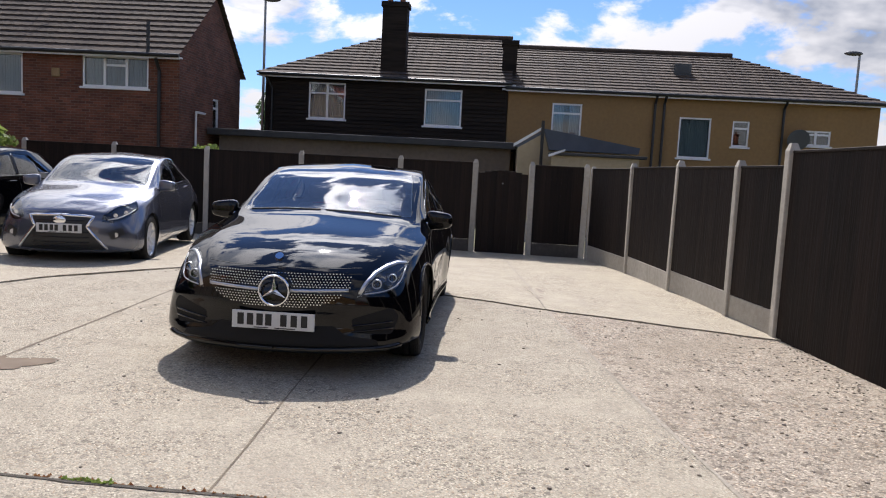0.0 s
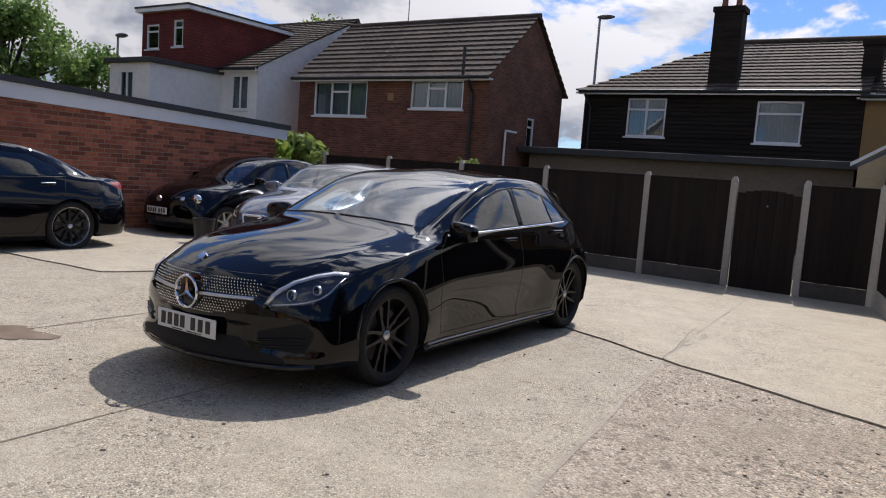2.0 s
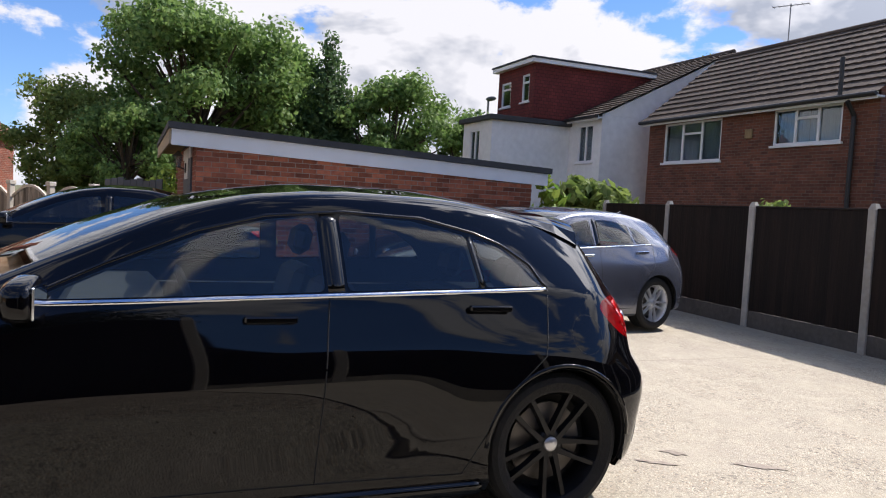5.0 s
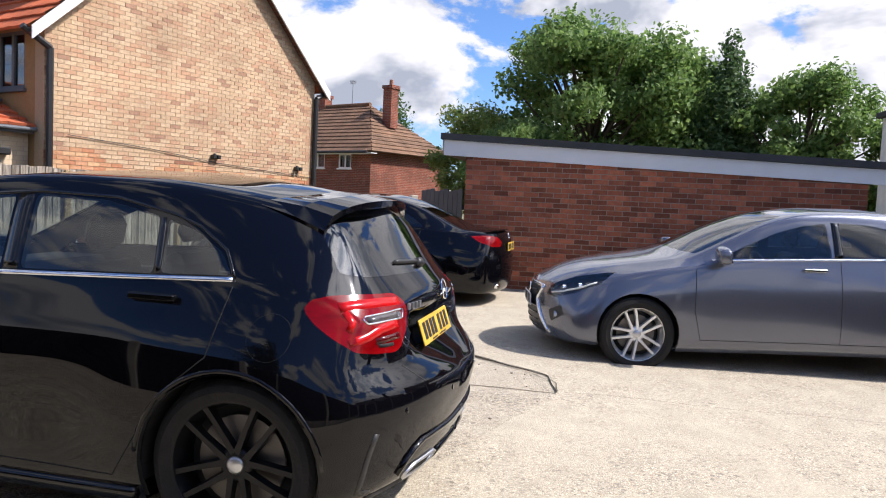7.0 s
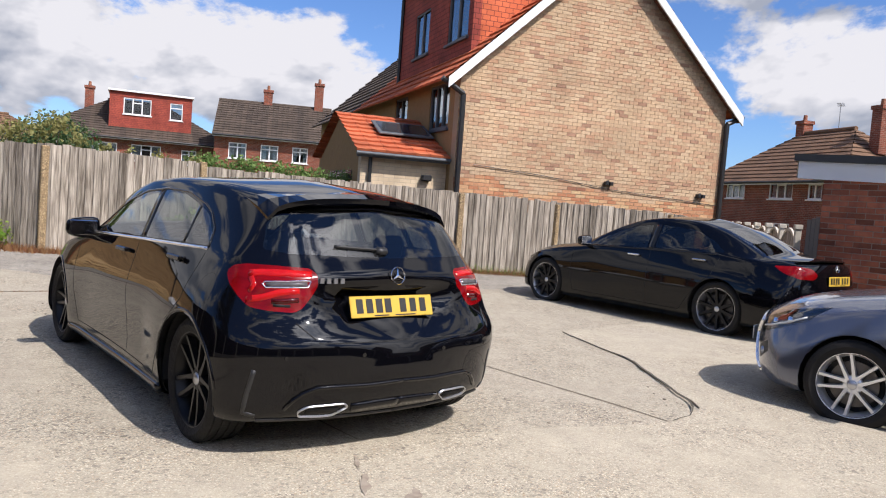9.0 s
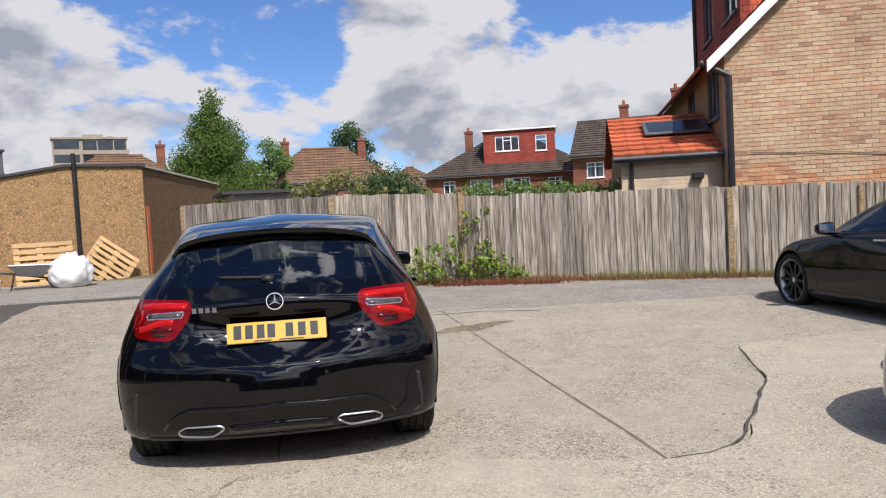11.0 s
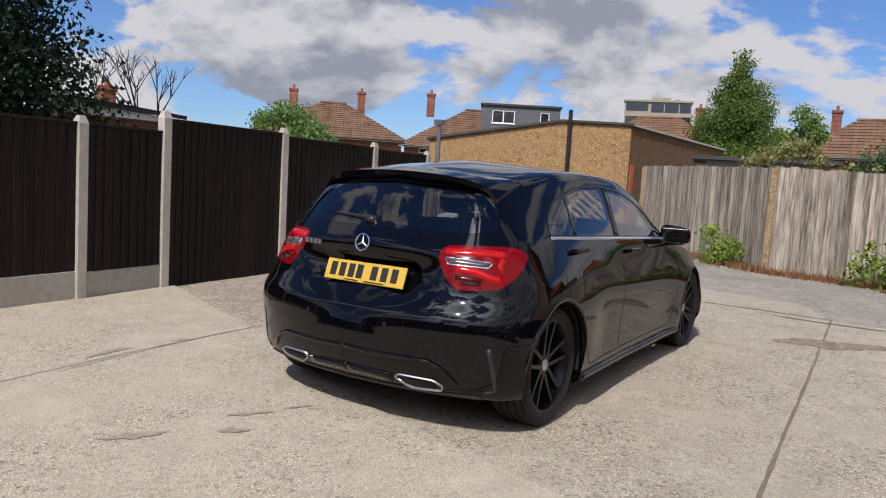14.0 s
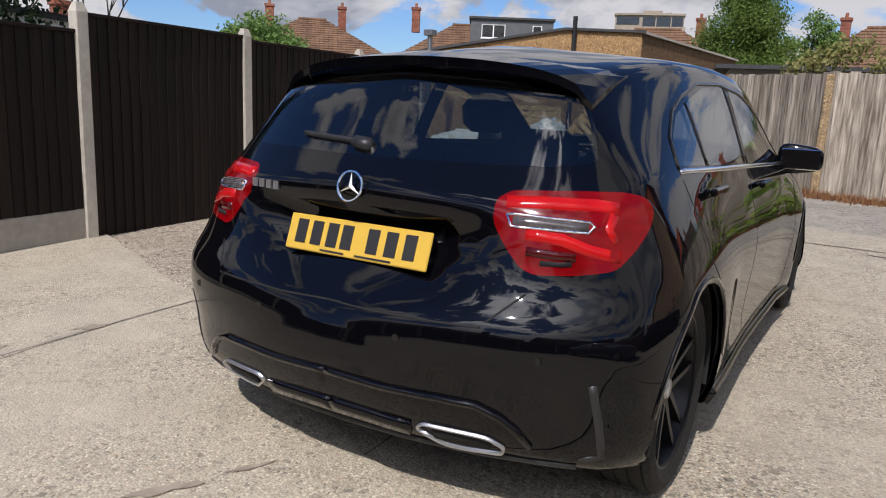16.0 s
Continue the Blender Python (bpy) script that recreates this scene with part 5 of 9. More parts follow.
def dash_block():
    """Pebble-dashed workshop with a mono-pitch roof."""
    p, q = (9.9, -13.35), (4.80, -16.05)
    W = math.dist(p, q)
    b = thing("pebble_dash_workshop", "brown pebble-dashed workshop with sloping parapet", "workshop", facing(p, q))
    bm = bmesh.new()
    prism(bm, [(0, -0.2), (W, -0.2), (W, 3.10), (W - 2.0, 3.10), (0, 2.38)], "y", 0, 0.25)
    part("wall", bm, M["dash"], b)
    turn = pose(W, 0, 0, 0, 0, 54.4)
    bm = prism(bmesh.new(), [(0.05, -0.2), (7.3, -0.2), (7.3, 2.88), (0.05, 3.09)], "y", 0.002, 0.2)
    part("side_wall", bm, M["dash_shaded"], b, "shaded dark brown side wall", turn)
    part("verge", prism(bmesh.new(), [(0.0, 3.095), (7.4, 2.885), (7.4, 2.945), (0.0, 3.155)], "y", -0.06, 0.16), M["flats"], b, "pale sheet verge", turn)
    part("rear_wall", boxes((0, W + 4.0, 5.75, 5.95, -0.2, 2.2), (0, 0.25, 0.252, 5.75, -0.2, 2.2)), M["brick_brown"], b)
    bm = bmesh.new()
    prism(bm, [(-0.1, 2.384), (W - 2.0, 3.104), (W + 0.08, 3.104), (W + 0.08, 3.17), (W - 2.0, 3.17), (-0.1, 2.45)], "y", -0.08, 0.3)
    part("coping", bm, M["lead"], b)
    bm = prism(bmesh.new(), [(0.26, 2.2), (W - 0.1, 2.2), (W - 0.1, 2.98), (W - 2.0, 2.98), (0.26, 2.36)], "y", 0.31, 4.59)
    part("roof", bm, M["lead"], b)
    pipe(b, [(W - 1.75, -0.08, 0.0), (W - 1.75, -0.08, 3.45)], 0.06)
    part("orange_door_edge", boxes((0.12, 0.30, -0.03, -0.002, 0, 2.0)), M["roof_orange"], b, "narrow orange door edge", turn)
    fl = thing("flue_pipe", "grey metal flue pipe with a square cowl", "flue", pose(8.9, -12.3, 0))
    bm = bmesh.new()
    cyl(bm, (0, 0, 0), (0, 0, 2.72), 0.062, seg=14)
    part("pipe", bm, M["steel"], fl)
    part("cowl", boxes((-0.12, 0.12, -0.12, 0.12, 2.72, 2.86), bevel=0.01), M["steel"], fl)
    st = thing("low_store", "low pale store with flat roof behind the fence", "store", facing((2.35, -13.5), (-0.6, -14.2)))
    part("wall", boxes((0.3, 3.0, 0, 2.2, -0.2, 2.10)), M["flats"], st)
    part("roof", boxes((0, 3.2, -0.25, 2.4, 2.104, 2.19)), M["lead"], st)


# darker copy of the pebble dash: the side wall's shade is in the colour
M["dash_shaded"] = concrete("shaded_pebble_dash", (0.20, 0.125, 0.07), (0.15, 0.09, 0.05), (0.06, 0.04, 0.025), 38.0, 0.35, 1.0, (0.12, 0.075, 0.045))
dash_block()


def pallet(o, n=5):
    p = thing("wooden_pallet", "pale softwood pallet leaning on its edge", "pallet", o, "stacked pallets")
    for i in range(7):
        part("deck_board", boxes((0, 1.2, 0, 0.022, i * 0.165, i * 0.165 + 0.10)), M["pallet"], p)
    for x in (0.0, 0.53, 1.06):
        part("bearer", boxes((x, x + 0.14, 0.022, 0.115, 0, 1.1)), M["pallet"], p)
    for i in (0, 3, 6):
        part("deck_board", boxes((0, 1.2, 0.115, 0.135, i * 0.165, i * 0.165 + 0.10)), M["pallet"], p)


M["pallet"] = mat("softwood", (0.62, 0.42, 0.20), (0.48, 0.30, 0.14), 0.8, scale=7, stretch=(0.6, 4, 6), bump=0.3, bscale=12, rnd=0.15)
M["sack"] = mat("white_woven_sack", (0.72, 0.72, 0.72), (0.58, 0.58, 0.6), 0.8, scale=9, bump=0.6, bscale=14)
wall_ang = math.degrees(math.atan2(-2.7, -5.1))
for dx, lean, sk in ((0.0, 8, 0), (0.18, 12, 3)):
    pallet(pose(7.35 + dx * 0.5, -14.05 + dx, 0.07, -lean, 0, wall_ang + sk))
pallet(pose(6.25, -14.7, 0.40, -10, 38, wall_ang))


def sack(x, y, s):
    t = thing("bulk_sack", "slumped white woven builder's sack", "sack", pose(x, y, gz(x, y), 0, 0, x * 50))
    bm = bmesh.new()
    r = bmesh.ops.create_icosphere(bm, subdivisions=4, radius=1)
    for v in bm.verts:
        c = v.co.copy()
        k = 1 + 0.22 * noise.noise(c * 2.2 + Vector((x, y, 0))) + 0.10 * noise.noise(c * 6)
        v.co = Vector((c.x * s[0] * k, c.y * s[1] * k, max(0.0, (c.z + 0.75) * s[2] * k * 0.57)))
    part("bag", bm, M["sack"], t, smooth=True)


sack(7.9, -12.6, (0.55, 0.4, 0.42))
sack(8.35, -12.3, (0.35, 0.3, 0.30))
sack(5.75, -12.6, (0.48, 0.48, 0.75))


def wheelbarrow(x, y, ang):
    w = thing("wheelbarrow", "old steel wheelbarrow standing by the wall", "wheelbarrow", pose(x, y, gz(x, y), 0, 0, ang))
    bm = bmesh.new()
    lo = [bm.verts.new(c) for c in ((-0.2, -0.18, 0.32), (0.3, -0.18, 0.28), (0.3, 0.18, 0.28), (-0.2, 0.18, 0.32))]
    hi = [bm.verts.new(c) for c in ((-0.42, -0.3, 0.58), (0.5, -0.3, 0.55), (0.5, 0.3, 0.55), (-0.42, 0.3, 0.58))]
    bm.faces.new(lo[::-1])
    for i in range(4):
        bm.faces.new((lo[i], lo[(i + 1) % 4], hi[(i + 1) % 4], hi[i]))
    part("tray", bm, M["steel"], w)
    for s in (-1, 1):
        bm = bmesh.new()
        cyl(bm, (0.55, s * 0.06, 0.2), (-0.95, s * 0.3, 0.5), 0.017, seg=8)
        part("handle", bm, M["black"], w)
        bm = bmesh.new()
        cyl(bm, (-0.3, s * 0.22, 0.36), (-0.38, s * 0.24, 0.0), 0.015, seg=8)
        part("leg", bm, M["black"], w)
    bm = lathe_z(0.19, 0.08)
    part("wheel", bm, M["black"], w, m=pose(0.56, 0, 0.19, 0, 0, 90))


def lathe_z(r, wd):
    bm = bmesh.new()
    cyl(bm, (-wd / 2, 0, 0), (wd / 2, 0, 0), r, seg=20)
    return bm


wheelbarrow(6.7, -12.7, 200)

# ---------- cars ----------
from mathutils import interpolate
from mathutils.bvhtree import BVHTree

M["black_paint"] = mat("black_car_paint", (0.0018, 0.0018, 0.0027), rough=0.03, spec=0.38)
M["grey_paint"] = mat("blue_grey_metallic_paint", (0.140, 0.150, 0.190), (0.118, 0.128, 0.162), 0.22, 0.6, scale=300, coat=1.0)
M["car_glass"] = glass("car_glass", (0.82, 0.90, 0.88), 0.92)
M["tint_glass"] = glass("tinted_car_glass", (0.78, 0.87, 0.86), 0.62)
M["privacy_glass"] = glass("dark_privacy_glass", (0.70, 0.78, 0.78), 0.34)
M["chrome"] = mat("chrome", (0.82, 0.83, 0.85), rough=0.08, metal=1.0)
M["alloy"] = mat("bright_alloy", (0.80, 0.81, 0.83), (0.70, 0.71, 0.73), 0.28, 0.7, scale=10)
M["satin"] = mat("satin_silver", (0.62, 0.63, 0.65), (0.5, 0.5, 0.52), 0.3, 0.9, scale=10)
M["black_alloy"] = mat("black_alloy", (0.006, 0.006, 0.007), rough=0.35, spec=0.3)
M["gloss_black"] = mat("gloss_black", (0.004, 0.004, 0.004), rough=0.10)
M["rubber"] = mat("tyre_rubber", (0.010, 0.010, 0.010), (0.016, 0.015, 0.014), 0.75, scale=20, bump=0.3, spec=0.3)
M["trim"] = mat("dark_cabin_trim", (0.018, 0.018, 0.02), (0.03, 0.03, 0.03), 0.75, scale=15)
M["shut"] = mat("shut_line", (0.002, 0.002, 0.002), rough=0.8)
M["red_lens"] = mat("red_lamp_lens", (0.20, 0.0016, 0.003), (0.10, 0.0008, 0.0015), 0.10, scale=4, big=9, coat=0.0, spec=0.25, stretch=(1, 1, 4))
M["bright_red"] = mat("bright_red_lens", (0.50, 0.010, 0.009), (0.36, 0.005, 0.006), 0.14, scale=14, spec=0.3)
M["lens_grey"] = mat("clear_lamp_strip", (0.20, 0.19, 0.19), (0.08, 0.07, 0.07), 0.2, 0.4, scale=60)
M["dark_red"] = mat("dark_red_lens", (0.085, 0.001, 0.002), (0.05, 0.0006, 0.001), 0.12, scale=5)
M["clear_lens"] = glass("clear_lamp_lens", (0.95, 0.96, 0.97), 0.96)
M["lamp_grey"] = mat("smoked_reflector", (0.085, 0.087, 0.09), (0.02, 0.02, 0.022), 0.28, 0.7, scale=9)
M["amber"] = mat("amber_lens", (0.6, 0.2, 0.02), rough=0.15, coat=0.8)
M["plate_white"] = mat("white_number_plate", (0.66, 0.66, 0.64), (0.60, 0.60, 0.58), 0.35, scale=20)
M["plate_yellow"] = mat("yellow_number_plate", (0.58, 0.37, 0.045), (0.52, 0.33, 0.04), 0.35, scale=20)
M["ink"] = mat("black_ink", (0.012, 0.012, 0.012), rough=0.5)
M["disc"] = mat("brake_disc", (0.16, 0.15, 0.145), (0.09, 0.08, 0.07), 0.45, 0.7, scale=12)


def curve_of(pairs):
    """Smooth function through (y, value) pairs."""
    xs = [p[0] for p in pairs]
    vs = [p[1] for p in pairs]
    n = len(xs)
    sl = [(vs[i + 1] - vs[i]) / (xs[i + 1] - xs[i]) for i in range(n - 1)]
    tg = [sl[0]] + [0.0 if sl[i - 1] * sl[i] < 0 else 2 * sl[i - 1] * sl[i] / (sl[i - 1] + sl[i]) if abs(sl[i - 1] + sl[i]) > 1e-9 else 0.0 for i in range(1, n - 1)] + [sl[-1]]

    def f(x):
        if x <= xs[0]:
            return vs[0]
        if x >= xs[-1]:
            return vs[-1]
        i = max(k for k in range(n - 1) if xs[k] <= x)
        h = xs[i + 1] - xs[i]
        t = (x - xs[i]) / h
        return (2 * t ** 3 - 3 * t * t + 1) * vs[i] + (t ** 3 - 2 * t * t + t) * h * tg[i] + (-2 * t ** 3 + 3 * t * t) * vs[i + 1] + (t ** 3 - t * t) * h * tg[i + 1]
    return f


def spline_pts(ctrl, counts):
    """Catmull-Rom through ctrl, counts[i] samples on each span."""
    c = [Vector(p) for p in ctrl]
    c = [c[0] * 2 - c[1]] + c + [c[-1] * 2 - c[-2]]
    out = []
    for i, n in enumerate(counts):
        p0, p1, p2, p3 = c[i:i + 4]
        for k in range(n):
            t = k / n
            out.append(0.5 * ((2 * p1) + (p2 - p0) * t + (2 * p0 - 5 * p1 + 4 * p2 - p3) * t * t + (3 * p1 - p0 - 3 * p2 + p3) * t ** 3))
    out.append(c[-2].copy())
    return out


def around(v):
    """Neighbours of a vertex, with those mirrored across the middle plane."""
    near = [e.other_vert(v).co for e in v.link_edges]
    return near + [Vector((-c.x, c.y, c.z)) for c in near if v.co.x == 0 and c.x > 1e-5]


def even_out(bm):
    """Takes the kinks out of the skin: each vertex moves half-way to the mean of its neighbours."""
    res = []
    for v in bm.verts:
        near = around(v)
        res.append(v.co.lerp(sum(near, Vector()) / len(near), 0.4))
    for v, co in zip(bm.verts, res):
        v.co = Vector((0.0 if v.co.x == 0 else co.x, co.y, co.z))


def skin_normals(bm):
    """Shading normals of the uncut skin, evened out, as a function of place."""
    bm.normal_update()
    bm.verts.ensure_lookup_table()
    bm.faces.ensure_lookup_table()
    ns = [v.normal.copy() for v in bm.verts]
    for _ in range(3):
        nxt = []
        for v in bm.verts:
            n = ns[v.index] * 2
            for e in v.link_edges:
                n = n + ns[e.other_vert(v).index]
            if v.co.x == 0:
                n.x = 0
            nxt.append(n.normalized())
        ns = nxt
    tree = BVHTree.FromBMesh(bm)
    faces = [[v.index for v in f.verts] for f in bm.faces]
    cos = [v.co.copy() for v in bm.verts]

    def normal_at(p):
        loc, _, i, _ = tree.find_nearest(p)
        ids = faces[i]
        w = interpolate.poly_3d_calc([cos[k] for k in ids], loc)
        n = sum((ns[k] * q for k, q in zip(ids, w)), Vector())
        if p.x == 0:
            n.x = 0
        return n.normalized()
    return tree, normal_at


LOW, UPA, UPB = (3, 3, 8, 9), (12, 6), (3, 8)       # samples: floor, sill, flank, shoulder / glass, rail / crown


def half_shell(spec):
    """Half of a car's skin (x >= 0), lofted through sections along y and closed at nose and tail. Returns bm and the ring index of belt and rail."""
    F = {k: curve_of(v) for k, v in spec["curves"].items()}
    y0, y1 = spec["ends"]
    n = spec.get("n", 96)
    bm = bmesh.new()

    def section(yc):
        zt, zr, xr, zb, xb = F["ztop"](yc), F["zrail"](yc), F["xrail"](yc), F["zbelt"](yc), F["xbelt"](yc)
        xm, zm, xs, zs = F["xmid"](yc), F["zmid"](yc), F["xbot"](yc), F["zbot"](yc)
        low = spline_pts([(0, zs), (xs * 0.82, zs), (xs, zs + 0.055), (xm, zm), (xb, zb)], LOW)
        up = spline_pts([(xb, zb), (xr + (xb - xr) * 0.42, zb + (zr - zb) * 0.62), (xr, zr)], UPA)
        cr = spline_pts([(xr, zr), (xr * 0.86, zr + (zt - zr) * 0.34), (0, zt)], UPB)
        return low[:-1] + up[:-1] + cr

    def put(x, z, yc):
        b, f, r = F["bow"](yc), F["rake"](yc), spec["rake_z"]
        k = (z - (r[0] if yc < 0 else r[1])) / 0.35
        p = Vector((x, yc + b * (x / 0.85) ** (spec.get("bow_front", 2.0) if yc < 0 else spec.get("bow_pow", 2.0)) + f * min(k * k, 1.6), z))
        return spec["warp"](p) if "warp" in spec else p
    ys = [y0 + (y1 - y0) * i / n for i in range(n + 1)]
    rows = []
    for yc in ys:
        rows.append([put(p.x, p.y, yc) for p in section(yc)])

    def cap(yc, sgn):
        sec = section(yc)
        zc = (min(p.y for p in sec) + max(p.y for p in sec)) / 2
        res = []
        for s, dy in ((0.0, 0.055), (0.2, 0.055), (0.4, 0.054), (0.55, 0.052), (0.68, 0.048), (0.78, 0.042), (0.86, 0.035), (0.93, 0.022), (0.975, 0.009)):
            res.append([put(p.x * s, zc + (p.y - zc) * s, yc) + Vector((0, sgn * dy, 0)) for p in sec])
        return res
    rows = cap(ys[0], -1) + rows + cap(ys[-1], 1)[::-1]
    grid = [[bm.verts.new(p) for p in r] for r in rows]
    for i in range(len(grid) - 1):
        for j in range(len(grid[0]) - 1):
            q = (grid[i][j], grid[i + 1][j], grid[i + 1][j + 1], grid[i][j + 1])
            bm.faces.new(q)
    for v in bm.verts:
        if abs(v.co.x) < 1e-5:
            v.co.x = 0
    bmesh.ops.remove_doubles(bm, verts=bm.verts[:], dist=1e-5)
    bmesh.ops.dissolve_degenerate(bm, edges=bm.edges[:], dist=1e-6)
    for _ in range(2):
        even_out(bm)
    bmesh.ops.recalc_face_normals(bm, faces=bm.faces[:])
    mid = sum((f.normal.dot(f.calc_center_median() - Vector((0, 0, 0.6))) for f in bm.faces))
    if mid < 0:
        bmesh.ops.reverse_faces(bm, faces=bm.faces[:])
    return bm


def inside(poly, u, v):
    ok = False
    n = len(poly)
    for i in range(n):
        (a, b), (c, d) = poly[i], poly[(i + 1) % n]
        if (b > v) != (d > v) and u < (c - a) * (v - b) / (d - b) + a:
            ok = not ok
    return ok


def rounded(poly, r=0.03, n=3):
    """The polygon with its corners rounded off."""
    out = []
    m = len(poly)
    for i in range(m):
        p0, p, p1 = Vector(poly[i - 1]), Vector(poly[i]), Vector(poly[(i + 1) % m])
        a, b = p0 - p, p1 - p
        d = min(r, a.length * 0.45, b.length * 0.45)
        s, e = p + a.normalized() * d, p + b.normalized() * d
        for k in range(n + 1):
            t = k / n
            q = s * (1 - t) ** 2 + p * 2 * t * (1 - t) + e * t * t
            out.append((q.x, q.y))
    return out


def stamp(bm, layer, poly, U, D, code, want=None, only=(0,)):
    """Cuts the outline poly, drawn in the plane (U, z) and carried along D, into the skin, and marks the faces inside with code."""
    U, D = Vector(U), Vector(D)
    us, vs = [p[0] for p in poly], [p[1] for p in poly]
    pad = 0.03

    def cand():
        res = []
        for f in bm.faces:
            if f[layer] in only and f.normal.dot(D) > 0.05 and (want is None or want(f.calc_center_median())):
                uu = [v.co.dot(U) for v in f.verts]
                vv = [v.co.z for v in f.verts]
                if max(uu) > min(us) - pad and min(uu) < max(us) + pad and max(vv) > min(vs) - pad and min(vv) < max(vs) + pad:
                    res.append(f)
        return res
    fs = cand()
    m = len(poly)
    for i in range(m):
        (a, b), (c, d) = poly[i], poly[(i + 1) % m]
        t = Vector((c - a, d - b))
        if t.length < 1e-6:
            continue
        near = []
        for f in fs:
            if not f.is_valid:
                continue
            uu = [v.co.dot(U) for v in f.verts]
            vv = [v.co.z for v in f.verts]
            if max(uu) > min(a, c) - 0.012 and min(uu) < max(a, c) + 0.012 and max(vv) > min(b, d) - 0.012 and min(vv) < max(b, d) + 0.012:
                near.append(f)
        if not near:
            continue
        no = (U * t.y - Vector((0, 0, 1)) * t.x).normalized()
        geom = list({e for f in near for e in f.edges}) + list({v for f in near for v in f.verts}) + near
        r = bmesh.ops.bisect_plane(bm, geom=geom, dist=1e-5, plane_co=U * a + Vector((0, 0, b)), plane_no=no)
        fs = [f for f in set(fs) | {g for g in r["geom"] if isinstance(g, bmesh.types.BMFace)} if f.is_valid]
    for f in cand():
        p = f.calc_center_median()
        if inside(poly, p.dot(U), p.z):
            f[layer] = code
    return bm


SIDE = ((0, 1, 0), (1, 0, 0))
FRONT = ((1, 0, 0), (0, -1, 0))
REAR = ((1, 0, 0), (0, 1, 0))
REAR_CORNER = ((-0.8, 0.6, 0), (0.6, 0.8, 0))
FRONT_CORNER = ((0.8, 0.6, 0), (0.6, -0.8, 0))


def circle(cx, cz, r, n=28):
    return [(cx + r * math.cos(2 * math.pi * i / n), cz + r * math.sin(2 * math.pi * i / n)) for i in range(n)]


def ribbon(tree, pts, D, w, h, start=3.0):
    """A thin strip laid on the skin: pts are shot along -D onto it; w wide and h proud."""
    D = Vector(D).normalized()
    hits = []
    for p in pts:
        loc, nrm, _, _ = tree.ray_cast(Vector(p) + D * start, -D)
        if loc is not None:
            hits.append((loc, nrm if nrm.dot(D) > 0 else -nrm))
    bm = bmesh.new()
    prev = None
    for i, (p, nr) in enumerate(hits):
        q = hits[min(i + 1, len(hits) - 1)][0] - hits[max(i - 1, 0)][0]
        s = q.cross(nr).normalized() * w / 2
        cur = [bm.verts.new(p - s - nr * 0.004), bm.verts.new(p - s * 0.9 + nr * h), bm.verts.new(p + s * 0.9 + nr * h), bm.verts.new(p + s - nr * 0.004)]
        if prev:
            for k in range(3):
                bm.faces.new((prev[k], prev[k + 1], cur[k + 1], cur[k]))
        else:
            bm.faces.new(cur)
        prev = cur
    if prev:
        bm.faces.new(prev[::-1])
    return bm


def along(poly, step=0.03, closed=False):
    res = []
    seq = list(zip(poly, poly[1:] + ([poly[0]] if closed else [])))
    for a, b in seq:
        a, b = Vector(a), Vector(b)
        n = max(1, int((b - a).length / step))
        res += [a.lerp(b, k / n) for k in range(n)]
    res.append(Vector(seq[-1][1]))
    return res


def lathe(profile, n=48):
    """Profile of (r, x) turned about the x axis."""
    bm = bmesh.new()
    rings = [[bm.verts.new((x, r * math.cos(2 * math.pi * i / n), r * math.sin(2 * math.pi * i / n))) for i in range(n)] for r, x in profile]
    for a, b in zip(rings, rings[1:]):
        for i in range(n):
            bm.faces.new((a[i], a[(i + 1) % n], b[(i + 1) % n], b[i]))
    return bm


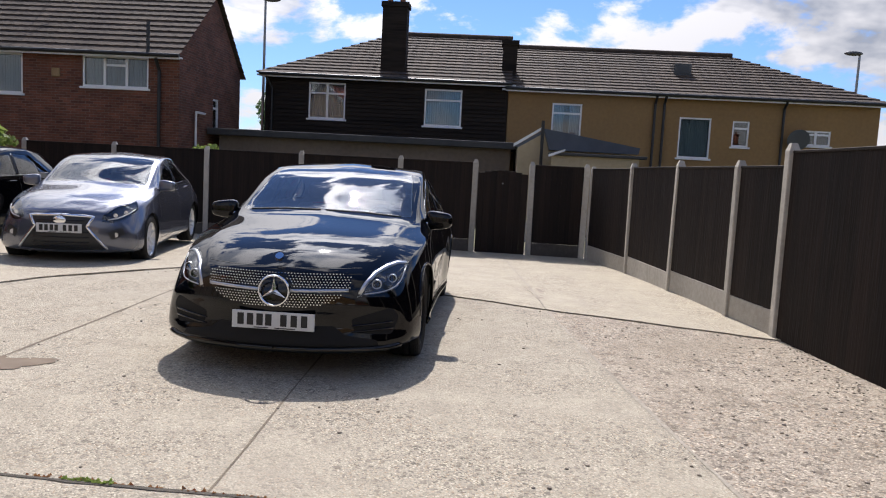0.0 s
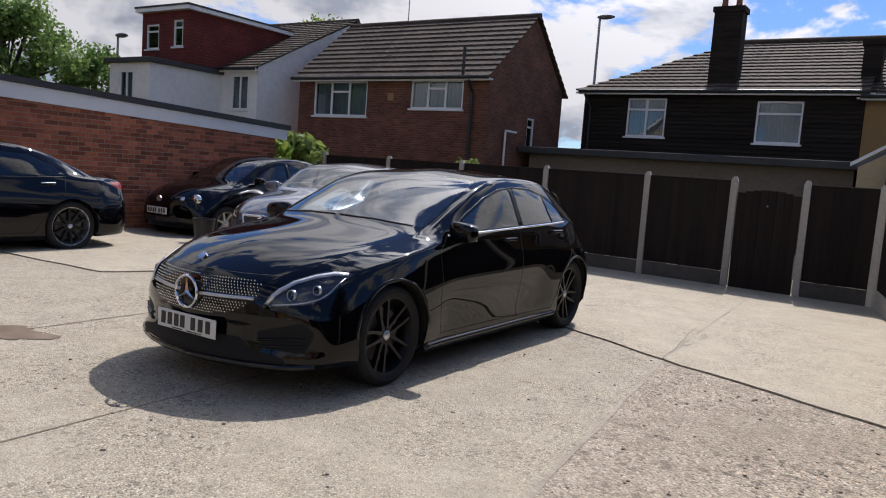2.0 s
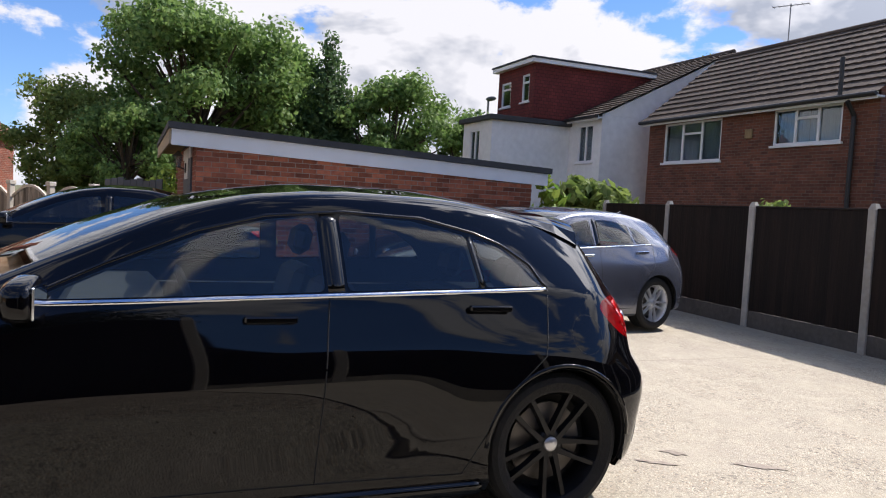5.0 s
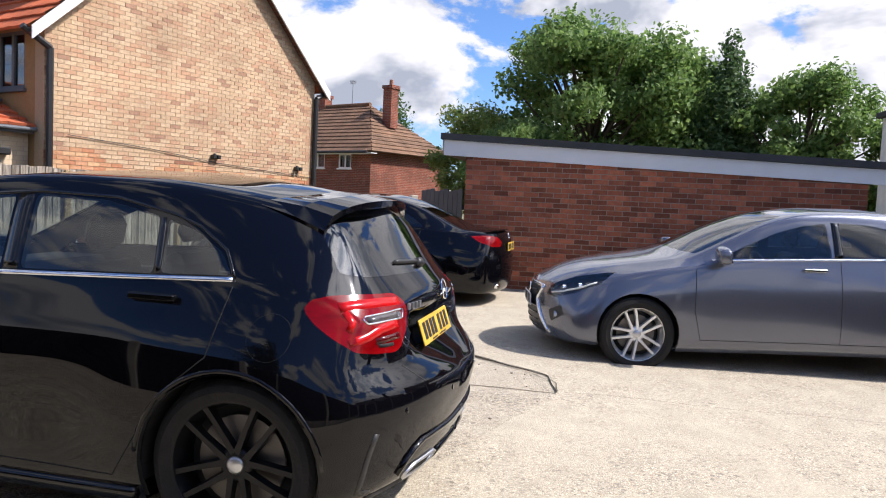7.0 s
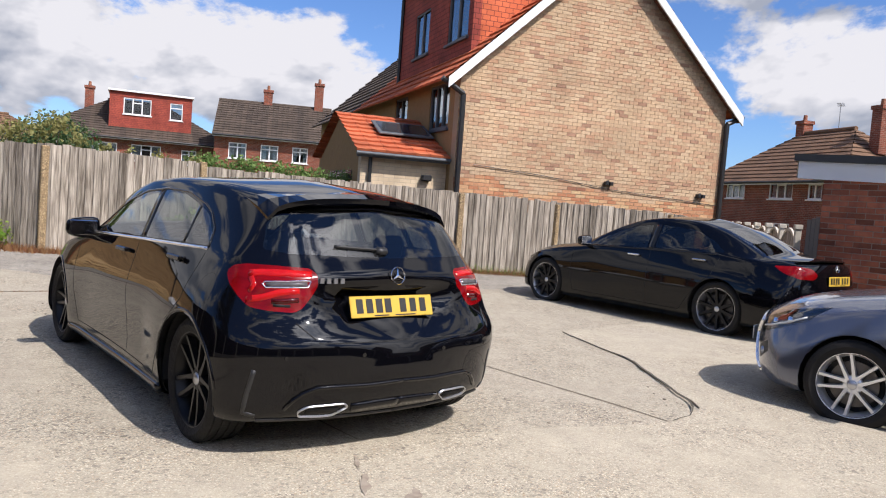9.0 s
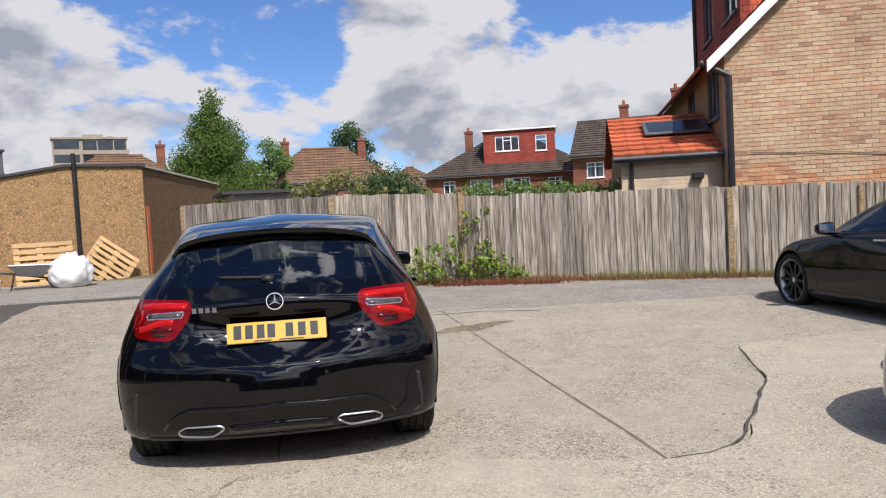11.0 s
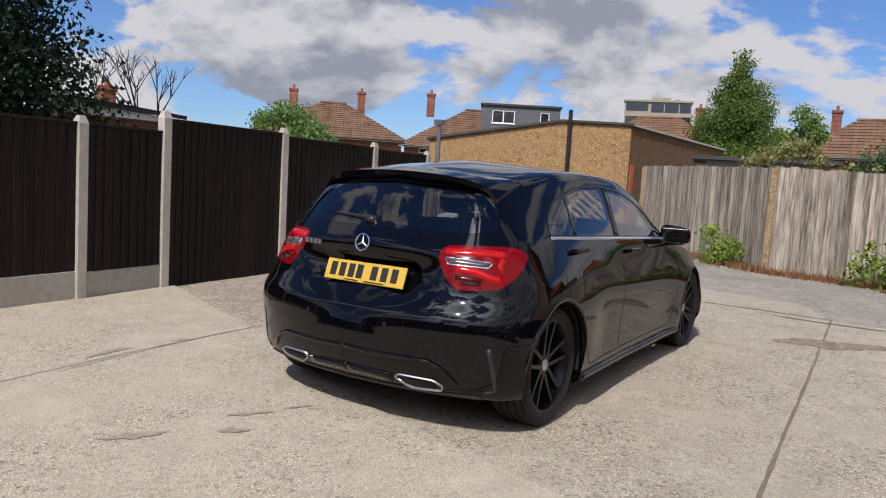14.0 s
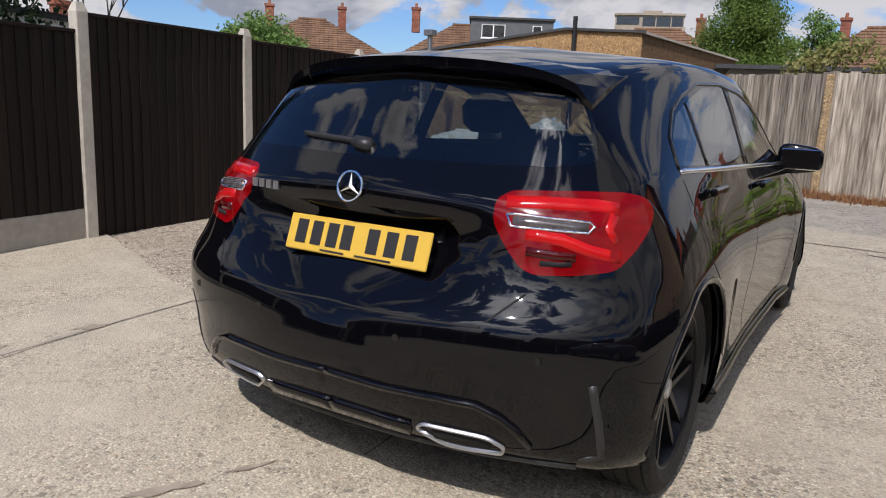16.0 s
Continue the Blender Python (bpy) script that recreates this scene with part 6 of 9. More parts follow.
def wheel(parent, x, y, R, rim, paint, spokes, lip=None, side=1, twin=True, width=0.215, turn=0.0):
    """A wheel whose outer face looks along +x (or -x): barrel, tyre, spokes, cap and brake disc."""
    o = pose(x, y, R, 0, 0, 0 if side > 0 else 180) @ pose(0, 0, 0, turn, 0, 0)
    h = width / 2
    wh = part("wheel", lathe([(rim * 0.97, -h * 0.9), (rim * 0.90, -h * 0.4), (rim * 0.88, 0.0), (rim * 0.92, h * 0.55), (rim * 0.985, h * 0.80), (rim * 1.0, h * 0.92), (rim * 1.035, h * 0.90)]), M[lip or paint], parent, m=o, smooth=True)
    tyre = [(rim * 0.98, -h * 0.95), (rim + (R - rim) * 0.5, -h * 1.06), (R - 0.018, -h * 0.98), (R - 0.003, -h * 0.82)]
    for i in range(4):
        c = -h * 0.62 + i * h * 0.41
        tyre += [(R, c - h * 0.15), (R, c + h * 0.13), (R - 0.007, c + h * 0.15), (R - 0.007, c + h * 0.22)]
    tyre += [(R - 0.003, h * 0.82), (R - 0.018, h * 0.98), (rim + (R - rim) * 0.5, h * 1.06), (rim * 1.03, h * 0.93), (rim * 0.98, h * 0.86)]
    part("tyre", lathe(tyre), M["rubber"], wh, smooth=False)
    bm = bmesh.new()
    for s in ((-1, 1) if twin else (0,)):
        w0, w1 = (0.018, 0.013) if twin else (0.030, 0.020)
        c0, c1 = s * 0.020, s * (rim * 0.20)
        r0, r1 = rim * 0.16, rim * 0.97
        v = []
        for r, c, w, xo, xi in ((r0, c0, w0, h * 0.62, h * 0.34), (rim * 0.6, c0 + (c1 - c0) * 0.6, w1, h * 0.70, h * 0.42), (r1, c1, w1 * 1.1, h * 0.80, h * 0.45)):
            v.append([bm.verts.new((xo, c - w * 0.7, r)), bm.verts.new((xo, c + w * 0.7, r)), bm.verts.new((xi, c + w, r)), bm.verts.new((xi, c - w, r))])
        for a, b in zip(v, v[1:]):
            for k in range(4):
                bm.faces.new((a[k], a[(k + 1) % 4], b[(k + 1) % 4], b[k]))
        bm.faces.new(v[0])
        bm.faces.new(v[-1][::-1])
    me = mesh_of(bm, "spoke", M[paint])
    for i in range(spokes):
        part("spoke", me, None, wh, m=pose(0, 0, 0, 360 * i / spokes, 0, 0))
    part("hub", lathe([(0.0, h * 0.60), (0.052, h * 0.62), (0.066, h * 0.52), (0.066, h * 0.2), (0, h * 0.2)], 24), M[paint], wh, smooth=True)
    part("centre_cap", lathe([(0.0, h * 0.70), (0.026, h * 0.69), (0.033, h * 0.64), (0.033, h * 0.5)], 20), M["satin"], wh, "silver centre cap", smooth=True)
    part("brake_disc", lathe([(0.06, h * 0.12), (rim * 0.72, h * 0.12), (rim * 0.72, -h * 0.02), (0.06, -h * 0.02)], 32), M["disc"], wh)
    part("backing", lathe([(0.0, -h * 0.1), (rim * 0.92, -h * 0.1)], 24), M["shut"], wh)
    return wh


def plate(parent, x, y, z, face, mat_name, w=0.52, h=0.111, tilt=0.0, bars=7, footer=True, bow=0.0):
    """Number plate with plain bars where the characters stand. face: -1 looks to -y."""
    o = pose(x, y, z, tilt, 0, 0 if face < 0 else 180)
    p = part("number_plate", boxes((-w / 2, w / 2, 0, 0.008, 0, h), bevel=0.003), M[mat_name], parent, "white plate with dark bars" if "white" in mat_name else "yellow plate with dark bars", o)
    xs = [-0.205, -0.145, -0.085, -0.03, 0.065, 0.130, 0.195]
    for c in xs[:bars]:
        part("character_bar", boxes((c * w / 0.52 - 0.02 * w / 0.52, c * w / 0.52 + 0.02 * w / 0.52, -0.002, 0.001, h * 0.20, h * 0.86)), M["ink"], p)
    if footer:
        part("footer_bar", boxes((-0.12, -0.03, -0.0015, 0.001, 0.006, 0.012), (0.01, 0.14, -0.0015, 0.001, 0.006, 0.012)), M["ink"], p)
    return p


def seats(parent, rows):
    """Front and rear seats, dash and steering wheel in dark trim."""
    for (x, y, back) in rows:
        bm = boxes((x - 0.24, x + 0.24, y - 0.28, y + 0.24, 0.30, 0.52), bevel=0.05)
        part("seat_cushion", bm, M["trim"], parent)
        part("seat_back", boxes((x - 0.23, x + 0.23, -0.06, 0.07, 0.0, back), bevel=0.045), M["trim"], parent, m=pose(0, y + 0.22, 0.48, -16, 0, 0))
        part("headrest", boxes((x - 0.115, x + 0.115, -0.045, 0.045, back + 0.04, back + 0.20), bevel=0.04), M["trim"], parent, m=pose(0, y + 0.22, 0.48, -12, 0, 0))


def steering(parent, x, y, z):
    bm = bmesh.new()
    n = 28
    R, r = 0.185, 0.016
    ring = []
    for i in range(n):
        a = 2 * math.pi * i / n
        ring.append([bm.verts.new(((R + r * math.cos(b)) * math.cos(a), r * math.sin(b), (R + r * math.cos(b)) * math.sin(a))) for b in (0, 1.57, 3.14, 4.71)])
    for i in range(n):
        a, b = ring[i], ring[(i + 1) % n]
        for k in range(4):
            bm.faces.new((a[k], a[(k + 1) % 4], b[(k + 1) % 4], b[k]))
    box(bm, -0.18, 0.18, -0.012, 0.012, -0.02, 0.02)
    box(bm, -0.06, 0.06, -0.02, 0.03, -0.06, 0.05, bevel=0.015)
    return part("steering_wheel", bm, M["trim"], parent, m=pose(x, y, z, 22, 0, 0), smooth=True)


def build_car(name, label, o, spec):
    """Cuts a half skin into panels, glass and lamps, mirrors it and hangs wheels and fittings on it."""
    car = thing(name, label, "car", o)
    bm = half_shell(spec)
    ly = bm.faces.layers.int.new("code")
    fr, re, R = spec["axles"][0], spec["axles"][1], spec["R"]
    bm.verts.index_update()
    bm.faces.index_update()
    tree, normal_at = skin_normals(bm)
    code, names = 1, {}

    def mark(nm, material, poly, proj, want=None, only=(0,)):
        nonlocal code
        stamp(bm, ly, poly, proj[0], proj[1], code, want, only)
        names[code] = (nm, material)
        code += 1
    for ya in (fr, re):
        stamp(bm, ly, circle(ya, R + 0.005, spec["arch"]), *SIDE, 99, lambda p: p.x > 0.5)
        stamp(bm, ly, [(ya - spec["arch"] + 0.02, -0.05), (ya + spec["arch"] - 0.02, -0.05), (ya + spec["arch"] - 0.02, R), (ya - spec["arch"] + 0.02, R)], *SIDE, 99, lambda p: p.x > 0.5)
    for f in bm.faces:
        c = f.calc_center_median()
        if c.x > 0.5 and f.normal.z < -0.7 and min(abs(c.y - fr), abs(c.y - re)) < spec["arch"]:
            f[ly] = 99
    for nm, material, poly, proj, want in spec["marks"]:
        mark(nm, material, poly, proj, want)
    bmesh.ops.delete(bm, geom=[f for f in bm.faces if f[ly] == 99], context="FACES")
    bm.normal_update()
    groups = {}
    for f in bm.faces:
        groups.setdefault(f[ly], []).append(f)
    bm.verts.index_update()
    nrm = {v.index: normal_at(v.co) for v in bm.verts}
    paint = M[spec["paint"]]
    made = {}

    def emit(nm, faces, material, sides, parent, inset=0.0, label=""):
        vs = list({v for f in faces for v in f.verts})
        idx = {v.index: i for i, v in enumerate(vs)}
        co = [v.co - nrm[v.index] * inset for v in vs]
        fl = [[idx[v.index] for v in f.verts] for f in faces]
        res = []
        for s in sides:
            pts, faces_, ns = [], [], []
            for sg in ([1, -1] if s == 0 else [s]):
                off = len(pts)
                pts += [(p.x * sg, p.y, p.z) for p in co]
                ns += [(nrm[v.index].x * sg, nrm[v.index].y, nrm[v.index].z) for v in vs]
                faces_ += [[off + k for k in (q if sg > 0 else q[::-1])] for q in fl]
            me = bpy.data.meshes.new(nm)
            me.from_pydata(pts, [], faces_)
            me.update()
            for pl in me.polygons:
                pl.use_smooth = True
            me.normals_split_custom_set_from_vertices(ns)
            me.materials.append(material)
            res.append(part(nm, me, None, parent, label))
        return res
    central = spec["central"]
    for cd, fs in groups.items():
        if cd == 99:
            continue
        nm, material = names.get(cd, ("body", None))
        mt = M[material] if material else paint
        sides = [0] if (cd == 0 or nm in central) else [1, -1]
        obs = emit(nm, fs, mt, sides, car)
        if nm in ("headlamp", "fog_lamp"):
            for ob, s in zip(obs, sides):
                emit("lamp_bowl", fs, M[spec.get("bowl", "lamp_grey")], [s], ob, 0.04)
        if nm in ("body", "front_door", "rear_door", "roof", "tailgate"):
            emit("cabin_lining", fs, M["trim"], sides, car, 0.02)
        made[nm] = obs
    spec["tree"] = tree
    # floor pan, arch liners
    part("underbody", boxes((-0.62, 0.62, fr + 0.05, re - 0.05, 0.19, 0.26), (-0.55, 0.55, fr - 0.6, fr + 0.1, 0.22, 0.30), (-0.55, 0.55, re - 0.1, re + 0.55, 0.26, 0.32)), M["shut"], car)
    for ya in (fr, re):
        for s in (1, -1):
            bm2 = bmesh.new()
            n = 20
            a0 = -0.25
            prev = None
            ring = []
            for i in range(n + 1):
                a = a0 + (math.pi - 2 * a0) * i / n
                c, z = ya + (spec["arch"] + 0.004) * math.cos(a), R + 0.005 + (spec["arch"] + 0.004) * math.sin(a)
                cur = (bm2.verts.new((s * 0.50, c, z)), bm2.verts.new((s * (spec["archx"]), c, z)))
                if prev:
                    bm2.faces.new((prev[0], cur[0], cur[1], prev[1]))
                prev = cur
                ring.append(cur[0])
            bm2.faces.new(ring)
            part("arch_liner", bm2, M["shut"], car)
            wheel(car, s * spec["track"], ya, R, spec["rim"], spec["rim_paint"], spec["spokes"], spec.get("lip"), s, spec.get("twin", True), turn=(17 if ya < 0 else 41) * (1 if s > 0 else 1.7))
    if spec.get("seats"):
        seats(car, spec["seats"])
        part("dashboard", boxes((-0.66, 0.66, spec["dash"], spec["dash"] + 0.42, 0.55, 0.90), bevel=0.06), M["trim"], car)
        steering(car, 0.36, spec["dash"] + 0.52, 0.84)
        part("parcel_shelf", boxes((-0.55, 0.55, spec["shelf"][0], spec["shelf"][1], 0.84, 0.87)), M["trim"], car)
        part("door_card", boxes((0.66, 0.72, -0.7, 1.2, 0.3, 0.84)), M["trim"], car)
        part("door_card", boxes((-0.72, -0.66, -0.7, 1.2, 0.3, 0.84)), M["trim"], car)
    return car, tree


def lay(car, tree, nm, pts, D, w, h, material, both=True, label="", step=0.03, closed=False, parent=None):
    """A ribbon on the skin, and its mirror."""
    bm = ribbon(tree, along(pts, step, closed), D, w, h)
    if not bm.verts:
        bm.free()
        return
    me = mesh_of(bm, nm, M[material], True)
    part(nm, me, None, parent or car, label)
    if both:
        part(nm, me, None, parent or car, label, Matrix.Diagonal((-1, 1, 1, 1)))


def door_mirror(car, x, y, z, paint, s, glass_mat="chrome", size=1.0):
    bm = bmesh.new()
    r = bmesh.ops.create_cube(bm, size=1)
    bmesh.ops.subdivide_edges(bm, edges=bm.edges[:], cuts=5, use_grid_fill=True)
    for v in bm.verts:
        c = v.co * 2
        k = (abs(c.x) ** 4 + abs(c.y) ** 4 + abs(c.z) ** 4) ** 0.25
        q = c / k
        v.co = Vector((q.x * 0.108 * size, q.y * 0.065 * size * (1.0 if q.y < 0 else 0.55) - 0.02 * q.x * s * 0, q.z * 0.072 * size * (1 - 0.18 * q.x * s)))
    sh = part("door_mirror", bm, M[paint], car, m=pose(s * x, y, z, 0, 0, -6 * s), smooth=True)
    part("mirror_glass", boxes((-0.090 * size, 0.090 * size, 0.030 * size, 0.040 * size, -0.052 * size, 0.052 * size), bevel=0.004), M[glass_mat], sh)
    part("mirror_stalk", boxes((-0.115 * s - 0.05, -0.115 * s + 0.05, -0.035, 0.03, -0.085, -0.045), bevel=0.012), M["gloss_black"], sh)
    return sh


def handle(car, tree, y, z, s, material):
    loc, n, _, _ = tree.ray_cast(Vector((3, y, z)), Vector((-1, 0, 0)))
    if loc is None:
        return
    bm = boxes((loc.x + 0.012, loc.x + 0.034, -0.095, 0.095, -0.013, 0.013), (loc.x - 0.02, loc.x + 0.013, -0.09, -0.07, -0.01, 0.01), (loc.x - 0.02, loc.x + 0.013, 0.07, 0.09, -0.01, 0.01), bevel=0.006)
    if s < 0:
        bmesh.ops.scale(bm, verts=bm.verts[:], vec=(-1, 1, 1))
    part("door_handle", bm, M[material], car, m=pose(0, y, z))


# black hatchback in the middle of the yard: nose towards -y
def right_of(p):
    return p.x > 0.35


A_SPEC = dict(
    paint="black_paint", ends=(-2.165, 1.975), axles=(-1.35, 1.35), R=0.319, rim=0.238, arch=0.342, archx=0.862, track=0.744, rim_paint="black_alloy", spokes=5, rake_z=(0.42, 0.50),
    dash=-0.62, shelf=(1.15, 1.75), seats=[(0.36, 0.12, 0.52), (-0.36, 0.12, 0.52), (0.34, 1.0, 0.42), (-0.34, 1.0, 0.42)],
    central=("windscreen", "rear_window", "grille", "lower_intake", "bonnet", "roof", "tailgate", "front_bumper", "rear_bumper", "rear_valance"),
    curves=dict(
        ztop=[(-2.17, 0.70), (-2.0, 0.785), (-1.6, 0.885), (-1.2, 0.950), (-1.05, 0.975), (-0.95, 1.005), (-0.5, 1.195), (-0.15, 1.310), (0.1, 1.357), (0.4, 1.388), (0.8, 1.390), (1.2, 1.358), (1.55, 1.300), (1.64, 1.270), (1.80, 1.115), (1.93, 0.985), (1.98, 0.945)],
        zrail=[(-2.17, 0.66), (-2.0, 0.735), (-1.6, 0.835), (-1.2, 0.895), (-1.05, 0.920), (-0.95, 0.950), (-0.6, 1.090), (-0.2, 1.250), (0.1, 1.312), (0.5, 1.330), (0.9, 1.320), (1.2, 1.285), (1.5, 1.220), (1.64, 1.170), (1.8, 1.05), (1.93, 0.940), (1.98, 0.88)],
        xrail=[(-2.17, 0.52), (-1.9, 0.62), (-1.4, 0.67), (-1.05, 0.705), (-0.9, 0.710), (-0.5, 0.702), (-0.1, 0.676), (0.4, 0.642), (0.9, 0.613), (1.3, 0.578), (1.64, 0.545), (1.93, 0.60), (1.98, 0.62)],
        xbelt=[(-2.17, 0.64), (-2.0, 0.75), (-1.7, 0.81), (-1.35, 0.84), (-0.8, 0.835), (0.0, 0.815), (0.8, 0.80), (1.3, 0.78), (1.66, 0.755), (1.98, 0.70)],
        zbelt=[(-2.17, 0.62), (-2.0, 0.68), (-1.6, 0.78), (-1.1, 0.860), (-0.6, 0.905), (0.0, 0.93), (0.6, 0.955), (1.3, 0.975), (1.66, 0.965), (1.98, 0.86)],
        xmid=[(-2.17, 0.785), (-2.0, 0.85), (-1.7, 0.885), (-1.35, 0.892), (-0.6, 0.872), (0.6, 0.876), (1.35, 0.899), (1.7, 0.898), (1.98, 0.835)],
        zmid=[(-2.17, 0.42), (-1.35, 0.58), (0.0, 0.60), (1.35, 0.66), (1.98, 0.60)],
        xbot=[(-2.17, 0.815), (-1.9, 0.87), (-1.35, 0.868), (0.0, 0.85), (1.35, 0.884), (1.7, 0.889), (1.9, 0.862), (1.98, 0.81)],
        zbot=[(-2.17, 0.18), (-1.8, 0.155), (-1.0, 0.142), (1.0, 0.148), (1.6, 0.172), (1.98, 0.195)],
        bow=[(-2.17, 0.31), (-1.6, 0.22), (-0.95, 0.16), (0.0, 0.08), (0.6, 0.0), (1.3, -0.06), (1.98, -0.21)],
        rake=[(-2.17, 0.07), (-1.7, 0.0), (1.6, 0.0), (1.98, -0.03)]),
)
A_TAIL = curve_of([(0.18, 0.0), (0.26, 0.030), (0.33, 0.036), (0.38, 0.036), (0.43, 0.044), (0.52, 0.066), (0.59, 0.062), (0.655, 0.015), (0.70, -0.012), (0.85, -0.010), (0.90, 0.0), (1.4, 0.0)])
A_NOSE = curve_of([(0.15, -0.02), (0.20, -0.060), (0.25, -0.040), (0.30, 0.012), (0.40, 0.012), (0.46, -0.004), (0.62, 0.0), (0.70, 0.0), (1.4, 0.0)])
A_FLANK = curve_of([(0.15, 0.004), (0.22, -0.010), (0.30, -0.030), (0.42, -0.024), (0.56, -0.006), (0.68, 0.006), (0.80, 0.0), (1.4, 0.0)])


def ease(t):
    t = min(max(t, 0.0), 1.0)
    return t * t * (3 - 2 * t)


def a_warp(p):
    """Bumper shelf and plate recess at the tail, lip at the nose, hollow along the doors."""
    x, y, z = p
    k = ease((y - 1.55) / 0.30)
    if k > 0:
        y += k * A_TAIL(z)
        y -= k * 0.125 * ease((0.45 - abs(x)) / 0.15) * ease((z - 0.635) / 0.075) * ease((0.885 - z) / 0.07)
        y -= 0.048 * ease((y - 1.5) / 0.4)
    k = ease((-1.75 - y) / 0.25)
    if k > 0:
        y += k * A_NOSE(z)
    k = ease((1.0 - abs(y + 0.05)) / 0.35) * ease((x - 0.6) / 0.15)
    if k > 0:
        x += k * A_FLANK(z - 0.06 * y)
    return Vector((x, y, z))


A_SPEC["warp"], A_SPEC["bow_pow"], A_SPEC["bow_front"] = a_warp, 2.4, 2.0
A_FRONT_WIN = rounded([(-0.64, 0.941), (0.335, 0.972), (0.310, 1.255), (0.12, 1.232), (-0.12, 1.168), (-0.40, 1.052)], 0.025)
A_REAR_WIN = rounded([(0.425, 0.975), (0.985, 0.990), (0.945, 1.200), (0.70, 1.250), (0.400, 1.262)], 0.025)
A_QUARTER = rounded([(1.015, 0.992), (1.290, 1.000), (1.23, 1.075), (1.11, 1.150), (0.982, 1.190)], 0.02)
A_SPEC["marks"] = [
    ("side_window", "car_glass", A_FRONT_WIN, SIDE, right_of),
    ("rear_side_window", "tint_glass", A_REAR_WIN, SIDE, right_of),
    ("quarter_window", "tint_glass", A_QUARTER, SIDE, right_of),
    ("tail_lamp", "red_lens", rounded([(0.322, 0.900), (0.355, 0.934), (0.42, 0.946), (0.55, 0.947), (0.72, 0.940), (0.765, 0.912), (0.772, 0.86), (0.742, 0.80), (0.705, 0.748), (0.67, 0.732), (0.56, 0.738), (0.465, 0.752), (0.395, 0.80), (0.345, 0.85)], 0.02), REAR_CORNER, None),
    ("headlamp", "clear_lens", rounded([(-0.868, 0.528), (-0.835, 0.585), (-0.798, 0.630), (-0.718, 0.682), (-0.588, 0.724), (-0.484, 0.743), (-0.375, 0.728), (-0.436, 0.672), (-0.502, 0.602), (-0.560, 0.573), (-0.640, 0.556), (-0.813, 0.538)], 0.015), FRONT_CORNER, None),
    ("grille", "gloss_black", [(0.0, 0.684), (0.40, 0.670), (0.472, 0.648), (0.464, 0.598), (0.42, 0.538), (0.31, 0.484), (0.16, 0.462), (0.0, 0.455), (-0.01, 0.55)], FRONT, None),
    # intakes near black: the shade under the nose is put into their colour
    ("lower_intake", "shut", [(0.0, 0.345), (0.36, 0.345), (0.43, 0.29), (0.62, 0.255), (0.64, 0.22), (0.0, 0.22), (-0.01, 0.27)], FRONT, None),
    ("side_intake", "shut", rounded([(0.46, 0.39), (0.70, 0.46), (0.75, 0.40), (0.71, 0.28), (0.49, 0.30)], 0.03), FRONT, None),
    ("windscreen", "car_glass", rounded([(-0.02, 1.010), (0.675, 0.972), (0.652, 1.08), (0.612, 1.235), (0.585, 1.300), (-0.02, 1.346)], 0.02), FRONT, lambda p: -1.2 < p.y < 0.3),
    ("rear_window", "privacy_glass", rounded([(-0.02, 0.995), (0.54, 1.003), (0.64, 1.018), (0.59, 1.13), (0.53, 1.215), (-0.02, 1.240)], 0.02), REAR, lambda p: p.y > 1.45),
    ("front_door", None, rounded([(-0.86, 0.50), (-0.80, 0.26), (0.31, 0.26), (0.365, 1.275), (0.10, 1.25), (-0.44, 1.06), (-0.70, 0.940), (-0.84, 0.87)], 0.03), SIDE, right_of),
    ("rear_door", None, rounded([(0.315, 0.26), (0.90, 0.26), (1.0, 0.42), (1.12, 0.60), (1.26, 0.72), (1.31, 0.99), (1.24, 1.095), (1.0, 1.215), (0.74, 1.264), (0.370, 1.276)], 0.03), SIDE, right_of),
    ("bonnet", None, [(-2.3, 0.70), (-2.05, 0.70), (-1.72, 0.775), (-1.2, 0.878), (-0.90, 0.925), (-0.80, 0.96), (-0.80, 1.02), (-2.3, 1.02)], SIDE, lambda p: p.y < -0.75 and p.x < 0.75),
    ("front_bumper", None, [(-2.5, 0.05), (-1.66, 0.05), (-1.66, 0.66), (-2.5, 0.72)], SIDE, None),
    ("tailgate", None, [(0.0, 0.60), (0.47, 0.60), (0.56, 0.70), (0.60, 0.95), (0.65, 1.02), (0.60, 1.14), (0.54, 1.23), (-0.01, 1.262)], REAR, lambda p: p.y > 1.5),
    ("rear_bumper", None, [(1.72, 0.05), (2.5, 0.05), (2.5, 0.66), (1.72, 0.69)], SIDE, None),
    ("roof", None, [(-0.25, 1.318), (0.5, 1.338), (1.2, 1.30), (1.70, 1.235), (1.70, 1.5), (-0.25, 1.5)], SIDE, lambda p: p.x < 0.62),
]


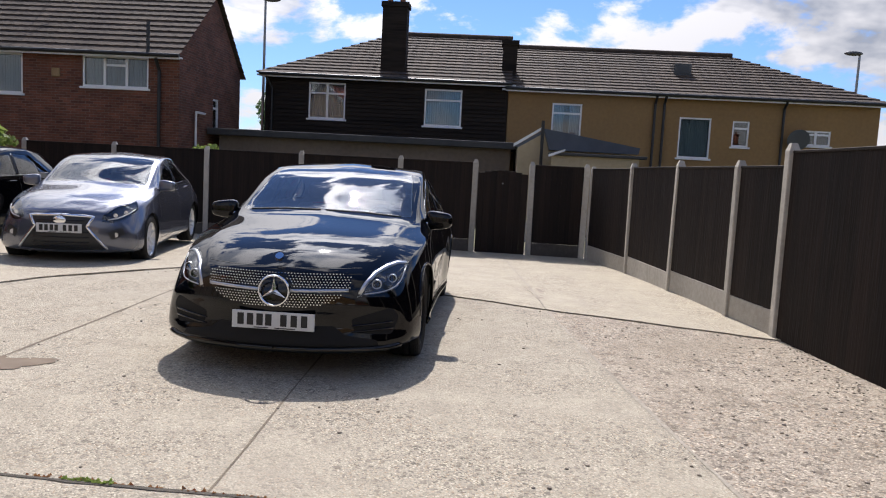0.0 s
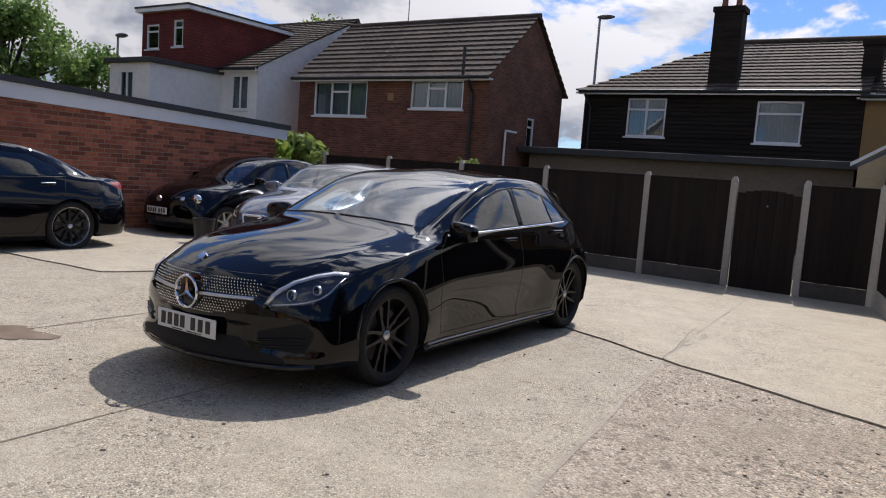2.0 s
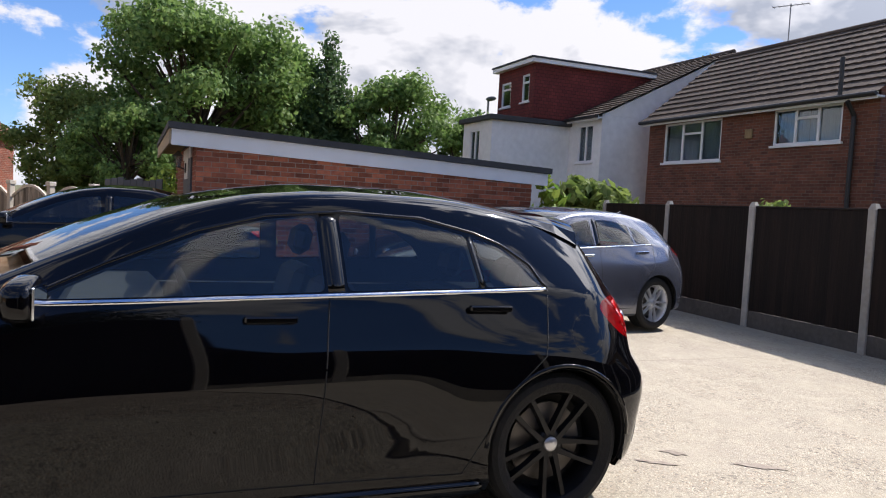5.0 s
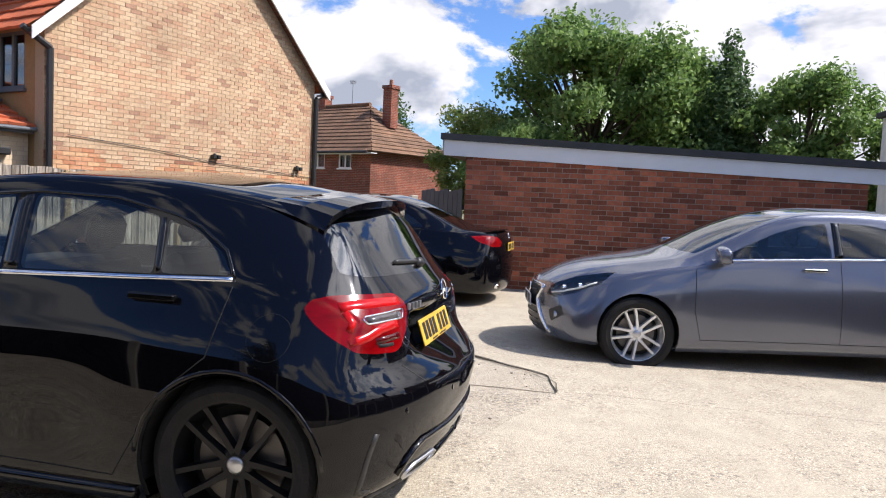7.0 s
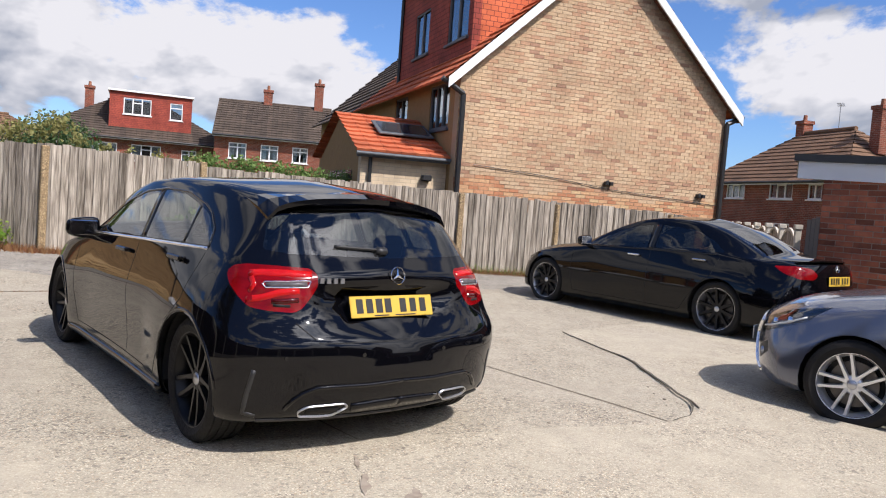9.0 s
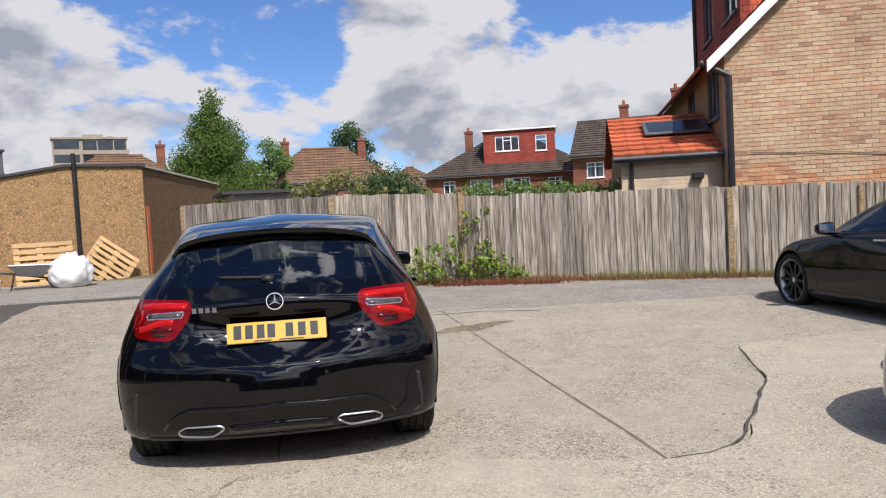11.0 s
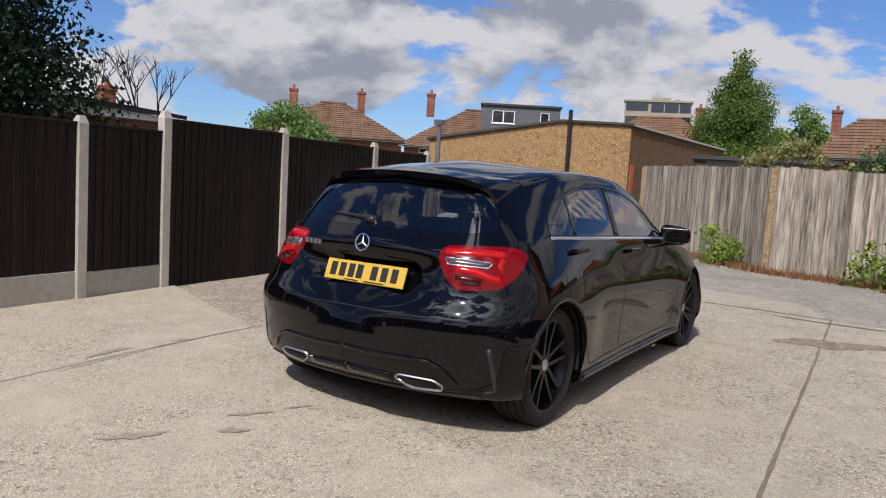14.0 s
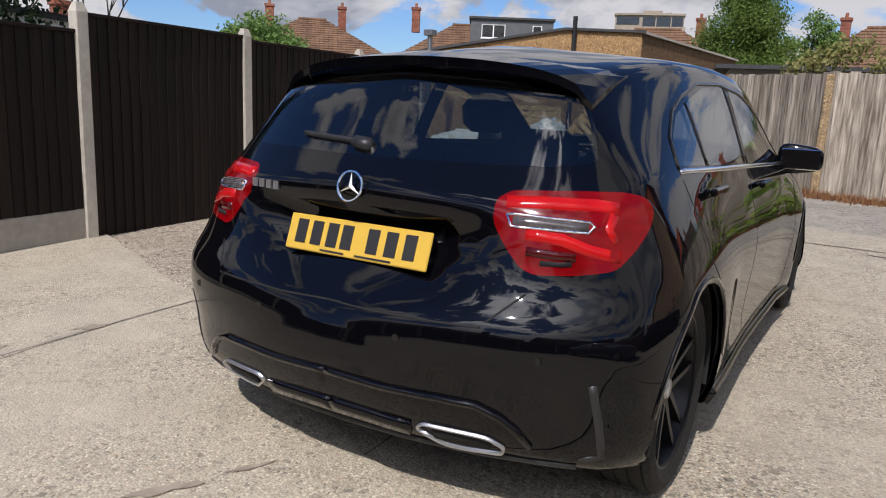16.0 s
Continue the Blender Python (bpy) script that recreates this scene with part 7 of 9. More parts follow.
def star(parent, x, y, z, r, face, material="chrome", tilt=0):
    """Round emblem: a ring with three plain bars."""
    bm = bmesh.new()
    n = 36
    ring = []
    for i in range(n):
        a = 2 * math.pi * i / n
        ring.append([bm.verts.new(((r + r * 0.085 * math.cos(b)) * math.cos(a), r * 0.085 * math.sin(b), (r + r * 0.085 * math.cos(b)) * math.sin(a))) for b in (0, 1.05, 2.1, 3.14, 4.19, 5.24)])
    for i in range(n):
        a, b = ring[i], ring[(i + 1) % n]
        for k in range(6):
            bm.faces.new((a[k], a[(k + 1) % 6], b[(k + 1) % 6], b[k]))
    for k in range(3):
        a = math.pi / 2 + k * 2 * math.pi / 3
        d, s = Vector((math.cos(a), 0, math.sin(a))), Vector((-math.sin(a), 0, math.cos(a)))
        w = r * 0.17
        p = [bm.verts.new(s * w), bm.verts.new(-s * w), bm.verts.new(d * r * 0.97), bm.verts.new(Vector((0, -r * 0.12, 0)))]
        for q in ((0, 2, 3), (2, 1, 3), (0, 1, 2)):
            bm.faces.new([p[i] for i in q])
    return part("emblem", bm, M[material], parent, "round chrome emblem", pose(x, y, z, tilt, 0, 0 if face < 0 else 180), smooth=False)


def front_y(tree, x, z, D=(0, -1, 0)):
    loc, n, _, _ = tree.ray_cast(Vector((x, 0, z)) + Vector(D) * 4, -Vector(D))
    return loc.y if loc is not None else 0.0


def black_hatchback():
    car, tree = build_car("black_hatchback", "gloss black five-door hatchback parked on the concrete", pose(0, 0, 0), A_SPEC)
    X, Fd, Rd = (1, 0, 0), (0, -1, 0), (0, 1, 0)

    def side(pts):
        return [(0, y, z) for y, z in pts]
    # bright strip under the windows, dark edging over them
    lay(car, tree, "belt_strip", side([(-0.70, 0.925), (0.38, 0.958), (1.30, 0.985)]), X, 0.017, 0.006, "chrome", label="bright chrome belt strip")
    lay(car, tree, "window_edging", side([(1.305, 0.99), (1.245, 1.085), (1.12, 1.165), (1.0, 1.208), (0.75, 1.262), (0.42, 1.273), (0.12, 1.247), (-0.13, 1.182), (-0.42, 1.062), (-0.66, 0.945)]), X, 0.012, 0.004, "gloss_black")
    lay(car, tree, "pillar_trim", side([(0.380, 0.97), (0.355, 1.262)]), X, 0.070, 0.002, "gloss_black")
    lay(car, tree, "pillar_trim", side([(1.000, 0.99), (0.963, 1.192)]), X, 0.022, 0.003, "gloss_black")
    # shut lines
    for pts in ([(-0.85, 0.84), (-0.86, 0.50), (-0.80, 0.26), (0.40, 0.255), (0.90, 0.255), (1.0, 0.42), (1.12, 0.60), (1.26, 0.72), (1.31, 0.985)], [(0.350, 0.95), (0.312, 0.255)], [(-0.85, 0.84), (-0.72, 0.92)]):
        lay(car, tree, "shut_line", side(pts), X, 0.006, 0.0006, "shut")
    lay(car, tree, "fuel_flap_line", side(circle(1.48, 0.80, 0.080, 24)), X, 0.0013, 0.0002, "shut", both=False, closed=True)
    lay(car, tree, "bonnet_line", [(0.0, 0.0, 0.700), (0.30, 0, 0.695), (0.50, 0, 0.70)], Fd, 0.006, 0.0006, "shut")
    lay(car, tree, "bumper_line", [(0.0, 0, 0.60), (0.47, 0, 0.60), (0.56, 0, 0.69)], Rd, 0.007, 0.0006, "shut")
    # sill skirt, arch lips
    lay(car, tree, "side_skirt", side([(-0.99, 0.19), (0.0, 0.182), (0.99, 0.19)]), X, 0.055, 0.018, "gloss_black")
    for ya in (-1.35, 1.35):
        pts = [(ya + 0.355 * math.cos(a), 0.324 + 0.355 * math.sin(a)) for a in [math.pi * (0.03 + 0.94 * i / 24) for i in range(25)]]
        lay(car, tree, "arch_lip", side(pts), X, 0.016, 0.004, "black_paint")
    # grille studs, bar and emblem
    lay(car, tree, "grille_bar", [(0.09, 0, 0.562), (0.440, 0, 0.572)], Fd, 0.020, 0.012, "satin", label="satin silver grille bar")
    bm = bmesh.new()
    edge = curve_of([(0.455, 0.15), (0.484, 0.30), (0.538, 0.408), (0.598, 0.452), (0.648, 0.458), (0.672, 0.40)])
    for j in range(14):
        z = 0.466 + j * 0.0155
        for i in range(-26, 27):
            x = i * 0.0195 + (0.00975 if j % 2 else 0.0)
            if abs(x) > edge(z) or math.hypot(x, z - 0.562) < 0.10 or abs(z - 0.566) < 0.013:
                continue
            y = front_y(tree, abs(x), z)
            box(bm, x - 0.0036, x + 0.0036, y - 0.005, y + 0.004, z - 0.003, z + 0.003)
    tagged(part("grille_studs", bm, M["chrome"], car, "rows of small bright grille studs"), kind="stuff")
    star(car, 0, front_y(tree, 0, 0.562) - 0.025, 0.562, 0.093, -1)
    bm = bmesh.new()
    cyl(bm, (0, -2.115, 0.755), (0, -2.13, 0.770), 0.028, 0.026, 20)
    part("bonnet_badge", bm, M["chrome"], car)
    # lamps
    for s in (1, -1):
        for u, zz, r in ((0.60, 0.603, 0.032), (0.685, 0.632, 0.028)):
            y = front_y(tree, u, zz)
            part("projector", cyl(bmesh.new(), (s * u, y + 0.022, zz), (s * u, y + 0.038, zz), r * 0.8, r * 0.7, 18), M["gloss_black"], car, "dark headlamp projector lens")
            part("projector_ring", lathe([(r * 0.80, 0.0), (r * 0.88, 0.006), (r, 0.004), (r * 1.02, -0.012)], 20), M["satin"], car, "thin silver projector ring", pose(s * u, y + 0.024, zz, 0, 0, -90), smooth=True)
    def corner(*uz):
        return [(0.8 * u, 0.6 * u, z) for u, z in uz]
    lay(car, tree, "running_light", corner((-0.845, 0.548), (-0.812, 0.598), (-0.775, 0.630), (-0.70, 0.672), (-0.588, 0.706), (-0.484, 0.724), (-0.405, 0.719)), (0.6, -0.8, 0), 0.026, 0.003, "satin", label="silver running light band")
    lay(car, tree, "lamp_bezel", corner((-0.81, 0.548), (-0.70, 0.558), (-0.625, 0.570), (-0.555, 0.588), (-0.505, 0.618), (-0.46, 0.668), (-0.42, 0.70)), (0.6, -0.8, 0), 0.006, 0.002, "satin", label="thin silver lamp bezel")
    lay(car, tree, "splitter_lip", [(0.0, 0, 0.196), (0.45, 0, 0.196), (0.66, 0, 0.202), (0.76, 0, 0.215)], Fd, 0.024, 0.022, "gloss_black")
    for x0, x1, z in ((0.47, 0.71, 0.345), (0.47, 0.71, 0.305)):
        lay(car, tree, "intake_fin", [(x0, 0, z), (x1, 0, z + 0.02)], Fd, 0.010, 0.012, "black_paint")
    def tail(*uz):
        return [(-0.8 * u, 0.6 * u, z) for u, z in uz]
    R1 = (0.6, 0.8, 0)
    lay(car, tree, "lamp_facet", tail((0.735, 0.912), (0.62, 0.915), (0.50, 0.913), (0.44, 0.905)), R1, 0.040, 0.0015, "bright_red", label="bright red upper lamp facet")
    lay(car, tree, "lamp_facet", tail((0.690, 0.836), (0.60, 0.826), (0.53, 0.802), (0.445, 0.785)), R1, 0.034, 0.0015, "bright_red", label="bright red lower lamp facet")
    lay(car, tree, "lamp_facet", tail((0.455, 0.890), (0.475, 0.855), (0.455, 0.822)), R1, 0.030, 0.0015, "bright_red", label="bright red outer lamp facet")
    lay(car, tree, "lamp_window", tail((0.722, 0.867), (0.62, 0.863), (0.532, 0.858)), R1, 0.026, 0.002, "lens_grey", label="smoky clear lamp window")
    lay(car, tree, "window_rim", tail((0.736, 0.881), (0.715, 0.883), (0.528, 0.872), (0.516, 0.861), (0.534, 0.846), (0.727, 0.852)), R1, 0.006, 0.0035, "chrome", closed=True, step=0.02, label="bright rim of the lamp window")
    lay(car, tree, "lamp_band", tail((0.690, 0.792), (0.62, 0.786), (0.565, 0.782)), R1, 0.026, 0.0015, "dark_red", label="dark red lower lamp band")
    lay(car, tree, "lamp_band", tail((0.655, 0.764), (0.60, 0.764), (0.575, 0.766)), R1, 0.014, 0.002, "shut", label="dark reversing lamp slot")
    # plates
    plate(car, 0, front_y(tree, 0, 0.375) - 0.022, 0.318, -1, "plate_white", tilt=0)
    plate(car, 0, 1.910, 0.70, 1, "plate_yellow", tilt=-19)
    part("plate_plinth", boxes((-0.24, 0.24, 0.008, 0.06, 0.012, 0.10), bevel=0.008), M["gloss_black"], car, m=pose(0, 1.910, 0.70, -19, 0, 180))
    star(car, 0, front_y(tree, 0, 0.914, (0, 1, 0)) + 0.012, 0.914, 0.043, 1, tilt=-12)
    for i in range(4):
        x = 0.42 - i * 0.035
        y = front_y(tree, x, 0.885, (0, 1, 0))
        part("model_bar", boxes((x - 0.011, x + 0.011, y - 0.002, y + 0.007, 0.872, 0.898)), M["satin"], car, "small chrome badge bar")
    # rear bumper: diffuser, tips, corner slots, sensors
    lay(car, tree, "diffuser_edge", [(0.60, 0, 0.278), (0.565, 0, 0.323), (0.525, 0, 0.356), (0.462, 0, 0.382), (0.36, 0, 0.386), (0.2, 0, 0.383), (0.0, 0, 0.390)], Rd, 0.016, 0.012, "black_paint", label="gloss diffuser edge")
    lay(car, tree, "diffuser", [(0.265, 0, 0.263), (0.15, 0, 0.270), (0.0, 0, 0.273)], Rd, 0.05, 0.010, "black_paint", label="gloss bar between the tailpipes")
    lay(car, tree, "diffuser", [(0.70, 0, 0.216), (0.3, 0, 0.214), (0.0, 0, 0.214)], Rd, 0.022, 0.008, "black", label="dark plastic diffuser")
    lay(car, tree, "tailpipe_trim", [(x, 0, z) for x, z in rounded([(0.285, 0.276), (0.312, 0.294), (0.495, 0.288), (0.535, 0.261), (0.518, 0.234), (0.36, 0.226)], 0.02)], Rd, 0.006, 0.010, "satin", closed=True, step=0.02, label="chrome tailpipe surround")
    lay(car, tree, "tailpipe", [(0.335, 0, 0.262), (0.42, 0, 0.262), (0.495, 0, 0.262)], Rd, 0.036, 0.004, "shut", label="dark tailpipe mouth")
    lay(car, tree, "corner_slot", [(0.715, 1.82, 0.47), (0.745, 1.81, 0.36), (0.765, 1.80, 0.255), (0.715, 1.83, 0.240)], (0.6, 0.8, 0), 0.024, 0.003, "black", label="dark corner air slot")
    for x, z in ((0.62, 0.53), (0.25, 0.54)):
        for s in (1, -1):
            y = front_y(tree, x, z, (0, 1, 0))
            bm = bmesh.new()
            cyl(bm, (s * x, y - 0.004, z), (s * x, y + 0.002, z), 0.011, seg=12)
            part("parking_sensor", bm, M["gloss_black"], car)
    # spoiler, wiper, aerial base
    bm = bmesh.new()
    n = 24
    prev = None
    for i in range(n + 1):
        x = -0.575 + 1.15 * i / n
        k = (x / 0.575) ** 2
        y = 1.668 - 0.10 * k
        lead, _, _, _ = tree.ray_cast(Vector((abs(x), y - 0.26, 3)), Vector((0, 0, -1)))
        under, _, _, _ = tree.ray_cast(Vector((abs(x), y - 0.06, 3)), Vector((0, 0, -1)))
        zt = (1.0 - k ** 3) * (1.295 - 0.045 * k) + k ** 3 * (under.z - 0.01)
        cur = [bm.verts.new((x, y - 0.26, lead.z + 0.001)), bm.verts.new((x, y - 0.12, 0.45 * lead.z + 0.55 * zt + 0.010)), bm.verts.new((x, y, zt)), bm.verts.new((x, y - 0.004, zt - 0.026)), bm.verts.new((x, y - 0.10, min(under.z, zt) - 0.05)), bm.verts.new((x, y - 0.26, lead.z - 0.04))]
        if prev:
            for q in range(6):
                bm.faces.new((prev[q], prev[(q + 1) % 6], cur[(q + 1) % 6], cur[q]))
        else:
            bm.faces.new(cur)
        prev = cur
    bm.faces.new(prev[::-1])
    part("roof_spoiler", bm, M["black_paint"], car, smooth=False)
    lay(car, tree, "rear_wiper", [(-0.02, 0, 1.028), (0.30, 0, 1.042)], Rd, 0.012, 0.014, "black", both=False)
    lay(car, tree, "wiper_mount", [(-0.05, 0, 1.018), (0.07, 0, 1.028)], Rd, 0.035, 0.022, "black", both=False)
    lay(car, tree, "screen_wiper", [(0.02, 0, 1.004), (0.3, 0, 0.998), (0.60, 0, 0.976)], Fd, 0.011, 0.006, "black")
    for s in (1, -1):
        door_mirror(car, 0.89, -0.64, 0.950, "black_paint", s)
        handle(car, tree, 0.13, 0.875, s, "gloss_black")
        handle(car, tree, 1.015, 0.912, s, "gloss_black")
    return car


black_hatchback()


# ---------- the other parked cars ----------
def bend(pairs):
    xs, vs = [p[0] for p in pairs], [p[1] for p in pairs]
    return lambda t: float(np.interp(t, xs, vs)) + (t - xs[-1] if t > xs[-1] else t - xs[0] if t < xs[0] else 0.0)


def derived(base, fy, fz, fx, **changes):
    """A skin like base, stretched along, up and across."""
    sp = dict(base)
    cv = {}
    for k, pairs in base["curves"].items():
        g = fz if k[0] == "z" else (lambda v: v * fx) if k[0] == "x" else (lambda v: v)
        cv[k] = [(fy(a), g(b)) for a, b in pairs]
    sp["curves"] = cv
    mk = []
    for nm, material, poly, proj, want in base["marks"]:
        if proj is SIDE:
            poly = [(fy(a), fz(b)) for a, b in poly]
        elif proj in (FRONT, REAR):
            poly = [(a * fx, fz(b)) for a, b in poly]
        mk.append((nm, material, poly, proj, want))
    sp["marks"] = mk
    sp.pop("warp", None)
    sp.update(changes)
    return sp


def fit_out(car, tree, fy, fz, paint, handle_mat, belt, mirror, size=1.0):
    """Trim common to the parked cars."""
    X = (1, 0, 0)

    def side(pts):
        return [(0, fy(y), fz(z)) for y, z in pts]
    lay(car, tree, "belt_strip", side([(-0.70, 0.925), (0.38, 0.958), (1.30, 0.985)]), X, 0.015, 0.006, belt)
    lay(car, tree, "pillar_trim", side([(0.39, 0.97), (0.39, 1.262)]), X, 0.075, 0.003, "gloss_black")
    for pts in ([(-0.85, 0.84), (-0.86, 0.50), (-0.80, 0.26), (0.40, 0.255), (0.90, 0.255), (1.0, 0.42), (1.12, 0.60), (1.26, 0.72), (1.31, 0.985)], [(0.402, 0.95), (0.402, 0.255)]):
        lay(car, tree, "shut_line", side(pts), X, 0.006, 0.0008, "shut")
    for s in (1, -1):
        door_mirror(car, mirror[0], mirror[1], mirror[2], paint, s, size=size)
        handle(car, tree, fy(0.18), fz(0.865), s, handle_mat)
        handle(car, tree, fy(1.08), fz(0.895), s, handle_mat)


def grey_hatchback():
    fy = bend([(-2.17, -2.09), (-1.35, -1.30), (0.0, -0.02), (1.35, 1.34), (1.98, 2.02)])
    fz = bend([(0.0, 0.02), (0.7, 0.74), (1.0, 1.03), (1.39, 1.43)])
    sp = derived(A_SPEC, fy, fz, 0.985, paint="grey_paint", ends=(-2.085, 2.015), axles=(-1.30, 1.30), R=0.315, rim=0.222, arch=0.345, archx=0.85, track=0.755, rim_paint="alloy", spokes=5)
    mk = [m for m in sp["marks"] if m[0] not in ("grille", "lower_intake", "side_intake", "tail_lamp", "headlamp")]
    mk = [("tail_lamp", "red_lens", rounded([(0.42, 0.965), (0.62, 0.985), (0.86, 0.98), (0.87, 0.92), (0.70, 0.89), (0.52, 0.865)], 0.02), REAR_CORNER, None),
          ("headlamp", "clear_lens", rounded([(-0.86, 0.585), (-0.83, 0.675), (-0.62, 0.765), (-0.31, 0.83), (-0.35, 0.72), (-0.55, 0.625), (-0.72, 0.575)], 0.02), FRONT_CORNER, None),
          ("grille", "black", [(0.0, 0.66), (0.36, 0.645), (0.29, 0.53), (0.50, 0.25), (0.0, 0.23), (-0.01, 0.45)], FRONT, None),
          ("side_intake", "black", rounded([(0.52, 0.46), (0.66, 0.52), (0.70, 0.44), (0.56, 0.36)], 0.02), FRONT, None)] + mk
    sp["marks"] = mk
    car, tree = build_car("grey_hatchback", "blue-grey metallic hatchback with silver alloy wheels", pose(-4.28, 4.05, gz(0, 4.05) + 0.0, 0.9, 0, 11), sp)
    fit_out(car, tree, fy, fz, "grey_paint", "chrome", "chrome", (0.90, -0.62, 1.0), 1.05)
    Fd = (0, -1, 0)
    lay(car, tree, "grille_surround", [(0.0, 0, 0.668), (0.365, 0, 0.652), (0.295, 0, 0.53), (0.51, 0, 0.25)], Fd, 0.030, 0.014, "chrome", label="chrome grille surround")
    for z in (0.60, 0.46, 0.40, 0.34, 0.29):
        w = 0.30 if z > 0.5 else 0.36
        lay(car, tree, "grille_slat", [(0.0, 0, z), (w * 0.9, 0, z)], Fd, 0.012, 0.008, "gloss_black")
    y = front_y(tree, 0, 0.60)
    bm = bmesh.new()
    r = bmesh.ops.create_uvsphere(bm, u_segments=20, v_segments=8, radius=1)
    bmesh.ops.scale(bm, verts=r["verts"], vec=(0.075, 0.015, 0.052))
    bmesh.ops.translate(bm, verts=r["verts"], vec=(0, y - 0.012, 0.605))
    part("emblem", bm, M["chrome"], car, "oval chrome emblem", smooth=True)
    plate(car, 0, front_y(tree, 0, 0.48) - 0.02, 0.455, -1, "plate_white")
    lay(car, tree, "running_light", [(0.52, -2.0, 0.615), (0.62, -1.92, 0.635), (0.72, -1.8, 0.68), (0.78, -1.68, 0.735)], (0.6, -0.8, 0), 0.014, 0.003, "plate_white")
    for s in (1, -1):
        for x, z in ((0.58, 0.665), (0.67, 0.695)):
            yy = front_y(tree, x, z)
            bm = bmesh.new()
            cyl(bm, (s * x, yy + 0.012, z), (s * x, yy + 0.04, z), 0.026, 0.02, 16)
            part("projector", bm, M["chrome"], car, "chrome headlamp projector")
        bm = bmesh.new()
        yy = front_y(tree, 0.60, 0.43)
        cyl(bm, (s * 0.60, yy - 0.004, 0.43), (s * 0.60, yy + 0.02, 0.43), 0.03, seg=16)
        part("fog_lamp", bm, M["satin"], car)
    bm = bmesh.new()
    prism(bm, [(1.42, 1.36), (1.62, 1.335), (1.53, 1.395)], "x", -0.012, 0.012)
    part("shark_fin_aerial", bm, M["grey_paint"], car)


grey_hatchback()


def black_saloon():
    """Black three-box saloon with bright-rimmed black wheels."""
    fy = bend([(-2.17, -2.20), (-1.35, -1.42), (0.0, -0.05), (0.9, 0.92), (1.35, 1.42), (1.98, 2.40)])
    fz = bend([(0.0, 0.0), (0.7, 0.72), (1.0, 1.0), (1.39, 1.43)])
    sp = derived(A_SPEC, fy, fz, 1.01, ends=(-2.195, 2.40), axles=(-1.42, 1.42), R=0.335, rim=0.252, arch=0.368, archx=0.875, track=0.775, spokes=10, twin=False, lip="satin", n=104)
    c = sp["curves"]
    c["ztop"] = [(-2.2, 0.71), (-2.0, 0.79), (-1.6, 0.895), (-1.1, 0.965), (-0.95, 1.0), (-0.5, 1.20), (-0.15, 1.335), (0.1, 1.392), (0.45, 1.43), (0.8, 1.425), (1.15, 1.355), (1.5, 1.215), (1.80, 1.085), (1.92, 1.05), (2.15, 1.035), (2.36, 1.015), (2.42, 0.98)]
    c["zrail"] = [(-2.2, 0.67), (-2.0, 0.745), (-1.6, 0.845), (-1.1, 0.915), (-0.95, 0.945), (-0.6, 1.095), (-0.2, 1.255), (0.1, 1.335), (0.45, 1.37), (0.8, 1.36), (1.15, 1.295), (1.5, 1.165), (1.8, 1.035), (1.92, 0.995), (2.15, 0.975), (2.42, 0.93)]
    c["xrail"] = [(-2.2, 0.52), (-1.9, 0.63), (-1.1, 0.71), (-0.9, 0.715), (-0.5, 0.675), (-0.1, 0.635), (0.4, 0.605), (0.9, 0.59), (1.4, 0.585), (1.8, 0.64), (2.1, 0.67), (2.42, 0.64)]
    keep = [m for m in sp["marks"] if m[0] not in ("tail_lamp", "rear_window", "tailgate", "quarter_window", "rear_side_window", "roof", "rear_bumper", "rear_door", "windscreen")]
    sp["marks"] = [
        ("windscreen", "car_glass", rounded([(-0.02, 1.01), (0.66, 0.975), (0.60, 1.12), (0.53, 1.28), (0.50, 1.335), (-0.02, 1.385)], 0.02), FRONT, lambda p: -1.2 < p.y < 0.3),
        ("rear_side_window", "tint_glass", rounded([(0.43, 0.985), (1.12, 1.0), (1.40, 1.02), (1.22, 1.14), (0.95, 1.255), (0.43, 1.295)], 0.025), SIDE, right_of),
        ("rear_window", "tint_glass", rounded([(-0.02, 1.09), (0.54, 1.075), (0.50, 1.22), (0.44, 1.30), (-0.02, 1.345)], 0.02), REAR, lambda p: 0.9 < p.y < 2.0),
        ("tail_lamp", "red_lens", rounded([(0.62, 0.93), (0.82, 0.945), (1.02, 0.925), (1.10, 0.86), (1.05, 0.80), (0.86, 0.80), (0.70, 0.85)], 0.03), REAR_CORNER, None),
        ("rear_door", None, rounded([(0.41, 0.26), (0.92, 0.26), (1.02, 0.45), (1.15, 0.64), (1.36, 0.78), (1.45, 1.0), (1.24, 1.16), (0.95, 1.275), (0.41, 1.315)], 0.03), SIDE, right_of),
        ("boot_lid", None, [(0.0, 0.66), (0.50, 0.66), (0.56, 0.80), (0.60, 1.0), (0.60, 1.05), (-0.01, 1.08)], REAR, lambda p: p.y > 1.85),
        ("roof", None, [(-0.22, 1.345), (0.45, 1.378), (1.0, 1.33), (1.2, 1.29), (1.2, 1.5), (-0.22, 1.5)], SIDE, lambda p: p.x < 0.62),
        ("rear_bumper", None, [(2.06, 0.05), (3.0, 0.05), (3.0, 0.66), (2.06, 0.70)], SIDE, None)] + keep
    sp["marks"] = [(nm, "privacy_glass" if mt in ("car_glass", "tint_glass") else mt, *rest) for nm, mt, *rest in sp["marks"]]
    sp["central"] = (*sp["central"], "boot_lid")
    car, tree = build_car("black_saloon", "gloss black saloon on black wheels with bright rims", pose(-6.60, -0.94, -0.02, 0, 0, -1.5) @ Matrix.Scale(0.97, 4), sp)
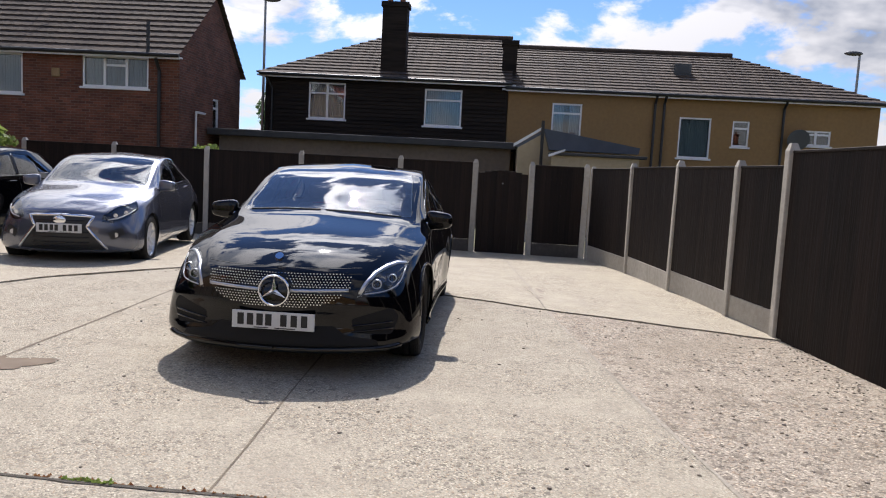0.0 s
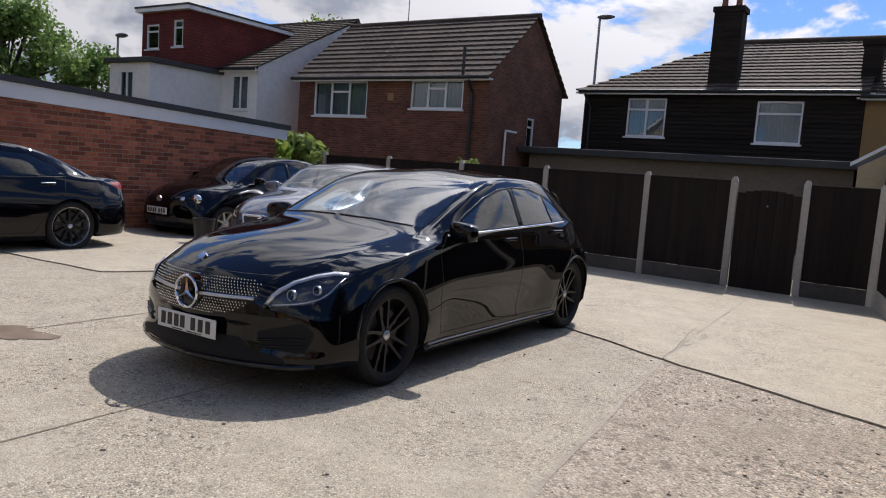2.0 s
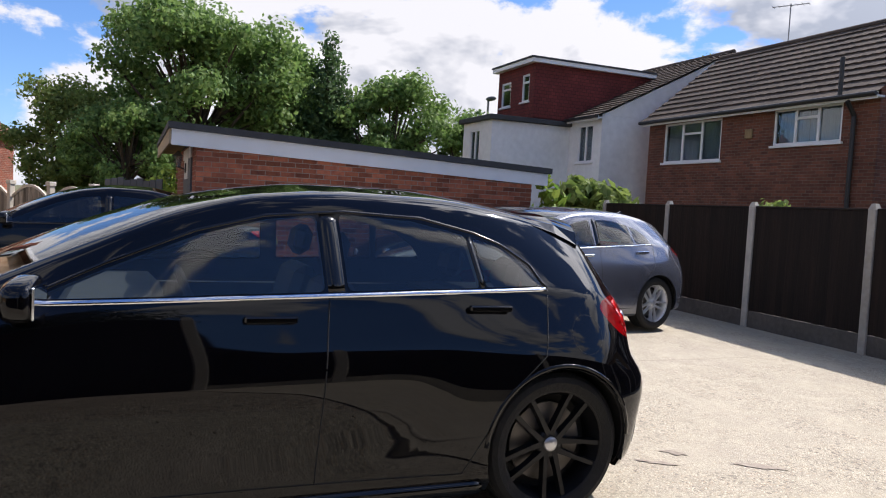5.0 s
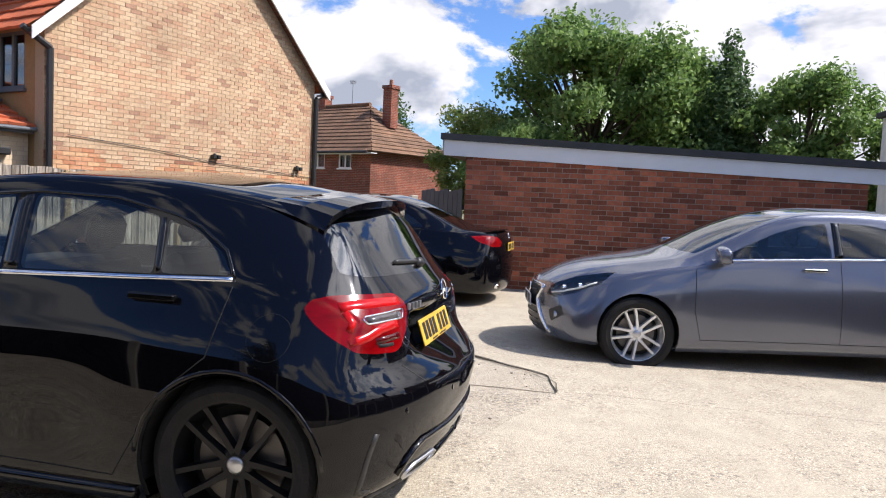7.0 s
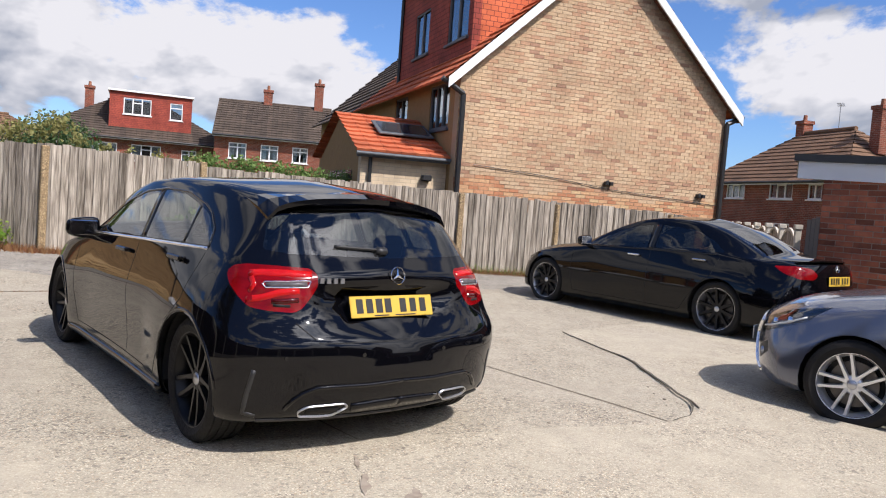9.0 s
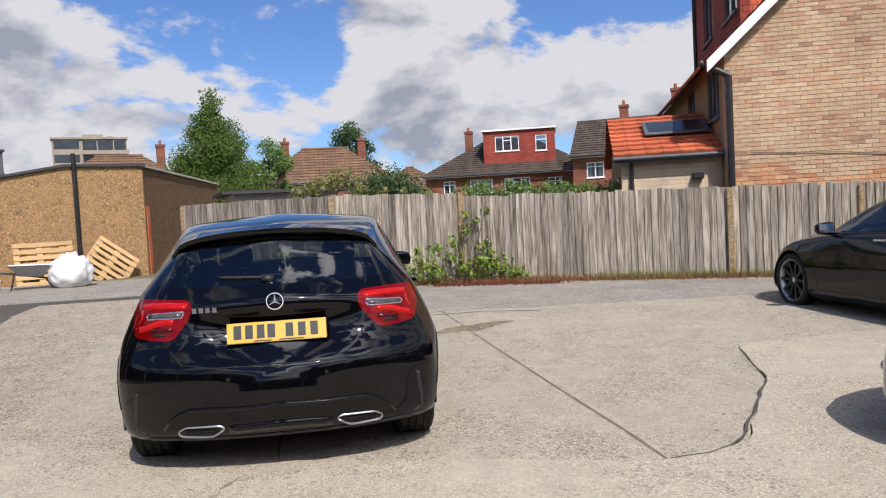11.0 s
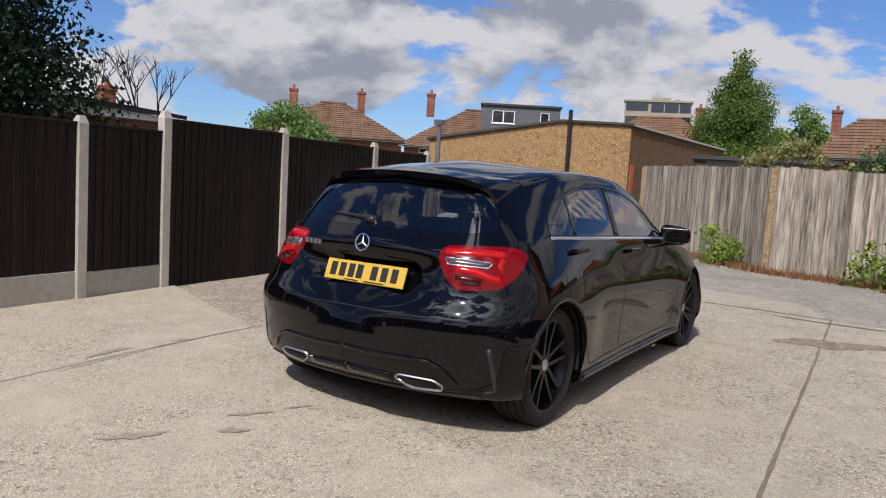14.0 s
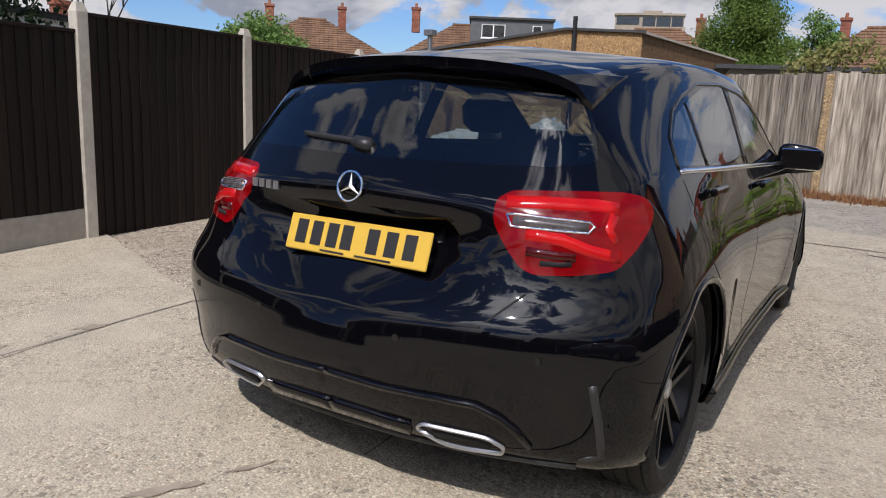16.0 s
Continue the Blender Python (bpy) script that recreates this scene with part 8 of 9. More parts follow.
    fit_out(car, tree, fy, fz, "black_paint", "chrome", "gloss_black", (0.92, -0.66, 0.99))
    plate(car, 0, front_y(tree, 0, 0.78, (0, 1, 0)) + 0.012, 0.735, 1, "plate_yellow", tilt=-4)
    star(car, 0, front_y(tree, 0, 0.93, (0, 1, 0)) + 0.01, 0.93, 0.042, 1, tilt=-8)
    for s in (1, -1):
        y = front_y(tree, 0.50, 0.30, (0, 1, 0))
        part("tailpipe", boxes((s * 0.52 - 0.075, s * 0.52 + 0.075, y - 0.12, y + 0.012, 0.265, 0.325), bevel=0.015), M["chrome"], car, "chrome oblong tailpipe")
    bm = bmesh.new()
    prev = None
    for i in range(13):
        x = -0.58 + 1.16 * i / 12
        k = (x / 0.58) ** 2
        cur = [bm.verts.new((x, 2.29 - 0.12 * k, 1.008 - 0.03 * k)), bm.verts.new((x, 2.375 - 0.15 * k, 1.026 - 0.035 * k)), bm.verts.new((x, 2.372 - 0.15 * k, 1.008 - 0.035 * k)), bm.verts.new((x, 2.30 - 0.12 * k, 0.99 - 0.03 * k))]
        if prev:
            for q in range(4):
                bm.faces.new((prev[q], prev[(q + 1) % 4], cur[(q + 1) % 4], cur[q]))
        else:
            bm.faces.new(cur)
        prev = cur
    bm.faces.new(prev[::-1])
    part("boot_spoiler", bm, M["gloss_black"], car)


black_saloon()


def small_black_hatchback():
    fy = bend([(-2.17, -1.95), (-1.35, -1.23), (-0.95, -0.95), (0.0, -0.1), (1.35, 1.23), (1.98, 1.86)])
    fz = bend([(0.0, 0.02), (0.7, 0.74), (1.0, 1.03), (1.39, 1.465)])
    sp = derived(A_SPEC, fy, fz, 0.93, ends=(-1.94, 1.86), axles=(-1.23, 1.23), R=0.295, rim=0.20, arch=0.325, archx=0.80, track=0.72, rim_paint="satin", spokes=7, twin=False)
    sp["marks"] = [m for m in sp["marks"] if m[0] not in ("headlamp", "grille", "side_intake", "lower_intake")]
    car, tree = build_car("small_black_hatchback", "small black hatchback with paired round headlamps", pose(-7.12, 4.70, gz(0, 4.7), 0.9, 0, 0), sp)
    fit_out(car, tree, fy, fz, "black_paint", "black_paint", "black", (0.85, -0.55, 1.02), 0.9)
    for s in (1, -1):
        for x, z, r in ((0.60, 0.68, 0.092), (0.43, 0.665, 0.060)):
            y = front_y(tree, x, z)
            bm = lathe([(0.0, 0.02), (r * 0.5, 0.015), (r * 0.9, 0.0), (r, -0.05)], 24)
            lamp = part("headlamp", bm, M["chrome"], car, "round clear headlamp", pose(s * x, y + 0.02, z, 0, 0, -90 + (16 * s)), smooth=True)
            part("lamp_glass", lathe([(0.0, 0.035), (r * 0.6, 0.028), (r, 0.0)], 24), M["clear_lens"], lamp, smooth=True)
    y = front_y(tree, 0, 0.66)
    bm = bmesh.new()
    cyl(bm, (0, y - 0.012, 0.66), (0, y + 0.01, 0.66), 0.055, seg=24)
    part("emblem", bm, M["satin"], car, "round silver emblem")
    plate(car, 0, front_y(tree, 0, 0.46) - 0.012, 0.42, -1, "plate_white")
    lay(car, tree, "lower_grille", [(0.0, 0, 0.33), (0.45, 0, 0.33)], (0, -1, 0), 0.10, 0.004, "black")


small_black_hatchback()


def tub(x, y):
    t = thing("plastic_tub", "black plastic tub standing on the concrete", "tub", pose(x, y, gz(x, y)))
    bm = bmesh.new()
    prof = [(0.13, 0.0), (0.165, 0.36), (0.175, 0.36), (0.175, 0.39), (0.158, 0.39), (0.125, 0.03)]
    n = 24
    rings = [[bm.verts.new((r * math.cos(2 * math.pi * i / n), r * math.sin(2 * math.pi * i / n), z)) for i in range(n)] for r, z in prof]
    for a, b in zip(rings, rings[1:]):
        for i in range(n):
            bm.faces.new((a[i], a[(i + 1) % n], b[(i + 1) % n], b[i]))
    bm.faces.new(rings[0][::-1])
    bm.faces.new(rings[-1])
    part("bucket", bm, M["black"], t)


tub(-5.75, 2.55)

# ---------- trees and plants ----------


def leaf_mat(name, a, b):
    m = bpy.data.materials.new(name)
    m.use_nodes = True
    nt = m.node_tree
    N, L = nt.nodes.new, nt.links.new
    p = nt.nodes["Principled BSDF"]
    p.inputs["Roughness"].default_value, p.inputs["Specular IOR Level"].default_value = 0.55, 0.3
    geo, mix, out = N("ShaderNodeNewGeometry"), N("ShaderNodeMix"), nt.nodes["Material Output"]
    mix.data_type = "RGBA"
    mix.inputs["A"].default_value, mix.inputs["B"].default_value = (*a, 1), (*b, 1)
    L(geo.outputs["Random Per Island"], mix.inputs["Factor"])
    L(mix.outputs["Result"], p.inputs["Base Color"])
    tr, sh = N("ShaderNodeBsdfTranslucent"), N("ShaderNodeMixShader")
    L(mix.outputs["Result"], tr.inputs["Color"])
    sh.inputs[0].default_value = 0.45
    L(p.outputs[0], sh.inputs[1])
    L(tr.outputs[0], sh.inputs[2])
    L(sh.outputs[0], out.inputs[0])
    return m


M["leaf"] = leaf_mat("broad_leaf", (0.105, 0.195, 0.048), (0.25, 0.36, 0.11))
M["leaf_dark"] = leaf_mat("dark_leaf", (0.05, 0.10, 0.04), (0.12, 0.19, 0.07))
# near-black needles: the shade within the crown is put into the leaf colour
M["leaf_shaded"] = leaf_mat("shaded_needle", (0.010, 0.022, 0.010), (0.022, 0.042, 0.018))
M["leaf_conifer"] = leaf_mat("conifer_leaf", (0.075, 0.135, 0.024), (0.17, 0.245, 0.055))
M["leaf_light"] = leaf_mat("light_leaf", (0.13, 0.20, 0.045), (0.26, 0.32, 0.09))
M["leaf_bright"] = leaf_mat("bright_leaf", (0.12, 0.24, 0.03), (0.34, 0.42, 0.08))
M["leaf_pale"] = leaf_mat("pale_vine_leaf", (0.19, 0.20, 0.06), (0.36, 0.33, 0.13))
M["litter"] = leaf_mat("red_leaf_litter", (0.12, 0.030, 0.022), (0.24, 0.095, 0.05))
M["brown_leaf"] = leaf_mat("withered_leaf", (0.045, 0.026, 0.016), (0.12, 0.065, 0.03))
M["dead_leaf"] = leaf_mat("dead_leaf", (0.16, 0.055, 0.03), (0.34, 0.20, 0.09))


def leaves(clumps, count, size, seed, flat=0.0):
    """Many small folded leaves on uneven clumps (x, y, z, r): points and faces for one mesh."""
    r = np.random.RandomState(seed)
    w = np.array([c[3] ** 2 for c in clumps])
    pick = r.choice(len(clumps), count, p=w / w.sum())
    d = r.normal(size=(count, 3))
    d /= np.linalg.norm(d, axis=1)[:, None]
    rad = 0.25 + 0.85 * r.uniform(0.0, 1.0, count) ** 0.7 + 0.12 * r.normal(size=count)
    cl = np.array(clumps)[pick]
    c = cl[:, :3] + d * (cl[:, 3] * rad)[:, None] * np.array([1, 1, 0.85])
    a = r.normal(size=(count, 3)) + d * 1.5
    a /= np.linalg.norm(a, axis=1)[:, None]
    b = np.cross(a, r.normal(size=(count, 3)))
    b /= np.linalg.norm(b, axis=1)[:, None]
    s = size * r.uniform(0.6, 1.35, count)[:, None]
    t = np.cross(a, b)
    pts = np.stack([c - b * s * 0.5, c + t * s * 0.32 + a * s * 0.08, c + b * s * 0.5, c - t * s * 0.32 + a * s * 0.08], 1).reshape(-1, 3)
    me = bpy.data.meshes.new("leaves")
    me.from_pydata(pts.tolist(), [], np.arange(count * 4).reshape(-1, 4).tolist())
    me.update()
    return me


def tree(name, label, x, y, h, r, count, size, seed, leafmat, low=0.3, squash=1.0, lean=0.0):
    """Tapered trunk with limbs and a crown of clumps with gaps between them."""
    rn = random.Random(seed)
    t = thing(name, label, "tree", pose(x, y, -0.1))
    bm = bmesh.new()
    cyl(bm, (0, 0, 0), (0.1, 0, h * 0.35), 0.035 * h, 0.025 * h, 10)
    cyl(bm, (0.1, 0, h * 0.35), (0.0, 0.1, h * 0.8), 0.025 * h, 0.008 * h, 8)
    cl = []
    n = 64
    for i in range(n):
        a = rn.uniform(0, 6.283)
        z = h * (low + (1 - low) * rn.uniform(0.05, 0.86))
        k = math.sin(math.pi * min(1.0, (z / h - low * 0.6) / (1 - low * 0.6))) ** 0.6
        d = r * k * rn.uniform(0.3, 0.92)
        rr = r * rn.uniform(0.12, 0.27)
        p = (math.cos(a) * d, math.sin(a) * d, min(z, h - rr * 0.8), rr)
        cl.append(p)
        cyl(bm, (0.05, 0, h * rn.uniform(0.25, 0.5)), p[:3], 0.010 * h, 0.003 * h, 6)
    cl.append((0, 0, h - r * 0.35, r * 0.38))
    part("trunk", bm, M["bark"], t)
    me = leaves(cl, int(count * 2.3), size * 0.62, seed)
    me.materials.append(M[leafmat])
    tagged(part("crown", me, None, t), kind="stuff")
    return t


def conifer(name, label, x, y, h, r, count, size, seed, leafmat, base=0.05, power=0.62):
    t = thing(name, label, "tree", pose(x, y, -0.1))
    rn = random.Random(seed)
    bm = bmesh.new()
    cyl(bm, (0, 0, 0), (0, 0, h * 0.90), 0.028 * h, 0.004 * h, 8)
    cl = []
    for i in range(34):
        z = h * (base + (0.98 - base) * i / 34)
        k = (1.03 - (z / h)) ** power * (1.0 if z / h > 0.12 else 0.85)
        cl.append((0, 0, z, max(0.22, r * k * 0.5)))
        for j in range(6 if z / h < 0.8 else 3):
            a = rn.uniform(0, 6.283)
            d = r * k * rn.uniform(0.45, 0.85)
            cl.append((math.cos(a) * d, math.sin(a) * d, z, max(0.14, r * k * rn.uniform(0.24, 0.42))))
    part("trunk", bm, M["bark"], t)
    me = leaves(cl, int(count * 2.3), size * 0.62, seed)
    me.materials.append(M[leafmat])
    tagged(part("crown", me, None, t), kind="stuff")


tree("broadleaf_tree", "tall dense broadleaf tree in full leaf", -27.2, 1.9, 8.9, 4.3, 15000, 0.34, 3, "leaf", 0.25)
tree("broadleaf_tree", "tall dense broadleaf tree in full leaf", -29.0, 5.2, 8.2, 3.4, 9000, 0.34, 4, "leaf", 0.2)
conifer("dark_conifer", "dark pointed conifer behind the garage", -26.8, 6.9, 8.6, 2.1, 7000, 0.30, 5, "leaf_dark")
tree("broadleaf_tree", "broadleaf tree with open leafy crown", -26.3, 9.6, 6.9, 3.0, 8000, 0.32, 6, "leaf", 0.2)
tree("broadleaf_tree", "small light green tree beside the garage", -27.4, -2.5, 5.6, 2.5, 8000, 0.26, 7, "leaf_light", 0.15)
tree("broadleaf_tree", "bushy green tree beside the garage", -24.8, -0.6, 4.7, 2.2, 7000, 0.24, 8, "leaf", 0.15)
tree("broadleaf_tree", "leafy tree beyond the garage roof", -25.0, 12.5, 5.6, 2.2, 6000, 0.28, 9, "leaf", 0.15)
tree("broadleaf_tree", "leafy tree behind the white house", -23.5, 24.5, 9.0, 3.6, 9000, 0.34, 10, "leaf_light", 0.3)
tree("broadleaf_tree", "leafy tree beside the street lamp", -8.6, 31.0, 6.2, 2.2, 4000, 0.3, 11, "leaf_dark", 0.1)
conifer("tall_conifer", "tall dense green conifer with drooping tiers", 4.9, -30.3, 8.1, 3.5, 48000, 0.17, 12, "leaf_conifer", 0.02, 0.80)
tree("broadleaf_tree", "rounded green tree beside the conifer", 2.5, -32.2, 5.7, 1.5, 5000, 0.20, 13, "leaf", 0.1)
tree("broadleaf_tree", "dark tree behind the far roofs", -2.2, -52.0, 9.0, 2.6, 4000, 0.3, 14, "leaf_dark", 0.2)
tree("broadleaf_tree", "rounded bush behind the dark fence", 14.0, -12.0, 3.5, 1.8, 6000, 0.18, 15, "leaf", 0.1)
conifer("dark_conifer", "dark conifer beside the corner house roof", -40.0, -9.9, 8.2, 2.4, 4000, 0.3, 16, "leaf_dark")
conifer("dark_conifer", "black-green conifer overhanging the side fence", 13.0, -1.7, 9.5, 3.6, 18000, 0.20, 17, "leaf_shaded", 0.12)


def bare_tree(x, y, h, seed):
    rn = random.Random(seed)
    t = thing("bare_tree", "leafless pale tree with upright twigs", "tree", pose(x, y, 0))
    bm = bmesh.new()

    def grow(p, d, ln, r, k):
        q = p + d * ln
        cyl(bm, p, q, r, r * 0.6, 5, False)
        if k:
            for i in range(3):
                e = (d + Vector((rn.uniform(-0.7, 0.7), rn.uniform(-0.7, 0.7), rn.uniform(0.0, 0.5)))).normalized()
                grow(q, e, ln * rn.uniform(0.55, 0.8), r * 0.6, k - 1)
    grow(Vector((0, 0, 0)), Vector((0, 0, 1)), h * 0.42, h * 0.018, 4)
    part("trunk", bm, M["bark"], t)


bare_tree(15.2, -5.6, 3.5, 2)
bare_tree(14.0, -6.8, 3.35, 5)


def shrub(x, y, clumps, n, size, seed, leafmat, label, dead=0):
    s = thing("shrub", label, "shrub", pose(x, y, gz(x, y)))
    rn = random.Random(seed)
    bm = bmesh.new()
    for cx, cy, cz, r in clumps:
        cyl(bm, (rn.uniform(-0.1, 0.1), rn.uniform(-0.1, 0.1), 0), (cx, cy, cz), 0.012, 0.004, 6)
    part("stems", bm, M["bark"], s)
    me = leaves(clumps, n, size, seed)
    me.materials.append(M[leafmat])
    tagged(part("foliage", me, None, s), kind="stuff")
    if dead:
        me = leaves(clumps, dead, size * 0.8, seed + 1)
        me.materials.append(M["brown_leaf"])
        tagged(part("withered_leaves", me, None, s, "withered dark brown leaves"), kind="stuff")


shrub(-2.62, -7.28, [(0.95, -0.05, 0.22, 0.20), (0.72, 0.0, 0.34, 0.26), (0.5, 0.0, 0.2, 0.24), (0.45, -0.05, 0.62, 0.15), (0.78, -0.1, 0.60, 0.12), (0.12, -0.1, 0.75, 0.14), (0.15, -0.1, 0.48, 0.16), (-0.1, -0.14, 0.95, 0.12), (0.0, -0.1, 0.26, 0.18), (-0.25, 0.0, 0.28, 0.26), (-0.5, 0.05, 0.34, 0.27), (-0.75, 0.12, 0.24, 0.24), (-1.0, 0.2, 0.15, 0.19), (-0.45, -0.05, 0.64, 0.17), (-0.3, -0.14, 1.1, 0.10), (-0.5, -0.16, 1.28, 0.09), (-0.12, -0.15, 1.22, 0.08)], 950, 0.085, 21, "leaf_bright", "straggly green shrub growing against the weathered fence", 260)
shrub(0.45, -8.55, [(0, 0, 0.35, 0.28), (0.2, 0.1, 0.55, 0.22), (-0.2, 0.1, 0.25, 0.24), (0.1, 0.1, 0.15, 0.26)], 800, 0.07, 22, "leaf_bright", "small green shrub at the foot of the fence")
shrub(-0.5, -8.6, [(0.80, -0.75, 1.80, 0.16), (0.5, -0.5, 1.90, 0.24), (0.15, -0.15, 1.97, 0.28), (-0.15, 0.0, 2.08, 0.22), (-0.42, 0.0, 1.84, 0.24), (-0.85, 0.05, 1.74, 0.13), (-1.25, 0.1, 1.72, 0.10), (-1.75, 0.15, 1.70, 0.12), (-2.3, 0.35, 1.64, 0.16)], 850, 0.080, 23, "leaf_pale", "pale climbing vine spilling over the fence top")
shrub(-4.5, -8.9, [(1.25 - 0.24 * i, -0.4 + 0.10 * i, 1.68 + 0.05 * math.sin(2.3 * i) - 0.012 * i, 0.22 + 0.04 * math.cos(1.7 * i)) for i in range(13)], 3000, 0.065, 24, "leaf", "trailing hedge just above the weathered fence")
shrub(-1.8, -15.0, [(0.45, 0.0, 1.95, 0.55), (-0.1, 0.0, 2.2, 0.62), (-0.55, 0.1, 2.05, 0.55), (-0.9, 0.0, 1.75, 0.5), (0.75, 0.0, 1.6, 0.5), (0.1, 0.2, 1.5, 0.7), (-0.6, 0.2, 1.4, 0.7)], 7000, 0.085, 25, "leaf_dark", "rounded dark green bush behind the fence")
shrub(-10.4, 9.0, [(0.1 * math.cos(a), 0.1 * math.sin(a), 1.2, 0.2) for a in (0, 2, 4)] + [(0.45 * math.cos(a), 0.45 * math.sin(a), 1.75 + 0.2 * math.sin(3 * a), 0.42) for a in (0, 1, 2, 3, 4, 5)], 1500, 0.30, 26, "leaf_light", "spiky light green shrub behind the fence")
shrub(-8.9, 6.9, [(0, 0, 1.3, 0.28), (0.1, 0.1, 1.7, 0.25), (-0.1, 0, 2.05, 0.18)], 160, 0.24, 27, "leaf_bright", "broad-leaved bright green plant at the garage corner")
shrub(-9.0, 8.4, [(0, 0, 1.62, 0.16), (0.2, 0, 1.66, 0.12)], 120, 0.10, 28, "leaf_light", "leafy tips showing above the back fence")
shrub(-4.6, 8.1, [(0, 0, 1.66, 0.15), (0.2, 0, 1.70, 0.12)], 120, 0.09, 29, "leaf_light", "leafy tips showing above the back fence")
shrub(-13.2, 0.6, [(0, 0, 1.2, 0.7), (-1, 0.5, 1.3, 0.7)], 2500, 0.10, 30, "leaf_bright", "bright green shrub beside the garage")


def verge(name, label, pts, n, hgt, leafmat, seed, spread=0.16):
    """Blades and litter scattered along the foot of the fence."""
    r = np.random.RandomState(seed)
    P, F = [], []
    segs = list(zip(pts, pts[1:]))
    ln = np.array([math.dist(a, b) for a, b in segs])
    for _ in range(n):
        i = r.choice(len(segs), p=ln / ln.sum())
        (ax, ay), (bx, by_) = segs[i]
        t = r.rand()
        x, y = ax + (bx - ax) * t + r.normal() * spread, ay + (by_ - ay) * t + abs(r.normal()) * spread
        h, a = hgt * r.uniform(0.3, 1.3), r.uniform(0, 6.283)
        dx, dy, w = math.cos(a) * h * 0.5, math.sin(a) * h * 0.5, 0.008
        z = gz(x, y)
        k = len(P)
        P += [(x - dy * 0.03 - w, y, z), (x + w, y + w, z), (x + dx, y + dy, z + h)]
        F.append((k, k + 1, k + 2))
    me = bpy.data.meshes.new(name)
    me.from_pydata(P, [], F)
    me.materials.append(M[leafmat])
    tagged(part(name, me, None), label, "grass", kind="stuff")


FENCE_FOOT = [(1.0, -9.55), (-0.34, -8.0), (-2.69, -7.5), (-4.8, -6.5), (-6.84, -5.5), (-8.6, -4.6)]
verge("dry_grass", "dry straw-coloured grass along the fence foot", FENCE_FOOT, 5200, 0.11, "dead_leaf", 31)
verge("green_grass", "thin green grass along the fence foot", FENCE_FOOT[3:], 900, 0.16, "leaf_light", 32, 0.08)
verge("joint_moss", "moss and weeds growing in the concrete joint", [(-0.9, -3.88), (0.2, -3.93), (1.2, -3.95)], 110, 0.012, "dead_leaf", 33, 0.012)
verge("leaf_litter", "red-brown dead leaves lying under the shrub", [(-2.2, -7.2), (-2.9, -6.95), (-4.1, -6.4)], 1500, 0.05, "litter", 34, 0.13)
verge("joint_weeds", "tufts of moss in the concrete joint", [(-0.35, -3.91), (-0.15, -3.92)], 90, 0.014, "leaf_light", 35, 0.012)


# ---------- brickwork of the garage flank, one brick at a time ----------
def garage_bricks():
    gx, y0, y1 = -8.0, 0.50, 6.12
    me = {}
    for ln in (0.215, 0.1025):
        me[ln] = mesh_of(boxes((-0.02, 0.0, 0, ln, 0, 0.065), bevel=0.004), "brick", M["brick_one"])
    rn = random.Random(8)
    rest = bmesh.new()
    count = 0
    for row in range(28):
        z = -0.08 + row * 0.075
        y = y0 - (0.1125 if row % 2 else 0.0)
        while y < y1 - 0.02:
            a, b = max(y, y0), min(y + 0.215, y1)
            top = 2.0 + (1.80 - 2.0) * (a - y0) / (y1 - y0)
            if b - a > 0.05 and z < top:
                near = 0.55 < z < 2.1 and 1.1 < y < 4.2
                if near and b - a > 0.2 and count < 300:
                    count += 1
                    part("brick", me[0.215], None, the_garage, m=pose(gx + rn.uniform(-0.002, 0.002), a, z, 0, 0, rn.uniform(-0.4, 0.4)))
                else:
                    box(rest, gx - 0.02, gx + rn.uniform(-0.002, 0.002), a, b, z, z + 0.065)
            y += 0.225
    ob = part("brickwork", rest, M["brick_rest"], the_garage)
    tagged(ob, kind="stuff")


def island_brick():
    m = M["brick_one"].copy()
    m.name = "fired_brick_courses"
    nt = m.node_tree
    geo = nt.nodes.new("ShaderNodeNewGeometry")
    mr = [n for n in nt.nodes if n.type == "MAP_RANGE" and n.inputs["Value"].links and n.inputs["Value"].links[0].from_node.type == "OBJECT_INFO"][0]
    nt.links.new(geo.outputs["Random Per Island"], mr.inputs["Value"])
    return m


M["brick_rest"] = island_brick()
garage_bricks()


def brick_tones(name):
    """Fired clay whose tone steps from brick to brick."""
    m = bpy.data.materials.new(name)
    m.use_nodes = True
    nt = m.node_tree
    N, L = nt.nodes.new, nt.links.new
    p = nt.nodes["Principled BSDF"]
    p.inputs["Roughness"].default_value, p.inputs["Specular IOR Level"].default_value = 0.88, 0.25
    return m, nt, N, L, p


